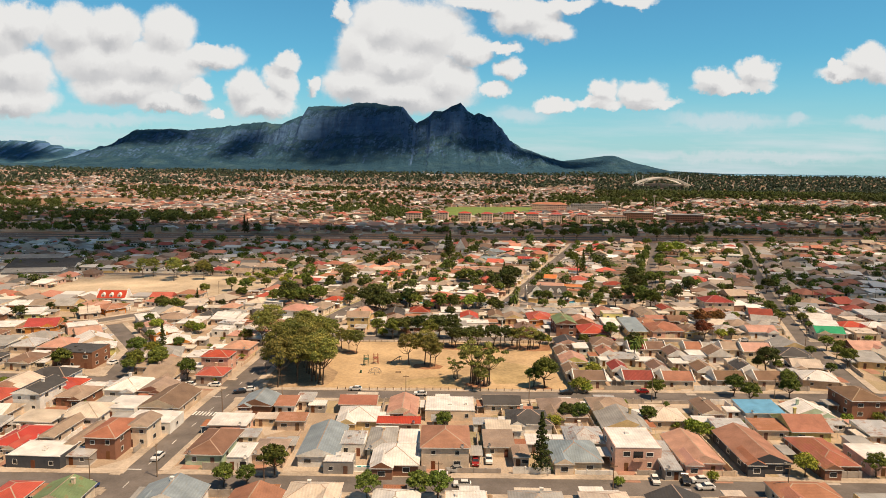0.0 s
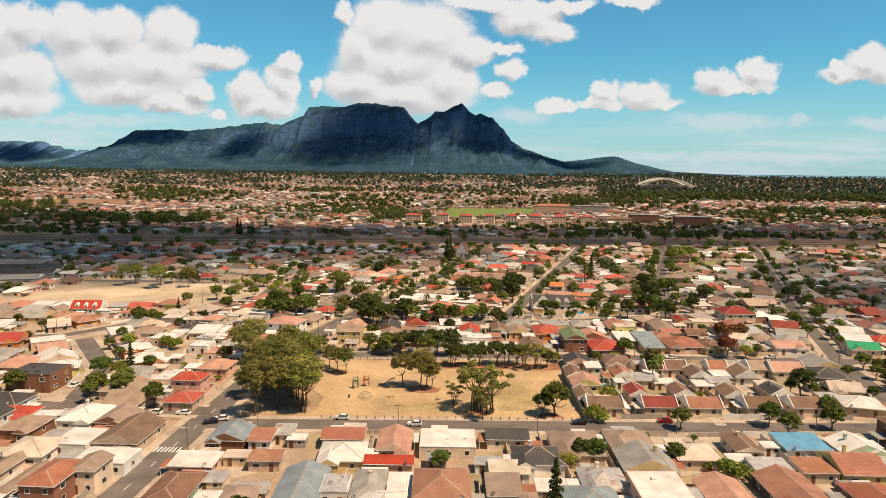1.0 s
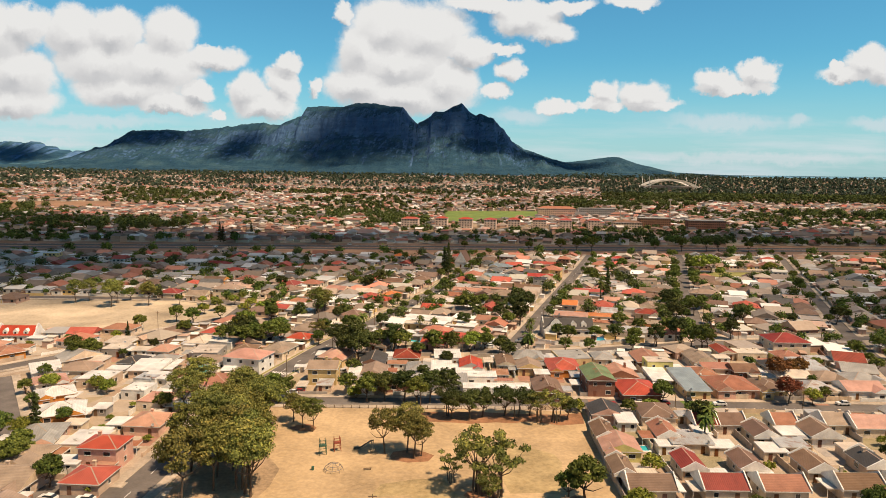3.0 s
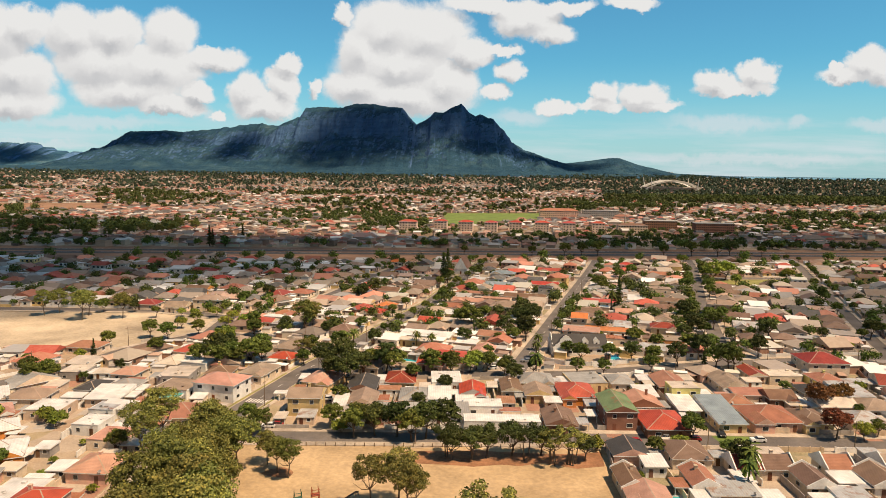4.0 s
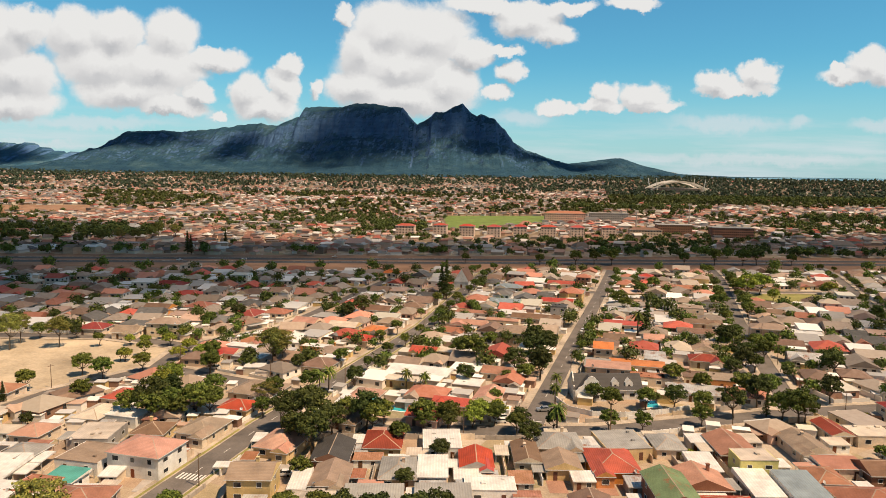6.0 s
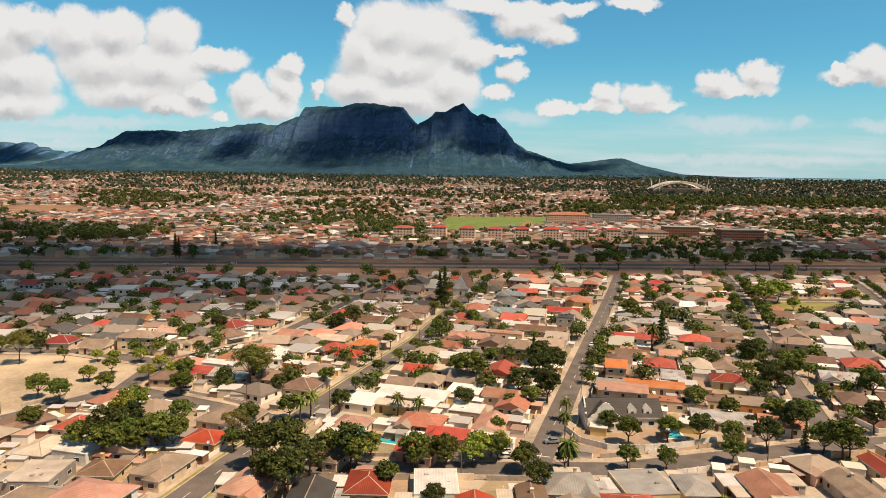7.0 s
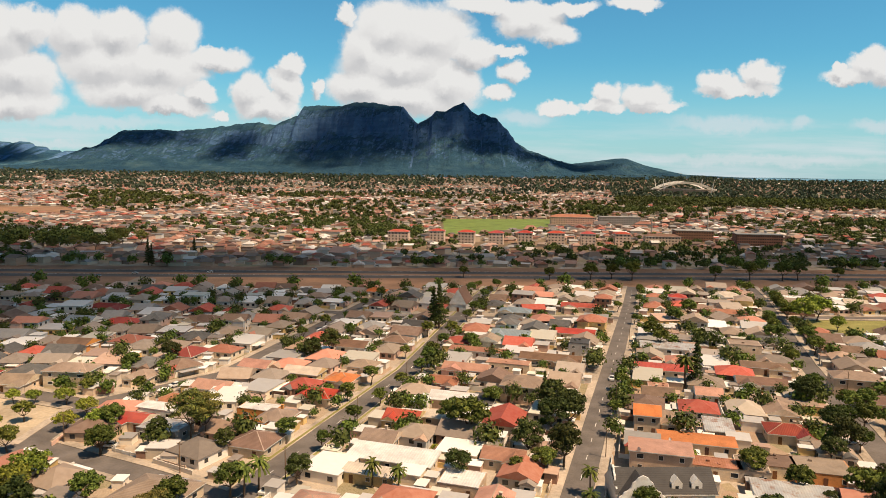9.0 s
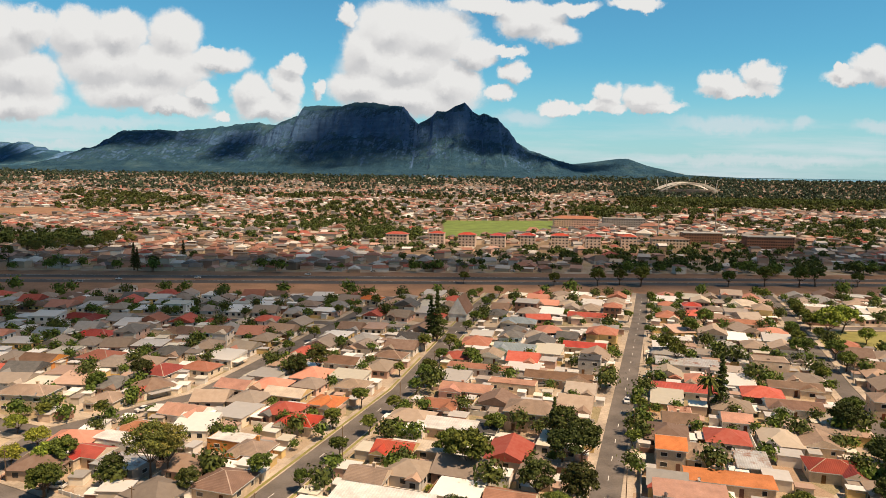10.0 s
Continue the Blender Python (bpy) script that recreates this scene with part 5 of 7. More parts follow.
house(-24.1, 161.2, 7.1, 5, 0, 1, "flat", "white", "grey")
house(-22.2, 173.7, 6.3, 9, 0, 1, "flat", "zinc", "white")
house(-14.8, 174.2, 6.7, 14, 0, 1, "hip", "grey", "cream", "y")
house(-7.9, 172.9, 4.6, 10, 0, 1, "mono", "white", "white")
house(1.5, 169.1, 11.6, 14, 0, 2, "hip", "terracotta", "cream")
house(15.3, 174.1, 7.2, 9, 0, 1, "mono", "taupe", "cream")
house(20.3, 167.3, 3.5, 7, 0, 1, "hip", "taupe", "beige", "y")
house(33.7, 167.7, 11.6, 13, 0, 1, "hip", "bluegrey", "cream")
house(-24.6, 203.2, 10.6, 8, 0, 1, "gable", "terracotta", "cream")
house(-10.9, 199.2, 8.2, 13, 0, 1, "gable", "salmon", "cream", "y")
house(-11.4, 186.6, 11.4, 4, 0, 1, "mono", "red", "beige")
house(2.9, 200.3, 14.5, 12, 0, 1, "flat", "white", "cream")
house(18.6, 204.6, 10.7, 8, 0, 1, "gable", "slate", "cream")
house(17.4, 183.4, 9.0, 6, 0, 1, "mono", "cream", "white")
house(35.9, 198.8, 12.3, 15, 0, 1, "hip", "taupe", "beige", "y")
house(50.5, 202.6, 11.0, 10, 0, 1, "hip", "taupe", "yellow")
pink_house = house(48.6, 169.1, 11.3, 13, 0, 2, "flat", "white", "pink")
house(55.5, 164.7, 3.5, 14, 0, 1, "mono", "zinc", "grey")
house(64.1, 169.9, 9.6, 17, 0, 1, "gable", "salmon", "pink", "y")
house(80, 171.9, 11.1, 20, 0, 1, "gable", "terracotta", "dark", "y")
house(96.7, 169.3, 9.4, 17, 0, 1, "hip", "faded", "brick", "y")
house(64.8, 194.3, 10.2, 10, 0, 1, "hip", "cream", "cream")
house(79.6, 200.6, 6.0, 11, 0, 1, "gable", "brown", "cream", "y")
house(95.3, 201.0, 11.1, 9, 0, 1, "mono", "blue", "white")
house(108.6, 199.2, 11.0, 9, 0, 1, "gable", "white", "mint", "y")
house(127.9, 206.6, 10.1, 13, 0, 2, "hip", "brown", "brick", "y")
house(80.5, 186.2, 8.4, 7, 0, 1, "mono", "zinc", "white")
house(91.5, 186.6, 8.4, 7, 0, 1, "mono", "rust", "cream")
house(120.5, 184.7, 8.4, 9, 0, 1, "mono", "zinc", "cream")
house(81.1, 147.5, 13.1, 8, 0, 1, "hip", "terracotta", "cream")
house(-57.2, 141.7, 12.8, 9, 0, 1, "gable", "bluegrey", "white", "y")
house(-80.7, 142.0, 9.3, 9, 0, 1, "gable", "green", "cream", "y")
house(-91.4, 142.4, 7.0, 9, 0, 1, "hip", "red", "white")
house(-27.1, 144.2, 11.0, 8, 0, 1, "hip", "cream", "white")
# the rows behind the park, north side of its south street
house(50.2, 229.9, 10.1, 8, 0, 1, "gable", "brown", "cream", pitch=0.55, parapet=True)
house(66.9, 230.7, 9.5, 8, 0, 1, "gable", "maroon", "cream", pitch=0.55, parapet=True)
house(80.3, 230.5, 9.6, 8, 0, 1, "gable", "terracotta", "cream", pitch=0.55, parapet=True)
house(98.3, 231.6, 9.6, 8, 0, 1, "gable", "brown", "cream", pitch=0.55, parapet=True)
house(111.9, 232.0, 8.9, 8, 0, 1, "gable", "brown", "cream", pitch=0.55, parapet=True)
house(46.1, 238.2, 4.8, 9, 0, 1, "gable", "brown", "beige", "y", pitch=0.55, parapet=True)
house(63.4, 241.6, 5.6, 9, 0, 1, "gable", "maroon", "beige", "y", pitch=0.55, parapet=True)
house(77.9, 242.1, 6.0, 9, 0, 1, "gable", "brown", "beige", "y", pitch=0.55, parapet=True)
house(93.9, 241.5, 6.5, 9, 0, 1, "gable", "brown", "beige", "y", pitch=0.55, parapet=True)
house(109.3, 243.8, 6.6, 9, 0, 1, "gable", "slate", "beige", "y", pitch=0.55, parapet=True)
house(47, 261.0, 5.3, 10, 0, 1, "gable", "brown", "beige", "y", pitch=0.55, parapet=True)
house(55.4, 270.3, 5.1, 6, 0, 1, "mono", "white", "white")
house(63.7, 261.7, 6.0, 10, 0, 1, "gable", "terracotta", "beige", "y", pitch=0.55, parapet=True)
house(68.7, 255.8, 10.3, 6, 0, 1, "mono", "zinc", "cream")
house(77.5, 270.3, 6.0, 8, 0, 1, "gable", "maroon", "cream", pitch=0.55, parapet=True)
house(84.5, 270.5, 7.8, 8, 0, 1, "gable", "brown", "cream", pitch=0.55, parapet=True)
house(90.3, 262.1, 6.5, 9, 0, 1, "gable", "brown", "cream", "y", pitch=0.55, parapet=True)
house(100.1, 271.1, 6.1, 8, 0, 1, "gable", "terracotta", "cream", pitch=0.55, parapet=True)
house(94.7, 254.2, 7.1, 5, 0, 1, "mono", "zinc", "cream")
house(106.8, 262.7, 8.2, 9, 0, 1, "gable", "brown", "white", "y", pitch=0.55, parapet=True)
house(115.7, 271.7, 7.8, 8, 0, 1, "gable", "taupe", "cream", pitch=0.55, parapet=True)
house(124.5, 269.7, 11.2, 9, 0, 1, "gable", "salmon", "cream", pitch=0.55, parapet=True)
# between the park's north street and the bend
house(-38.2, 310.1, 9.6, 9, 0, 2, "gable", "taupe", "yellow")
house(-28, 311.7, 3.5, 9, 0, 1, "mono", "white", "white")
house(-21.3, 314.4, 8.1, 11, 0, 1, "gable", "taupe", "beige", "y")
house(-5.8, 318.8, 8.4, 12, 0, 1, "hip", "grey", "beige", "y")
house(2.3, 319.2, 6.6, 10, 0, 1, "mono", "white", "white")
house(12.9, 324.5, 7.8, 10, 0, 1, "gable", "red", "grey", "y")
house(15.5, 310.7, 11.7, 7, 0, 1, "flat", "white", "white")
house(20.3, 297.8, 21.8, 6, 0, 1, "flat", "white", "white")
house(25.7, 329.0, 6.2, 12, 0, 1, "gable", "brown", "cream", "y")
house(33.9, 323.7, 8.4, 9, 0, 1, "gable", "taupe", "yellow", "y")
house(46.4, 324.9, 11.2, 14, 0, 1, "hip", "red", "orange", "y")
house(37, 299.9, 8.6, 12, 0, 1, "gable", "brown", "brick", "y")
house(54.7, 304.7, 8.7, 15, 0, 2, "gable", "green", "brick", "y")
house(63.8, 337.2, 7.4, 10, 0, 1, "hip", "grey", "cream")
house(66.4, 298.9, 12.0, 15, 0, 1, "hip", "red", "brick", "y")
house(77.6, 312.9, 6.4, 12, 0, 1, "mono", "white", "grey")
house(86.1, 306.3, 7.8, 20, 0, 1, "mono", "bluegrey", "yellow")
house(80.4, 322.4, 9.1, 7, 0, 2, "flat", "cream", "lemon")
house(80.5, 335.5, 9.9, 13, 0, 1, "gable", "terracotta", "brick", "y")
house(99.6, 304.8, 14.4, 14, 0, 1, "hip", "terracotta", "pink")
house(95.4, 318.0, 7.4, 9, 0, 1, "hip", "terracotta", "cream", "y")
house(111, 303.4, 8.9, 12, 0, 1, "hip", "brown", "yellow")
house(123.5, 346.1, 11.0, 8, 0, 1, "flat", "cream", "cream")
house(114.4, 348.7, 5.8, 11, 0, 1, "gable", "maroon", "cream", "y")
house(171.5, 301.2, 11.5, 8.0, -8, 1, "gable", "jade", "cream", pitch=0.6)
house(143.3, 356.9, 14.8, 13, 0, 2, "hip", "maroon", "cream")
house(100.8, 337.3, 8.6, 13, 0, 1, "gable", "taupe", "cream", "y")
house(103, 324.9, 10.3, 6, 0, 1, "mono", "terracotta", "cream")
house(111.1, 322.6, 8.4, 9, 0, 1, "gable", "brown", "brick")
house(68.8, 324.0, 6.1, 9, 0, 1, "mono", "white", "cream")
# west of the long street, up to the field
house(-68, 322.9, 14.2, 11, -14, 2, "hip", "salmon", "white")
house(-61.4, 343.7, 9.6, 12, -14, 1, "hip", "taupe", "cream")
house(-57, 361.3, 9.4, 8.5, -14, 1, "hip", "red", "yellow")
house(-55, 377.0, 15.4, 13, -16, 1, "hip", "taupe", "cream")
house(-95.1, 369.2, 9.8, 10, -14, 1, "hip", "red", "cream")
house(-95.9, 353.9, 8.0, 12, -10, 1, "hip", "cream", "cream")
house(-86.7, 352.5, 10.6, 7, -14, 1, "flat", "white", "white")
house(-82.8, 324.7, 12.1, 11, -12, 1, "flat", "taupe", "white")
house(-105.7, 339.4, 8.3, 9, -8, 1, "hip", "salmon", "cream")
house(-100.1, 325.4, 8.5, 9, -8, 1, "hip", "grey", "beige")
house(-110.1, 323.4, 7.4, 10, -6, 1, "hip", "slate", "beige")
house(-138.3, 373.6, 13.0, 9, -5, 1, "hip", "terracotta", "cream")
house(-127.3, 350.9, 10.0, 8, -5, 1, "mono", "cream", "yellow")
house(-95.9, 303.6, 7.5, 7, -6, 1, "flat", "zinc", "white")
house(-82.7, 296.5, 7.1, 9, -8, 1, "gable", "cream", "white", "y")
house(-94.3, 292.3, 7.7, 8, -6, 1, "flat", "white", "white")
house(-93.3, 304.8, 9.0, 6, -8, 1, "mono", "white", "white")
house(-86.4, 307.2, 8.6, 8, -10, 1, "flat", "rust", "pink")
house(-82.2, 312.2, 7.2, 6, -10, 1, "mono", "teal", "white")
house(-83.2, 282.4, 10.9, 9, -6, 1, "flat", "salmon", "cream")
house(-118.2, 459.1, 15.6, 9, -4, 2, "hip", "taupe", "cream")
house(-133.4, 454.0, 10.4, 10, -3, 1, "gable", "taupe", "cream")
house(-151.1, 459.5, 11.7, 10, -3, 1, "hip", "maroon", "cream")
house(-66.7, 451.3, 13.1, 9, -16, 1, "gable", "salmon", "white")
house(-74.3, 438.0, 10.8, 8, -16, 1, "hip", "terracotta", "cream")
house(-76, 430.1, 14.5, 6, -16, 1, "flat", "white", "white")
house(-78.9, 421.3, 7.6, 7, -16, 1, "gable", "red", "cream")
house(-68.7, 415.4, 12.6, 8, -16, 1, "flat", "zinc", "grey")
house(-90.8, 491.7, 10.7, 13, -16, 1, "hip", "maroon", "cream", "y")
house(-95.2, 462.1, 8.7, 9, -10, 1, "hip", "taupe", "cream")
house(-59.8, 476.4, 10.9, 9, -16, 1, "gable", "salmon", "cream")
house(-41, 406.8, 11.0, 11, -16, 1, "hip", "brown", "beige")
house(-39.8, 425.0, 9.2, 9, -16, 1, "hip", "taupe", "orange")
house(-46.9, 430.9, 12.0, 5, -16, 1, "flat", "white", "orange")
house(-31.7, 445.4, 11.0, 9, -16, 1, "hip", "red", "cream")
house(-26.8, 461.8, 9.5, 9, -16, 1, "hip", "orange", "cream")
house(-41.3, 469.4, 13.1, 8, -16, 1, "gable", "cream", "yellow")
house(-21.3, 478.6, 9.9, 9, -16, 1, "hip", "taupe", "cream")
house(-28.8, 506.7, 12.3, 9, -16, 1, "gable", "brown", "white")
house(-12, 515.9, 11.4, 9, -16, 1, "hip", "brown", "cream")
# between the long street and the middle street
house(-19.8, 373.1, 9.0, 9, -16, 1, "hip", "salmon", "cream")
house(-22.1, 354.4, 8.5, 11, -16, 1, "hip", "brown", "beige")
house(-25.5, 367.3, 4.2, 6, -16, 1, "mono", "white", "white")
house(-18.9, 365.5, 4.5, 6, -16, 1, "mono", "teal", "white")
house(-0.4, 356.5, 10.0, 8, -16, 1, "gable", "red", "pink")
house(7.5, 366.7, 11.2, 7, -16, 1, "gable", "red", "pink")
house(19.2, 373.9, 7.8, 12, -16, 1, "gable", "salmon", "cream", "y")
house(-4.2, 398.6, 21.9, 8, -16, 1, "mono", "white", "cream")
house(-8.7, 389.2, 12.9, 4, -16, 1, "mono", "cream", "yellow")
house(13, 385.7, 9.8, 8, -16, 1, "flat", "white", "beige")
house(24.1, 400.1, 10.5, 8, -16, 1, "gable", "terracotta", "cream")
house(-3.1, 427.0, 10.0, 8, -16, 1, "gable", "red", "yellow")
house(-8.3, 410.8, 9.0, 8, -16, 1, "gable", "taupe", "cream")
house(10, 443.5, 16.5, 7, -16, 1, "mono", "white", "beige")
house(20.9, 441.9, 6.5, 7, -16, 1, "mono", "slate", "grey")
house(7.2, 427.1, 10.6, 5, -16, 1, "mono", "cream", "cream")
house(31.8, 414.9, 7.8, 10, -16, 1, "gable", "taupe", "beige", "y")
house(35.9, 451.0, 16.5, 11, -16, 2, "hip", "taupe", "beige")
house(16.3, 476.9, 16.0, 8, -16, 1, "gable", "salmon", "pink")
house(8.5, 460.9, 9.9, 8, -16, 1, "gable", "terracotta", "pink")
house(49.2, 491.2, 22.9, 8, -16, 1, "gable", "brown", "beige")
house(66.8, 534.7, 16.7, 8, -16, 1, "gable", "red", "cream")
house(37.5, 529.5, 16.2, 10, -16, 1, "gable", "bluegrey", "mint")
house(26.9, 519.4, 9.1, 8, -16, 1, "gable", "taupe", "white", "y")
house(32.3, 483.8, 16.3, 6, -16, 1, "flat", "salmon", "cream")
house(21.8, 501.3, 22.9, 5, -16, 1, "mono", "terracotta", "white")
house(63.1, 506.3, 8.1, 8, -16, 2, "flat", "slate", "grey")
# east of the middle street
house(63, 399.1, 14.8, 7, -14, 2, "mono", "salmon", "beige")
house(76.7, 411.8, 19.5, 6, -14, 1, "mono", "orange", "cream")
house(67.4, 426.2, 7.0, 9, -14, 2, "gable", "orange", "beige")
house(101.5, 395.7, 13.1, 10, -14, 1, "flat", "taupe", "orange")
house(84.6, 395.9, 7.4, 9, -14, 1, "flat", "taupe", "cream")
house(92.6, 398.0, 7.4, 8, -14, 1, "flat", "brown", "cream")
house(75.7, 396.6, 13.0, 6, -14, 1, "flat", "rust", "cream")
house(87.8, 381.0, 17.0, 8, -14, 1, "mono", "zinc", "white")
house(105.6, 420.0, 12.1, 9, -14, 1, "hip", "maroon", "cream")
house(110.8, 435.9, 9.4, 9, -14, 1, "gable", "taupe", "cream", "y")
house(71.7, 429.5, 11.9, 9, -14, 1, "gable", "taupe", "cream")
house(78.4, 451.5, 9.6, 9, -14, 1, "gable", "brown", "cream")
house(95.3, 452.6, 8.0, 8, -14, 1, "gable", "salmon", "white")
house(88.9, 479.9, 21.2, 7, -14, 1, "mono", "red", "white")
house(118, 464.8, 15.8, 8, -14, 1, "gable", "brown", "white")
house(114.2, 445.3, 22.9, 5, -14, 1, "mono", "taupe", "white")
house(80.5, 458.1, 6.8, 6, -14, 1, "flat", "salmon", "pink")
house(101, 511.6, 22.2, 8, -14, 1, "mono", "zinc", "white")
house(109.1, 549.5, 13.7, 8, -14, 1, "flat", "white", "beige")
house(130.5, 508.0, 12.2, 9, -14, 2, "flat", "taupe", "cream")
house(128.4, 485.0, 16.7, 7, -14, 1, "gable", "brown", "cream")
house(86.7, 422.3, 7.3, 9, -14, 1, "mono", "zinc", "cream")
house(150.1, 463.6, 15.6, 9, -16, 2, "hip", "taupe", "beige")
house(166, 464.2, 16.5, 9, -16, 1, "flat", "white", "cream")
house(148.7, 446.0, 13.4, 8, -16, 1, "gable", "brown", "beige")
house(146.2, 424.2, 13.1, 9, -16, 1, "gable", "zinc", "grey")
house(171.3, 511.1, 15.7, 9, -16, 1, "gable", "brown", "cream")


# ---------------------------------------------------------------- buildings of their own kind
def curved_gable(bm, half, top, y0, y1, z0, axis="y"):
    """A gable wall with the scrolled outline of the old farmhouses."""
    prof = [(1.0, 0.0), (1.0, 0.42), (0.86, 0.47), (0.80, 0.55), (0.62, 0.60), (0.50, 0.68), (0.44, 0.80), (0.30, 0.86), (0.22, 0.94), (0.0, 1.0)]
    pts = [(u, v) for u, v in prof] + [(-u, v) for u, v in prof[-2::-1]]
    a, b = [[bm.verts.new((u * half, e, z0 + v * top) if axis == "y" else (e, u * half, z0 + v * top)) for u, v in pts] for e in (y0, y1)]
    bm.faces.new(a)
    bm.faces.new(b)
    for i in range(len(pts)):
        j = (i + 1) % len(pts)
        bm.faces.new((a[i], a[j], b[j], b[i]))
    bmesh.ops.recalc_face_normals(bm, faces=bm.faces)
    return bm


def dormer(parent, x, y, z, w, h, material):
    bm = bmesh.new()
    pts = [(-w / 2, 0), (w / 2, 0), (w / 2, h * 0.55), (0, h), (-w / 2, h * 0.55)]
    a, b = [[bm.verts.new((x + u, e, z + v)) for u, v in pts] for e in (y, y + 2.2)]
    bm.faces.new(a)
    bm.faces.new(b)
    for i in range(5):
        j = (i + 1) % 5
        bm.faces.new((a[i], a[j], b[j], b[i]))
    bmesh.ops.recalc_face_normals(bm, faces=bm.faces)
    dm = part("dormer", bm, material, parent, "white-edged attic dormer")
    f, p = window_meshes(0.9, 0.9)
    part("pane", p, None, dm, at=pose(x, y - 0.02, z + 0.15))


def dutch_gabled_house(x, y, rot):
    o = thing("house", "white house with a scrolled front gable and dark slate roof", "house", "suburban houses", pose(x, y, 0, 0, 0, rot))
    part("wall", boxes((-11, -4.5, -0.3, 11, 4.5, 3.3)), WALL["white"], o)
    part("roof", roof_shape("gable", 22, 9, 3.3, 4.2, 0.5, "x"), (ROOF["slate"], TRIM, WALL["white"]), o)
    wing = bmesh.new()
    part("gable", curved_gable(wing, 5.2, 8.6, -6.4, -6.0, -0.2), WALL["white"], o, "white scrolled gable").location.x = -6.0
    bm = roof_shape("gable", 9.4, 7, 3.6, 3.6, 0.1, "y")
    bmesh.ops.translate(bm, verts=bm.verts, vec=(0, -2.4, 0))
    part("roof", bm, (ROOF["slate"], TRIM, WALL["white"]), o).location.x = -6.0
    part("wall", boxes((-10.7, -6.05, -0.3, -1.3, -4.5, 3.6)), WALL["white"], o)
    bm = bmesh.new()
    part("gable", curved_gable(bm, 4.9, 8.4, -11.3, -10.9, -0.2, "x"), WALL["white"], o, "white scrolled gable")
    for dx in (2.5, 7.0):
        dormer(o, dx, -3.9, 3.9, 2.4, 2.9, WALL["white"])
    for wx, wy, wz in ((-6, -6.45, 4.2), (-8, -6.45, 0.9), (-4.2, -6.45, 0.9), (1, -4.5, 0.9), (4.5, -4.5, 0.9), (8, -4.5, 0.9)):
        f, p = window_meshes(1.8, 1.3)
        part("pane", p, None, part("window", f, None, o, at=pose(wx, wy, wz)))
    part("door", door_mesh(1.2, 2.2), None, o, at=pose(-1.0 + 0.4, -4.5, 0.05))
    TAKEN.append((x, y, 9.0))


def red_gabled_house(x, y, rot):
    o = thing("house", "white farm-style house with a red roof and scrolled end gables", "house", "suburban houses", pose(x, y, 0, 0, 0, rot))
    part("wall", boxes((-7, -4, -0.3, 7, 4, 2.9)), WALL["white"], o)
    part("roof", roof_shape("gable", 14, 8, 2.9, 3.4, 0.4, "x"), (ROOF["red"], TRIM, WALL["white"]), o)
    for sgn in (-1, 1):
        part("gable", curved_gable(bmesh.new(), 4.5, 7.6, sgn * 7.45, sgn * 7.8, -0.2, "x"), WALL["white"], o, "white scrolled gable")
    for dx in (-4.2, 0, 4.2):
        dormer(o, dx, -3.6, 3.4, 1.9, 2.3, WALL["white"])
    for wx in (-5, -2.4, 2.4, 5):
        f, p = window_meshes(1.2, 1.3)
        part("pane", p, None, part("window", f, None, o, at=pose(wx, -4, 0.9)))
    part("door", door_mesh(1.2, 2.2), None, o, at=pose(0, -4, 0.05))
    TAKEN.append((x, y, 7.5))


def church(x, y, rot):
    o = thing("church", "small church with a steep brown roof and white gable", "church", "", pose(x, y, 0, 0, 0, rot))
    part("wall", boxes((-4.5, -8, -0.3, 4.5, 8, 4.0)), WALL["white"], o)
    part("roof", roof_shape("gable", 9, 16, 4.0, 8.0, 0.3, "y"), (ROOF["brown"], TRIM, WALL["white"]), o)
    part("door", door_mesh(1.2, 2.2), None, o, at=pose(0, -8, 0.05))
    TAKEN.append((x, y, 8.0))


FLAT_WALL = surface("apartment_plaster", (0.70, 0.54, 0.44), 0.9)


def apartment_block(x, y, w, d, rot, storeys=3, rc="terracotta", wall=None, label="", per=3.2):
    """A plain block with a window in every bay of every storey."""
    h = storeys * 2.9 + 0.4
    o = thing("apartment_block", label or f"{storeys}-storey pinkish apartment block with a red tiled roof", "apartment block", "blocks beyond the freeway", pose(x, y, 0, 0, 0, rot))
    part("wall", boxes((-w / 2, -d / 2, -0.5, w / 2, d / 2, h)), wall or FLAT_WALL, o)
    if rc:
        part("roof", roof_shape("hip", w, d, h, d * 0.2, 0.5), (ROOF[rc], TRIM, TRIM), o)
    else:
        part("roof", boxes((-w / 2 - 0.3, -d / 2 - 0.3, h, w / 2 + 0.3, d / 2 + 0.3, h + 0.7)), ROOF["grey"], o)
    f, p = window_meshes(1.6, 1.5)
    n = int(w / per)
    for s in range(storeys):
        for i in range(n):
            part("window", p, None, o, at=pose(-w / 2 + w * (i + 0.5) / n, -d / 2 - 0.03, s * 2.9 + 1.0))
        part("window", p, None, o, at=pose(-w / 2 - 0.03, 0, s * 2.9 + 1.0, 0, 0, -90))
    BLOCKS.append((x, y, w / 2))


BLOCKS = []          # the large blocks beyond the freeway


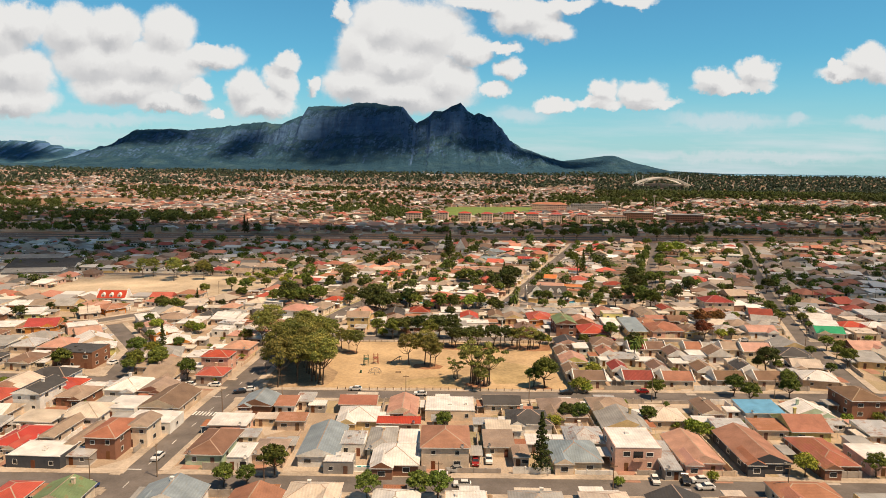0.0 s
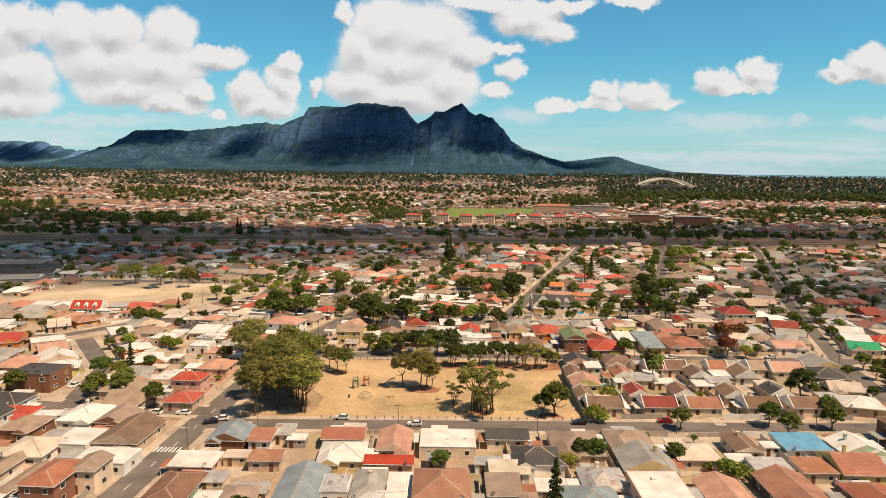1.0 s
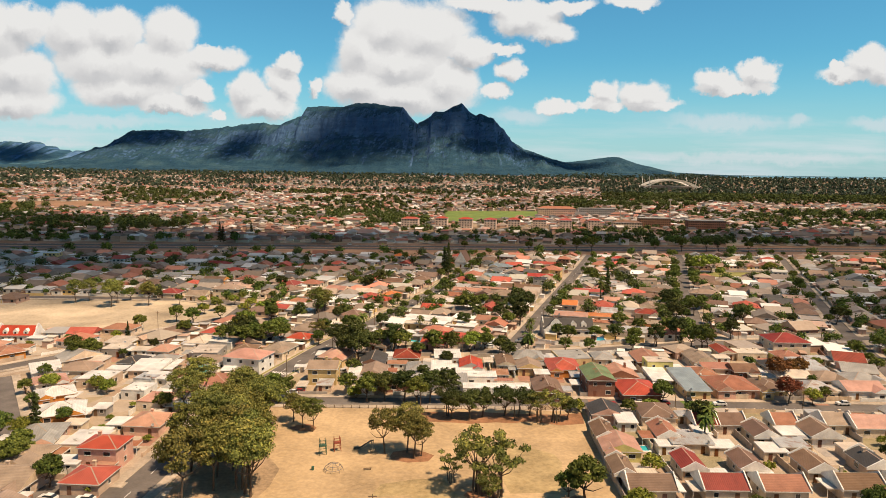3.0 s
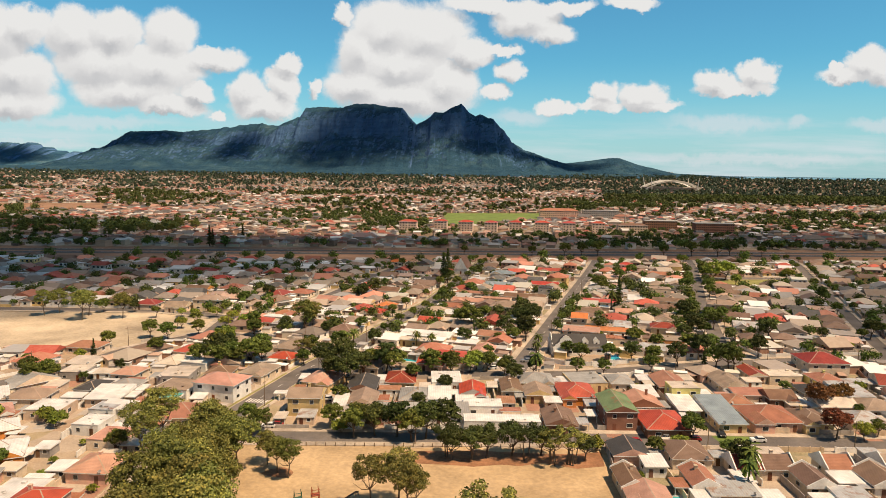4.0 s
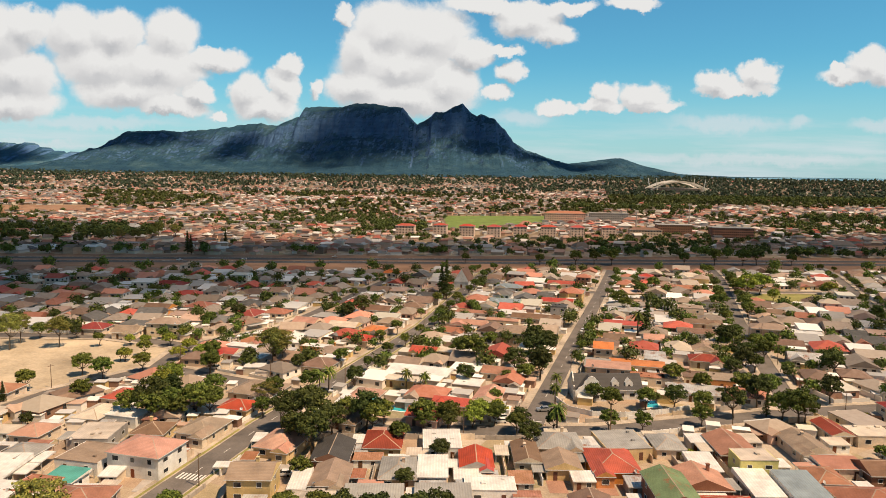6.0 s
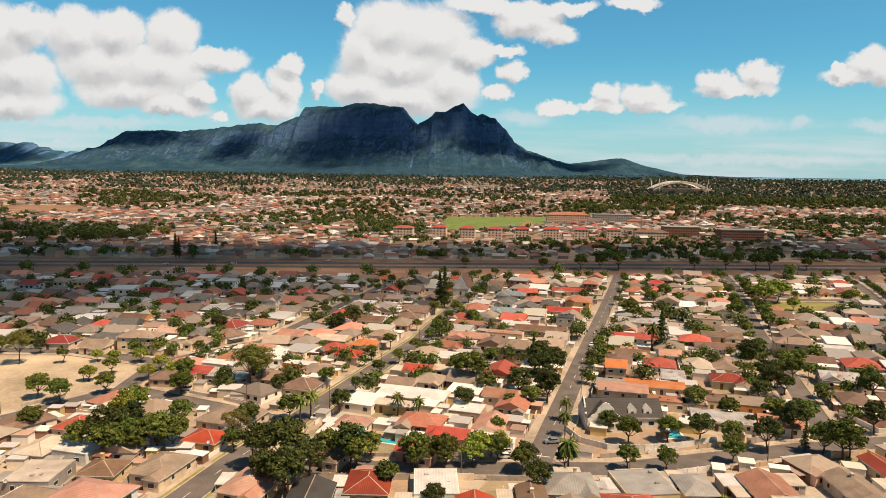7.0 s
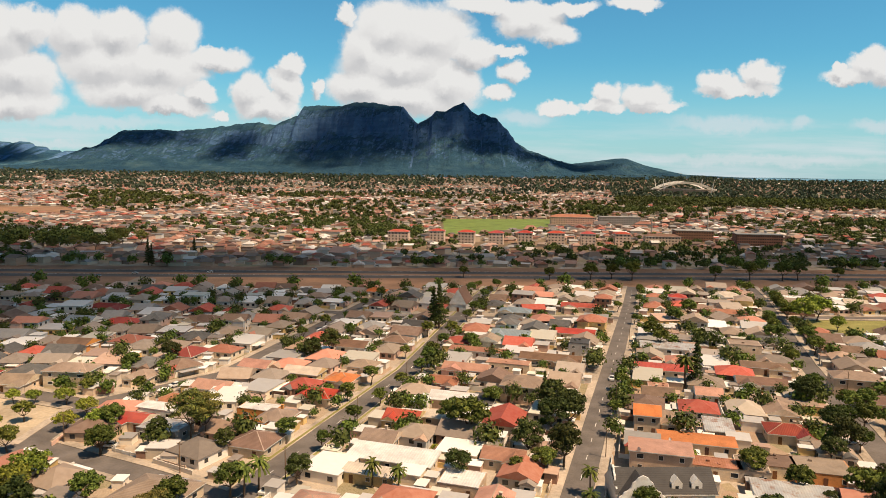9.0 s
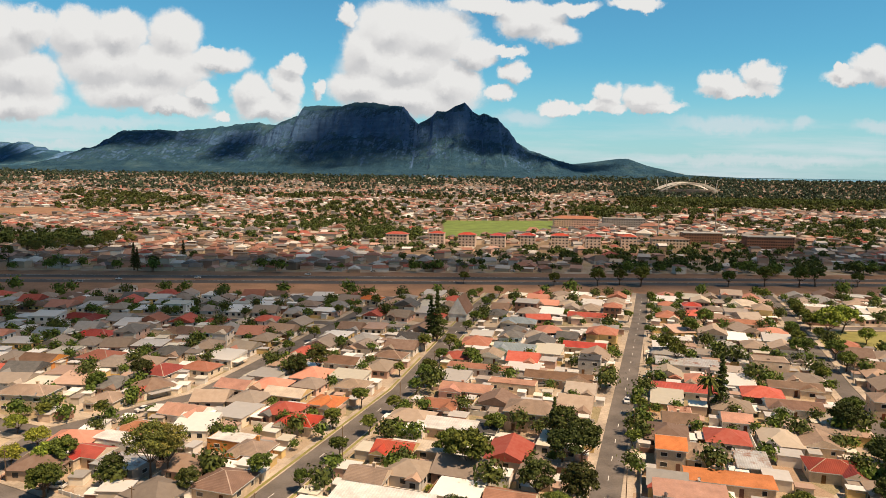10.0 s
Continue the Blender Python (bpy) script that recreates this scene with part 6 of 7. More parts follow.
def stadium(x, y, rot):
    o = thing("stadium", "distant stadium with white arched roofs on masts", "stadium", "", pose(x, y, float(rise(y)), 0, 0, rot))
    bm = bmesh.new()
    k = 48
    rings = [[bm.verts.new((a * math.cos(2 * math.pi * i / k), b * math.sin(2 * math.pi * i / k), z)) for i in range(k)] for a, b, z in ((92, 66, -2), (98, 72, 16), (90, 64, 16), (66, 42, 2))]
    for p, q in zip(rings, rings[1:]):
        for i in range(k):
            bm.faces.new((p[i], p[(i + 1) % k], q[(i + 1) % k], q[i]))
    part("stands", bm, CONCRETE, o)
    for sgn in (-1, 1):
        bm = bmesh.new()
        rows = []
        for i in range(25):
            u = -1 + 2 * i / 24
            z = 42 - 30 * u * u
            rows.append([bm.verts.new((u * 98, sgn * (74 - 30 * t), z - 7 * t + 3 * math.sin(t * 3.1))) for t in (0, 0.33, 0.66, 1.0)])
        for p, q in zip(rows, rows[1:]):
            for i in range(3):
                bm.faces.new((p[i], p[i + 1], q[i + 1], q[i]))
        bmesh.ops.solidify(bm, geom=bm.faces[:], thickness=4.0)
        bmesh.ops.recalc_face_normals(bm, faces=bm.faces)
        part("roof", bm, TRIM, o, "white arched sheet roof")
        for u in (-1, 1):
            part("mast", tube(bmesh.new(), (u * 78, sgn * 70, 0), (u * 84, sgn * 78, 50), 1.8, 1.2, 8), TRIM, o, "white steel mast")


def light_mast(x, y, h):
    o = thing("floodlight_mast", "tall grey floodlight mast", "mast", "floodlight masts", pose(x, y, float(rise(y))))
    part("pole", tube(bmesh.new(), (0, 0, -0.5), (0, 0, h), 0.9, 0.5, 8), CONCRETE, o)
    part("lamp_head", boxes((-2.5, -0.6, h - 1, 2.5, 0.6, h + 1.5)), CONCRETE, o)


dutch_gabled_house(58.2, 383.5, 2)
TAKEN += [(48, 366, 7), (58, 364, 7), (70, 366, 7), (80, 370, 5)]
boundary_wall([(41, 376.5), (43.5, 368), (50, 363.5), (60, 363), (72, 366), (82, 370)], 1.6, WALL["white"], "white boundary wall curving round the corner garden")
red_gabled_house(-174.5, 360.1, 2)
church(16.5, 597.0, -14)
for bx, by, bw in ((-41, 926, 26), (-2, 940, 20), (28, 930, 22), (58, 926, 20), (88, 932, 20), (120, 934, 22), (152, 930, 20), (188, 934, 20)):
    apartment_block(bx, by, bw - 5, 11, -8, 4, "red")
apartment_block(333, 950, 46, 16, -4, 4, None, WALL["brick"], "4-storey brown brick office block with a flat roof", 2.3)
apartment_block(278, 985, 40, 16, -4, 4, None, WALL["brick"], "4-storey brown brick office block with a flat roof", 2.6)
apartment_block(232, 945, 36, 12, -4, 3, "brown", WALL["beige"], "3-storey beige apartment block with a brown roof")
apartment_block(182, 1190, 60, 18, -4, 4, "terracotta", WALL["pink"], "4-storey pinkish brick block with a tiled roof")
apartment_block(250, 1200, 56, 16, -4, 4, None, WALL["grey"], "4-storey grey institutional block with a flat roof")
stadium(835, 2660, -6)
light_mast(94, 1880, 42)
light_mast(212, 1915, 42)
light_mast(240, 1010, 26)
light_mast(330, 1080, 32)

def warehouse(x, y, w, d, rot, rc, h=4.5):
    o = thing("warehouse", f"long low warehouse with a {NAMES.get(rc, rc)} sheet roof", "warehouse", "sheds beside the field", pose(x, y, 0, 0, 0, rot))
    part("wall", boxes((-w / 2, -d / 2, -0.3, w / 2, d / 2, h)), WALL["grey"], o)
    part("roof", roof_shape("gable", w, d, h, d * 0.12, 0.3, "x"), (ROOF[rc], TRIM, WALL["white"]), o)
    for i in range(3):
        part("door", door_mesh(3.0, 3.2), None, o, at=pose(-w / 3 + i * w / 3, -d / 2, 0.05))
    TAKEN.extend([(x + k * w / 4, y, 0.5 * d) for k in (-1, 0, 1)])


for row in ((-262, 436, 34, 14, 12, "grey"), (-268, 456, 42, 16, 12, "slate"), (-300, 440, 26, 14, 12, "zinc"), (-276, 478, 44, 18, 12, "slate"), (-325, 468, 30, 18, 12, "grey"), (-300, 500, 40, 16, 12, "grey")):
    warehouse(*row)
boundary_wall([(-246, 376), (-236, 410), (-225, 448)], 2.6, CONCRETE, "pale concrete wall along the sports field")


def balcony(house_, x, y, z, w):
    """A dark opening with a slab and a solid balustrade before it."""
    at = pose(x, y, z)
    part("balcony_opening", boxes((-w / 2, -0.03, 0, w / 2, 0.05, 2.1)), GLASS, house_, at=at)
    slab = part("balcony", boxes((-w / 2 - 0.2, -1.0, -0.15, w / 2 + 0.2, 0.0, 0)), WALL["pink"], house_, "plastered balcony", at)
    part("balustrade", boxes((-w / 2 - 0.2, -1.0, 0.004, w / 2 + 0.2, -0.88, 0.85)), WALL["pink"], slab)


balcony(pink_house, 0.0, -6.5, 2.95, 2.4)

for key, a, b in (("middle", 0.25, 1.7), ("east", 0.25, 1.6), ("long", 0.4, 1.2)):
    w, line = LINES[key]
    for sgn in (-1, 1):
        keep = lambda x, y, key=key: street_gap(x, y, key) > 1.5 and y > 300 and noise.noise((x * 0.05, y * 0.05, 3.0)) > -0.25
        tagged(new("grass_verge", mesh_of("grass_verge", ribbon(line, sgn * (w / 2 + a), sgn * (w / 2 + b), 0.16, keep), VERGE)), "strip of dry yellow-green grass beside the street", "grass", kind="structure")

bm = bmesh.new()
towers = random.Random(31)
for i in range(9):
    tx, th, tw = 1285 + i * 22 + towers.uniform(-6, 6), towers.uniform(24, 46), towers.uniform(7, 13)
    box(bm, tx, 4560, 40, tx + tw, 4575, 50 + th * 0.9)
tagged(new("distant_towers", mesh_of("distant_towers", bm, WALL["white"])), "cluster of grey city towers far off", "buildings", kind="stuff")
TAKEN += [(-52, 300, 7), (-50, 313, 5), (-49, 325, 4)]
# towards the freeway
house(-140, 542.0, 15.0, 10, -8, 1, "hip", "red", "cream")
house(-163.5, 574.1, 20.0, 10, -8, 1, "hip", "maroon", "beige")
house(-160.5, 545.0, 13.0, 9, -8, 1, "gable", "bluegrey", "white")
house(-104.3, 549.0, 17.0, 11, -12, 1, "hip", "brown", "beige")
house(-121.4, 508.9, 14.0, 11, -12, 1, "hip", "faded", "cream")
house(-140.4, 503.0, 13.0, 10, -8, 1, "gable", "brown", "orange")
house(-64.2, 614.4, 12.0, 9, -14, 1, "hip", "taupe", "pink")
house(-33.1, 632.5, 13.0, 9, -14, 1, "hip", "orange", "cream")
house(-4.5, 546.0, 13.0, 9, -14, 1, "gable", "slate", "white")
house(44.1, 580.2, 16.0, 9, -14, 1, "hip", "bluegrey", "cream")
house(80.2, 595.3, 19.0, 8, -14, 1, "gable", "red", "cream")
house(138.4, 613.4, 9.0, 8, -14, 2, "hip", "red", "white")
house(173.5, 633.5, 17.0, 12, -14, 1, "hip", "cream", "white")
house(154.5, 584.2, 20.0, 8, -14, 1, "hip", "terracotta", "cream")
house(213.6, 629.5, 16.0, 9, -14, 1, "flat", "white", "white")

settle()
clutter()
middle_houses()
far_town()


# ---------------------------------------------------------------- garden walls and drives
PLASTER_WALLS = [WALL["white"], WALL["cream"], WALL["beige"], CONCRETE, CONCRETE]


def street_walls():
    rng = random.Random(21)
    for key, (w, line) in LINES.items():
        d = np.gradient(line, axis=0)
        d /= np.linalg.norm(d, axis=1)[:, None]
        for s in (-1, 1):
            off = s * (w / 2 + 2.9)
            pts = [(line[i, 0] + d[i, 1] * off, line[i, 1] - d[i, 0] * off) for i in range(len(line))]
            for i in range(1, len(pts) - 5, 5):
                piece = pts[i:i + 5]
                x, y = piece[2]
                if not in_view(x, y, 10) or y > NEAR + 60 or rng.random() < 0.10:
                    continue
                if min(street_gap(*p, key) for p in piece) < 3.0 or any(inside(*p, PARK) or inside(*p, FIELD) for p in piece):
                    continue
                boundary_wall([piece[0], piece[-1]] if rng.random() < 0.5 else [piece[0], piece[-2]], rng.uniform(1.0, 1.8), rng.choice(PLASTER_WALLS))


def yard_walls():
    rng = random.Random(22)
    for x, y, r in list(TAKEN):
        if y > NEAR or r < 3.6 or rng.random() < 0.2:
            continue
        turn = radians(-16 if x > -110 and y > 345 else 0)
        c, s = math.cos(turn), math.sin(turn)
        u = -r - 1.2
        a, b = (x + c * u + s * (r + 3), y + s * u - c * (r + 3)), (x + c * u - s * (r + 4), y + s * u + c * (r + 4))
        mid = ((a[0] + b[0]) / 2, (a[1] + b[1]) / 2)
        if min(street_gap(*a), street_gap(*b), street_gap(*mid)) > 2.9 and not inside(*a, PARK) and not inside(*b, PARK):
            boundary_wall([a, b], rng.uniform(1.5, 2.0), rng.choice(PLASTER_WALLS))


DRIVE = mesh_of("driveway", boxes((-1.6, -3.0, -0.05, 1.6, 3.0, 0.05)), CONCRETE)
BRICKPAVE = surface("brick_paving", (0.36, 0.20, 0.14), 0.95, fine=(3.0, 0.3), bump=0.3)
DRIVE_BRICK = mesh_of("driveway", boxes((-2.2, -3.4, -0.05, 2.2, 3.4, 0.05)), BRICKPAVE)


def carport(x, y, w, d, rot, rc):
    o = thing("carport", f"open carport with a {NAMES.get(rc, rc)} sheet roof on thin posts", "carport", "carports", pose(x, y, 0, 0, 0, rot))
    part("roof", roof_shape("mono", w, d, 2.3, d * 0.03, 0.1), (ROOF[rc], TRIM, TRIM), o)
    for px in (-w / 2 + 0.15, w / 2 - 0.15):
        part("post", boxes((px - 0.06, -d / 2 + 0.1, -0.1, px + 0.06, -d / 2 + 0.22, 2.3)), TRIM, o)


def yards():
    rng = random.Random(77)
    for x, y, r in list(TAKEN):
        if y > NEAR or r < 4.0 or not in_view(x, y, 0):
            continue
        turn = -16 if x > -110 and y > 345 else 0
        c, s = math.cos(radians(turn)), math.sin(radians(turn))
        def at(u, v):
            return x + c * u - s * v, y + s * u + c * v
        dx, dy = at(rng.choice((-1, 1)) * r * 0.5, -r - 3.2)
        if rng.random() < 0.6 and street_gap(dx, dy) > 0.5:
            d = new("driveway", rng.choice((DRIVE, DRIVE_BRICK)))
            d.matrix_basis = pose(dx, dy, 0.0, 0, 0, turn)
            tagged(d, "paved driveway in a front yard", "driveway", kind="structure")
        cx, cy = at(rng.choice((-1, 1)) * (r + 1.4), rng.uniform(-0.5, 0.6) * r)
        if rng.random() < 0.75 and buildable(cx, cy, 2.0) and free(cx, cy, 1.2, 0.8):
            carport(cx, cy, rng.uniform(2.8, 3.6), rng.uniform(4.5, 6.0), turn, rng.choice(("white", "zinc", "cream", "white", "rust", "grey")))
            TAKEN.append((cx, cy, 2.2))
        bx, by = at(rng.uniform(-0.5, 0.5) * r, r + 2.6)
        if rng.random() < 0.8 and buildable(bx, by, 2.0) and free(bx, by, 1.2, 0.8):
            carport(bx, by, rng.uniform(3.5, 6.5), rng.uniform(2.4, 3.6), turn, rng.choice(("white", "zinc", "cream", "white", "rust", "salmon")))
            TAKEN.append((bx, by, 2.2))


yards()
street_walls()
yard_walls()
boundary_wall([(43.6, 222), (44.0, 245), (44.6, 262), (47.2, 284)], 2.2, CONCRETE, "tall grey concrete wall along the park")

# ---------------------------------------------------------------- trees
def grove():
    """The gum grove at the park's western edge."""
    rng = random.Random(6)
    for i in range(36):
        s = i / 35
        west = -60 + 3 * s
        plant("gum", west + (26 - 19 * s) * rng.random() ** 1.1, 224 + 54 * s + rng.uniform(-3, 3), rng.uniform(0.92, 1.2) * (1 - 0.2 * s))
    plant("gum", -71.5, 283, 1.0)
    plant("gum", -72.5, 274, 0.95)


grove()
plant("gum", -11.9, 250.4, 0.78)
plant("gum", -6.2, 251.4, 0.84)
plant("gum", -4.2, 247.6, 0.81)
plant("gum", -2.4, 249.2, 0.6)
plant("open", 5, 234.5, 0.55)
plant("open", 12.3, 229.0, 1.15)
plant("open", 14.6, 227.9, 1.1)
plant("gum", 13.2, 221.3, 0.55)
plant("round", 31.4, 226.6, 0.75)
plant("round", 35.1, 225.8, 1.15)
plant("gum", -40.3, 271.8, 0.55)
plant("gum", -36.6, 267.1, 0.6)
plant("gum", -33.4, 264.4, 0.62)
plant("pine", 3.6, 278.6, 0.7)
plant("dark", 5.9, 276.2, 0.8)
plant("dark", 11.1, 276.4, 0.85)
plant("dark", 14.7, 277.5, 0.85)
plant("dark", 21.4, 278.8, 0.9)
plant("pine", 24.8, 276.9, 0.7)
plant("dark", 29.1, 279.6, 0.75)
plant("open", 31.5, 274.5, 0.7)
plant("open", 36, 274.7, 0.75)
plant("dark", 39.8, 276.4, 0.7)
plant("round", -21.2, 290.0, 0.9)
plant("dark", -15.5, 291.3, 0.9)
plant("dark", -9.4, 290.5, 1.0)
plant("round", -4.9, 287.1, 1.0)
plant("dark", -1.2, 289.6, 1.05)
plant("dark", 4.6, 290.9, 1.0)
plant("round", -52.9, 298.4, 0.7)
plant("bush", -25.5, 293.3, 1.0)
plant("round", -28.4, 296.7, 0.8)
plant("round", -20.7, 295.7, 0.85)
plant("dark", -16, 297.1, 0.7)
plant("round", -47.2, 291.1, 0.8)
plant("round", -48.5, 287.0, 0.6)
plant("dark", -34.5, 336.0, 1.0)
plant("dark", -28.9, 332.8, 1.15)
plant("dark", -26.1, 342.6, 1.0)
plant("round", -23.2, 354.0, 0.9)
plant("round", -15.1, 347.9, 1.0)
plant("street", -6.9, 336.9, 1.1)
plant("round", -0.4, 348.4, 0.75)
plant("dark", 6.4, 348.6, 0.6)
plant("lime", 12.9, 352.1, 0.9)
plant("round", 19.5, 354.4, 0.8)
plant("round", 25.3, 347.2, 0.75)
plant("palm", 36.6, 347.6, 0.9)
plant("palm", -1.6, 383.1, 0.7)
plant("palm", -8.1, 386.3, 0.7)
plant("round", -49.4, 372.4, 0.9)
plant("round", -49.2, 358.8, 0.7)
plant("dark", -17.4, 349.1, 1.1)
plant("round", -12.7, 354.3, 0.8)
plant("dark", -32.5, 347.5, 1.3)
plant("dark", -39.4, 348.8, 1.1)
plant("round", -1.1, 350.6, 1.0)
plant("round", 6, 351.7, 0.9)
plant("lime", 15.4, 355.4, 1.0)
plant("lime", 20.5, 359.2, 0.8)
plant("round", 20.7, 371.9, 0.6)
plant("dark", 26.3, 349.6, 0.7)
plant("dark", 36.3, 349.9, 0.65)
plant("palm", 40.1, 372.6, 0.7)
plant("palm", 42.5, 384.1, 0.7)
plant("palm", -36.5, 380.8, 0.8)
plant("palm", -33.8, 383.1, 0.85)
plant("round", -39.6, 380.7, 0.9)
plant("open", -50.7, 364.9, 0.7)
plant("round", 56.6, 367.3, 0.85)
plant("round", 68.1, 369.5, 0.8)
plant("dark", 76.4, 368.4, 0.85)
plant("round", 83.9, 365.4, 0.85)
plant("dark", 93.1, 363.8, 0.9)
plant("dark", 104.3, 373.0, 1.0)
plant("round", 80.3, 355.9, 0.75)
plant("round", 51.9, 350.5, 0.75)
plant("round", 61.6, 350.3, 0.7)
plant("conifer", 103.5, 364.8, 0.55)
plant("round", 110.4, 358.8, 1.2)
plant("round", 106.7, 361.7, 1.0)
plant("conifer", 95.4, 464.7, 1.25)
plant("palm", 91.5, 464.4, 1.2)
plant("conifer", 39.1, 436.7, 0.9)
plant("conifer", 5.2, 549.5, 1.5)
plant("conifer", 2.5, 551.8, 1.3)
plant("round", 15.5, 416.2, 1.35)
plant("round", 11, 421.7, 1.1)
plant("round", 23.7, 441.3, 0.8)
plant("dark", 41.2, 434.2, 1.15)
plant("dark", 44.5, 423.3, 1.2)
plant("dark", 39.3, 420.1, 1.1)
plant("dark", 30, 403.7, 1.0)
plant("dark", 38.9, 399.2, 1.1)
plant("round", 33.2, 394.4, 0.8)
plant("round", 26.4, 392.8, 0.6)
plant("gum", -59.4, 409.4, 1.0)
plant("gum", -56.5, 411.7, 0.9)
plant("round", -104.3, 402.2, 0.8)
plant("round", -123.6, 396.9, 0.9)
plant("round", -114.1, 392.6, 0.9)
plant("lime", -86.1, 383.0, 1.2)
plant("lime", -87, 376.9, 1.1)
plant("dark", -80.1, 367.9, 0.9)
plant("dark", -80, 355.5, 1.2)
plant("round", -74.8, 354.5, 1.1)
plant("round", -68.5, 356.9, 1.2)
plant("round", -64.4, 357.1, 1.1)
plant("round", -69.2, 374.8, 0.9)
plant("dark", -79.8, 402.3, 0.7)
plant("lime", -87.9, 416.9, 0.9)
plant("lime", -97.7, 428.4, 0.8)
plant("round", -84.2, 417.1, 0.9)
plant("street", -117.4, 415.5, 0.8)
plant("street", -118.8, 415.4, 0.7)
plant("lime", -126, 439.0, 0.6)
plant("lime", -119.7, 439.3, 0.6)
plant("lime", -109.3, 438.5, 0.75)
plant("street", -137.8, 436.3, 0.9)
plant("lime", -116.9, 415.5, 0.7)
plant("lime", -97.5, 417.6, 0.75)
plant("street", -77.9, 439.4, 0.7)
plant("street", -91.1, 449.7, 0.9)
plant("round", -107.8, 448.7, 0.6)
plant("round", 19, 512.0, 0.8)
plant("dark", -37.1, 497.4, 1.1)
plant("dark", -42.5, 491.9, 0.9)
plant("street", 2.2, 484.8, 1.2)
plant("dark", -94.4, 483.7, 0.9)
plant("round", -104.9, 473.7, 0.8)
plant("round", 120.7, 565.0, 1.0)
plant("round", 98.8, 529.2, 1.1)
plant("street", 99.6, 517.3, 1.3)
plant("dark", 123.8, 446.5, 1.0)
plant("round", 132.2, 458.1, 0.9)
plant("dark", 118.8, 421.1, 0.9)
plant("dark", 116.1, 410.1, 1.0)
plant("round", 131.5, 427.5, 0.95)
plant("round", 134.1, 440.2, 0.9)
plant("round", 153.1, 532.8, 0.9)
plant("lime", 185.9, 569.8, 1.8)
plant("lime", 197.8, 578.5, 1.8)
plant("lime", 195.7, 555.7, 1.0)
plant("lime", 186.9, 585.8, 1.0)
plant("lime", 242.7, 581.9, 1.1)
plant("round", 133.7, 581.8, 1.1)
plant("round", -134.3, 330.2, 0.9)
plant("round", -139.9, 336.9, 0.9)
plant("round", -133.2, 337.2, 0.8)
plant("bush", -174.5, 340.5, 1.3)
plant("street", -132.2, 305.7, 0.9)
plant("conifer", -106.4, 257.2, 0.85)
plant("round", -114.9, 254.4, 0.9)
plant("lime", -109.3, 255.9, 0.85)
plant("round", -102, 243.9, 0.85)
plant("street", -108.2, 237.5, 1.2)
plant("round", -86.6, 228.9, 0.85)
plant("bush", -75.8, 226.8, 0.8)
plant("bush", -110.6, 297.9, 1.2)
plant("bush", -106.1, 295.0, 1.2)
plant("lime", -124.6, 295.5, 0.8)
plant("round", -133, 379.6, 0.8)
plant("conifer", -133.3, 368.4, 0.45)
plant("round", -109.4, 369.7, 0.8)
plant("round", -87, 355.2, 1.0)
plant("round", -78.4, 350.8, 1.1)
plant("round", -72.9, 353.1, 0.9)
plant("round", -79.8, 401.3, 0.9)
plant("bush", 72.1, 403.7, 1.0)
plant("russet", 113.6, 293.0, 0.9)
plant("russet", 120.8, 314.8, 0.95)
plant("russet", 129.1, 318.8, 0.85)
plant("lime", 121, 292.1, 0.7)
plant("palm", 78.1, 267.0, 0.8)
plant("dark", 77.6, 270.2, 0.8)
plant("bush", 54.7, 241.6, 1.2)
plant("bush", 45.9, 222.5, 1.3)
plant("dark", 147.9, 408.3, 1.0)
plant("dark", 129.8, 377.1, 0.9)
plant("round", 113.2, 360.6, 0.9)
plant("round", 72.3, 290.2, 0.9)
plant("bush", 44.3, 283.5, 1.0)
plant("round", 69.4, 216.5, 0.7)
plant("round", 95.9, 219.8, 0.8)
plant("palm", 100.5, 225.4, 0.5)
plant("dark", 118.6, 245.5, 1.0)
plant("dark", 195.6, 411.0, 0.9)
plant("bush", 66.8, 284.3, 1.1)
plant("round", 84.1, 394.3, 0.9)
plant("round", 91.6, 386.3, 0.8)
plant("round", 103.5, 381.2, 1.0)
plant("round", 110.8, 379.4, 1.0)
plant("round", -134.4, 238.1, 0.9)
plant("round", -49.2, 151.3, 0.62)
plant("round", -43.8, 151.4, 0.6)
plant("round", -39, 157.8, 0.85)
plant("round", -15.7, 146.0, 0.7)
plant("round", -4.5, 146.3, 0.75)
plant("round", -0.1, 146.4, 0.75)
plant("conifer", 24.7, 161.0, 1.0)
plant("dark", 36.3, 193.4, 0.6)
plant("lime", 32.3, 189.0, 0.6)
plant("palm", 74.2, 259.6, 0.8)
plant("round", 97.7, 211.7, 0.8)
plant("round", 112.9, 217.3, 0.8)
plant("round", 59.8, 192.6, 0.65)
plant("bush", 72, 184.0, 1.2)
plant("bush", 70.5, 186.3, 1.2)
plant("lime", 88.5, 160.6, 0.75)
plant("round", 105.9, 161.1, 0.65)
plant("bush", 41.9, 154.5, 0.6)
plant("bush", 65.2, 158.1, 0.6)
plant("bush", 66.4, 190.3, 0.8)
plant("bush", 47.7, 221.0, 0.9)
plant("bush", 99.1, 188.2, 0.9)
plant("bush", -11.8, 159.9, 0.6)
plant("lime", -109.5, 240.6, 0.8)
plant("round", -100.1, 237.7, 0.9)
plant("street", -107.5, 231.0, 1.0)


plant("gum", -193.6, 438.5, 0.85)
plant("gum", -189.4, 444.3, 0.80)
plant("gum", -170.1, 429.1, 0.95)
plant("gum", -172.3, 439.5, 0.80)
plant("gum", -152.9, 434.1, 0.85)
plant("round", -169, 447.6, 0.80)
plant("round", -113.3, 423.8, 0.70)
plant("dark", -153.6, 448.3, 0.60)


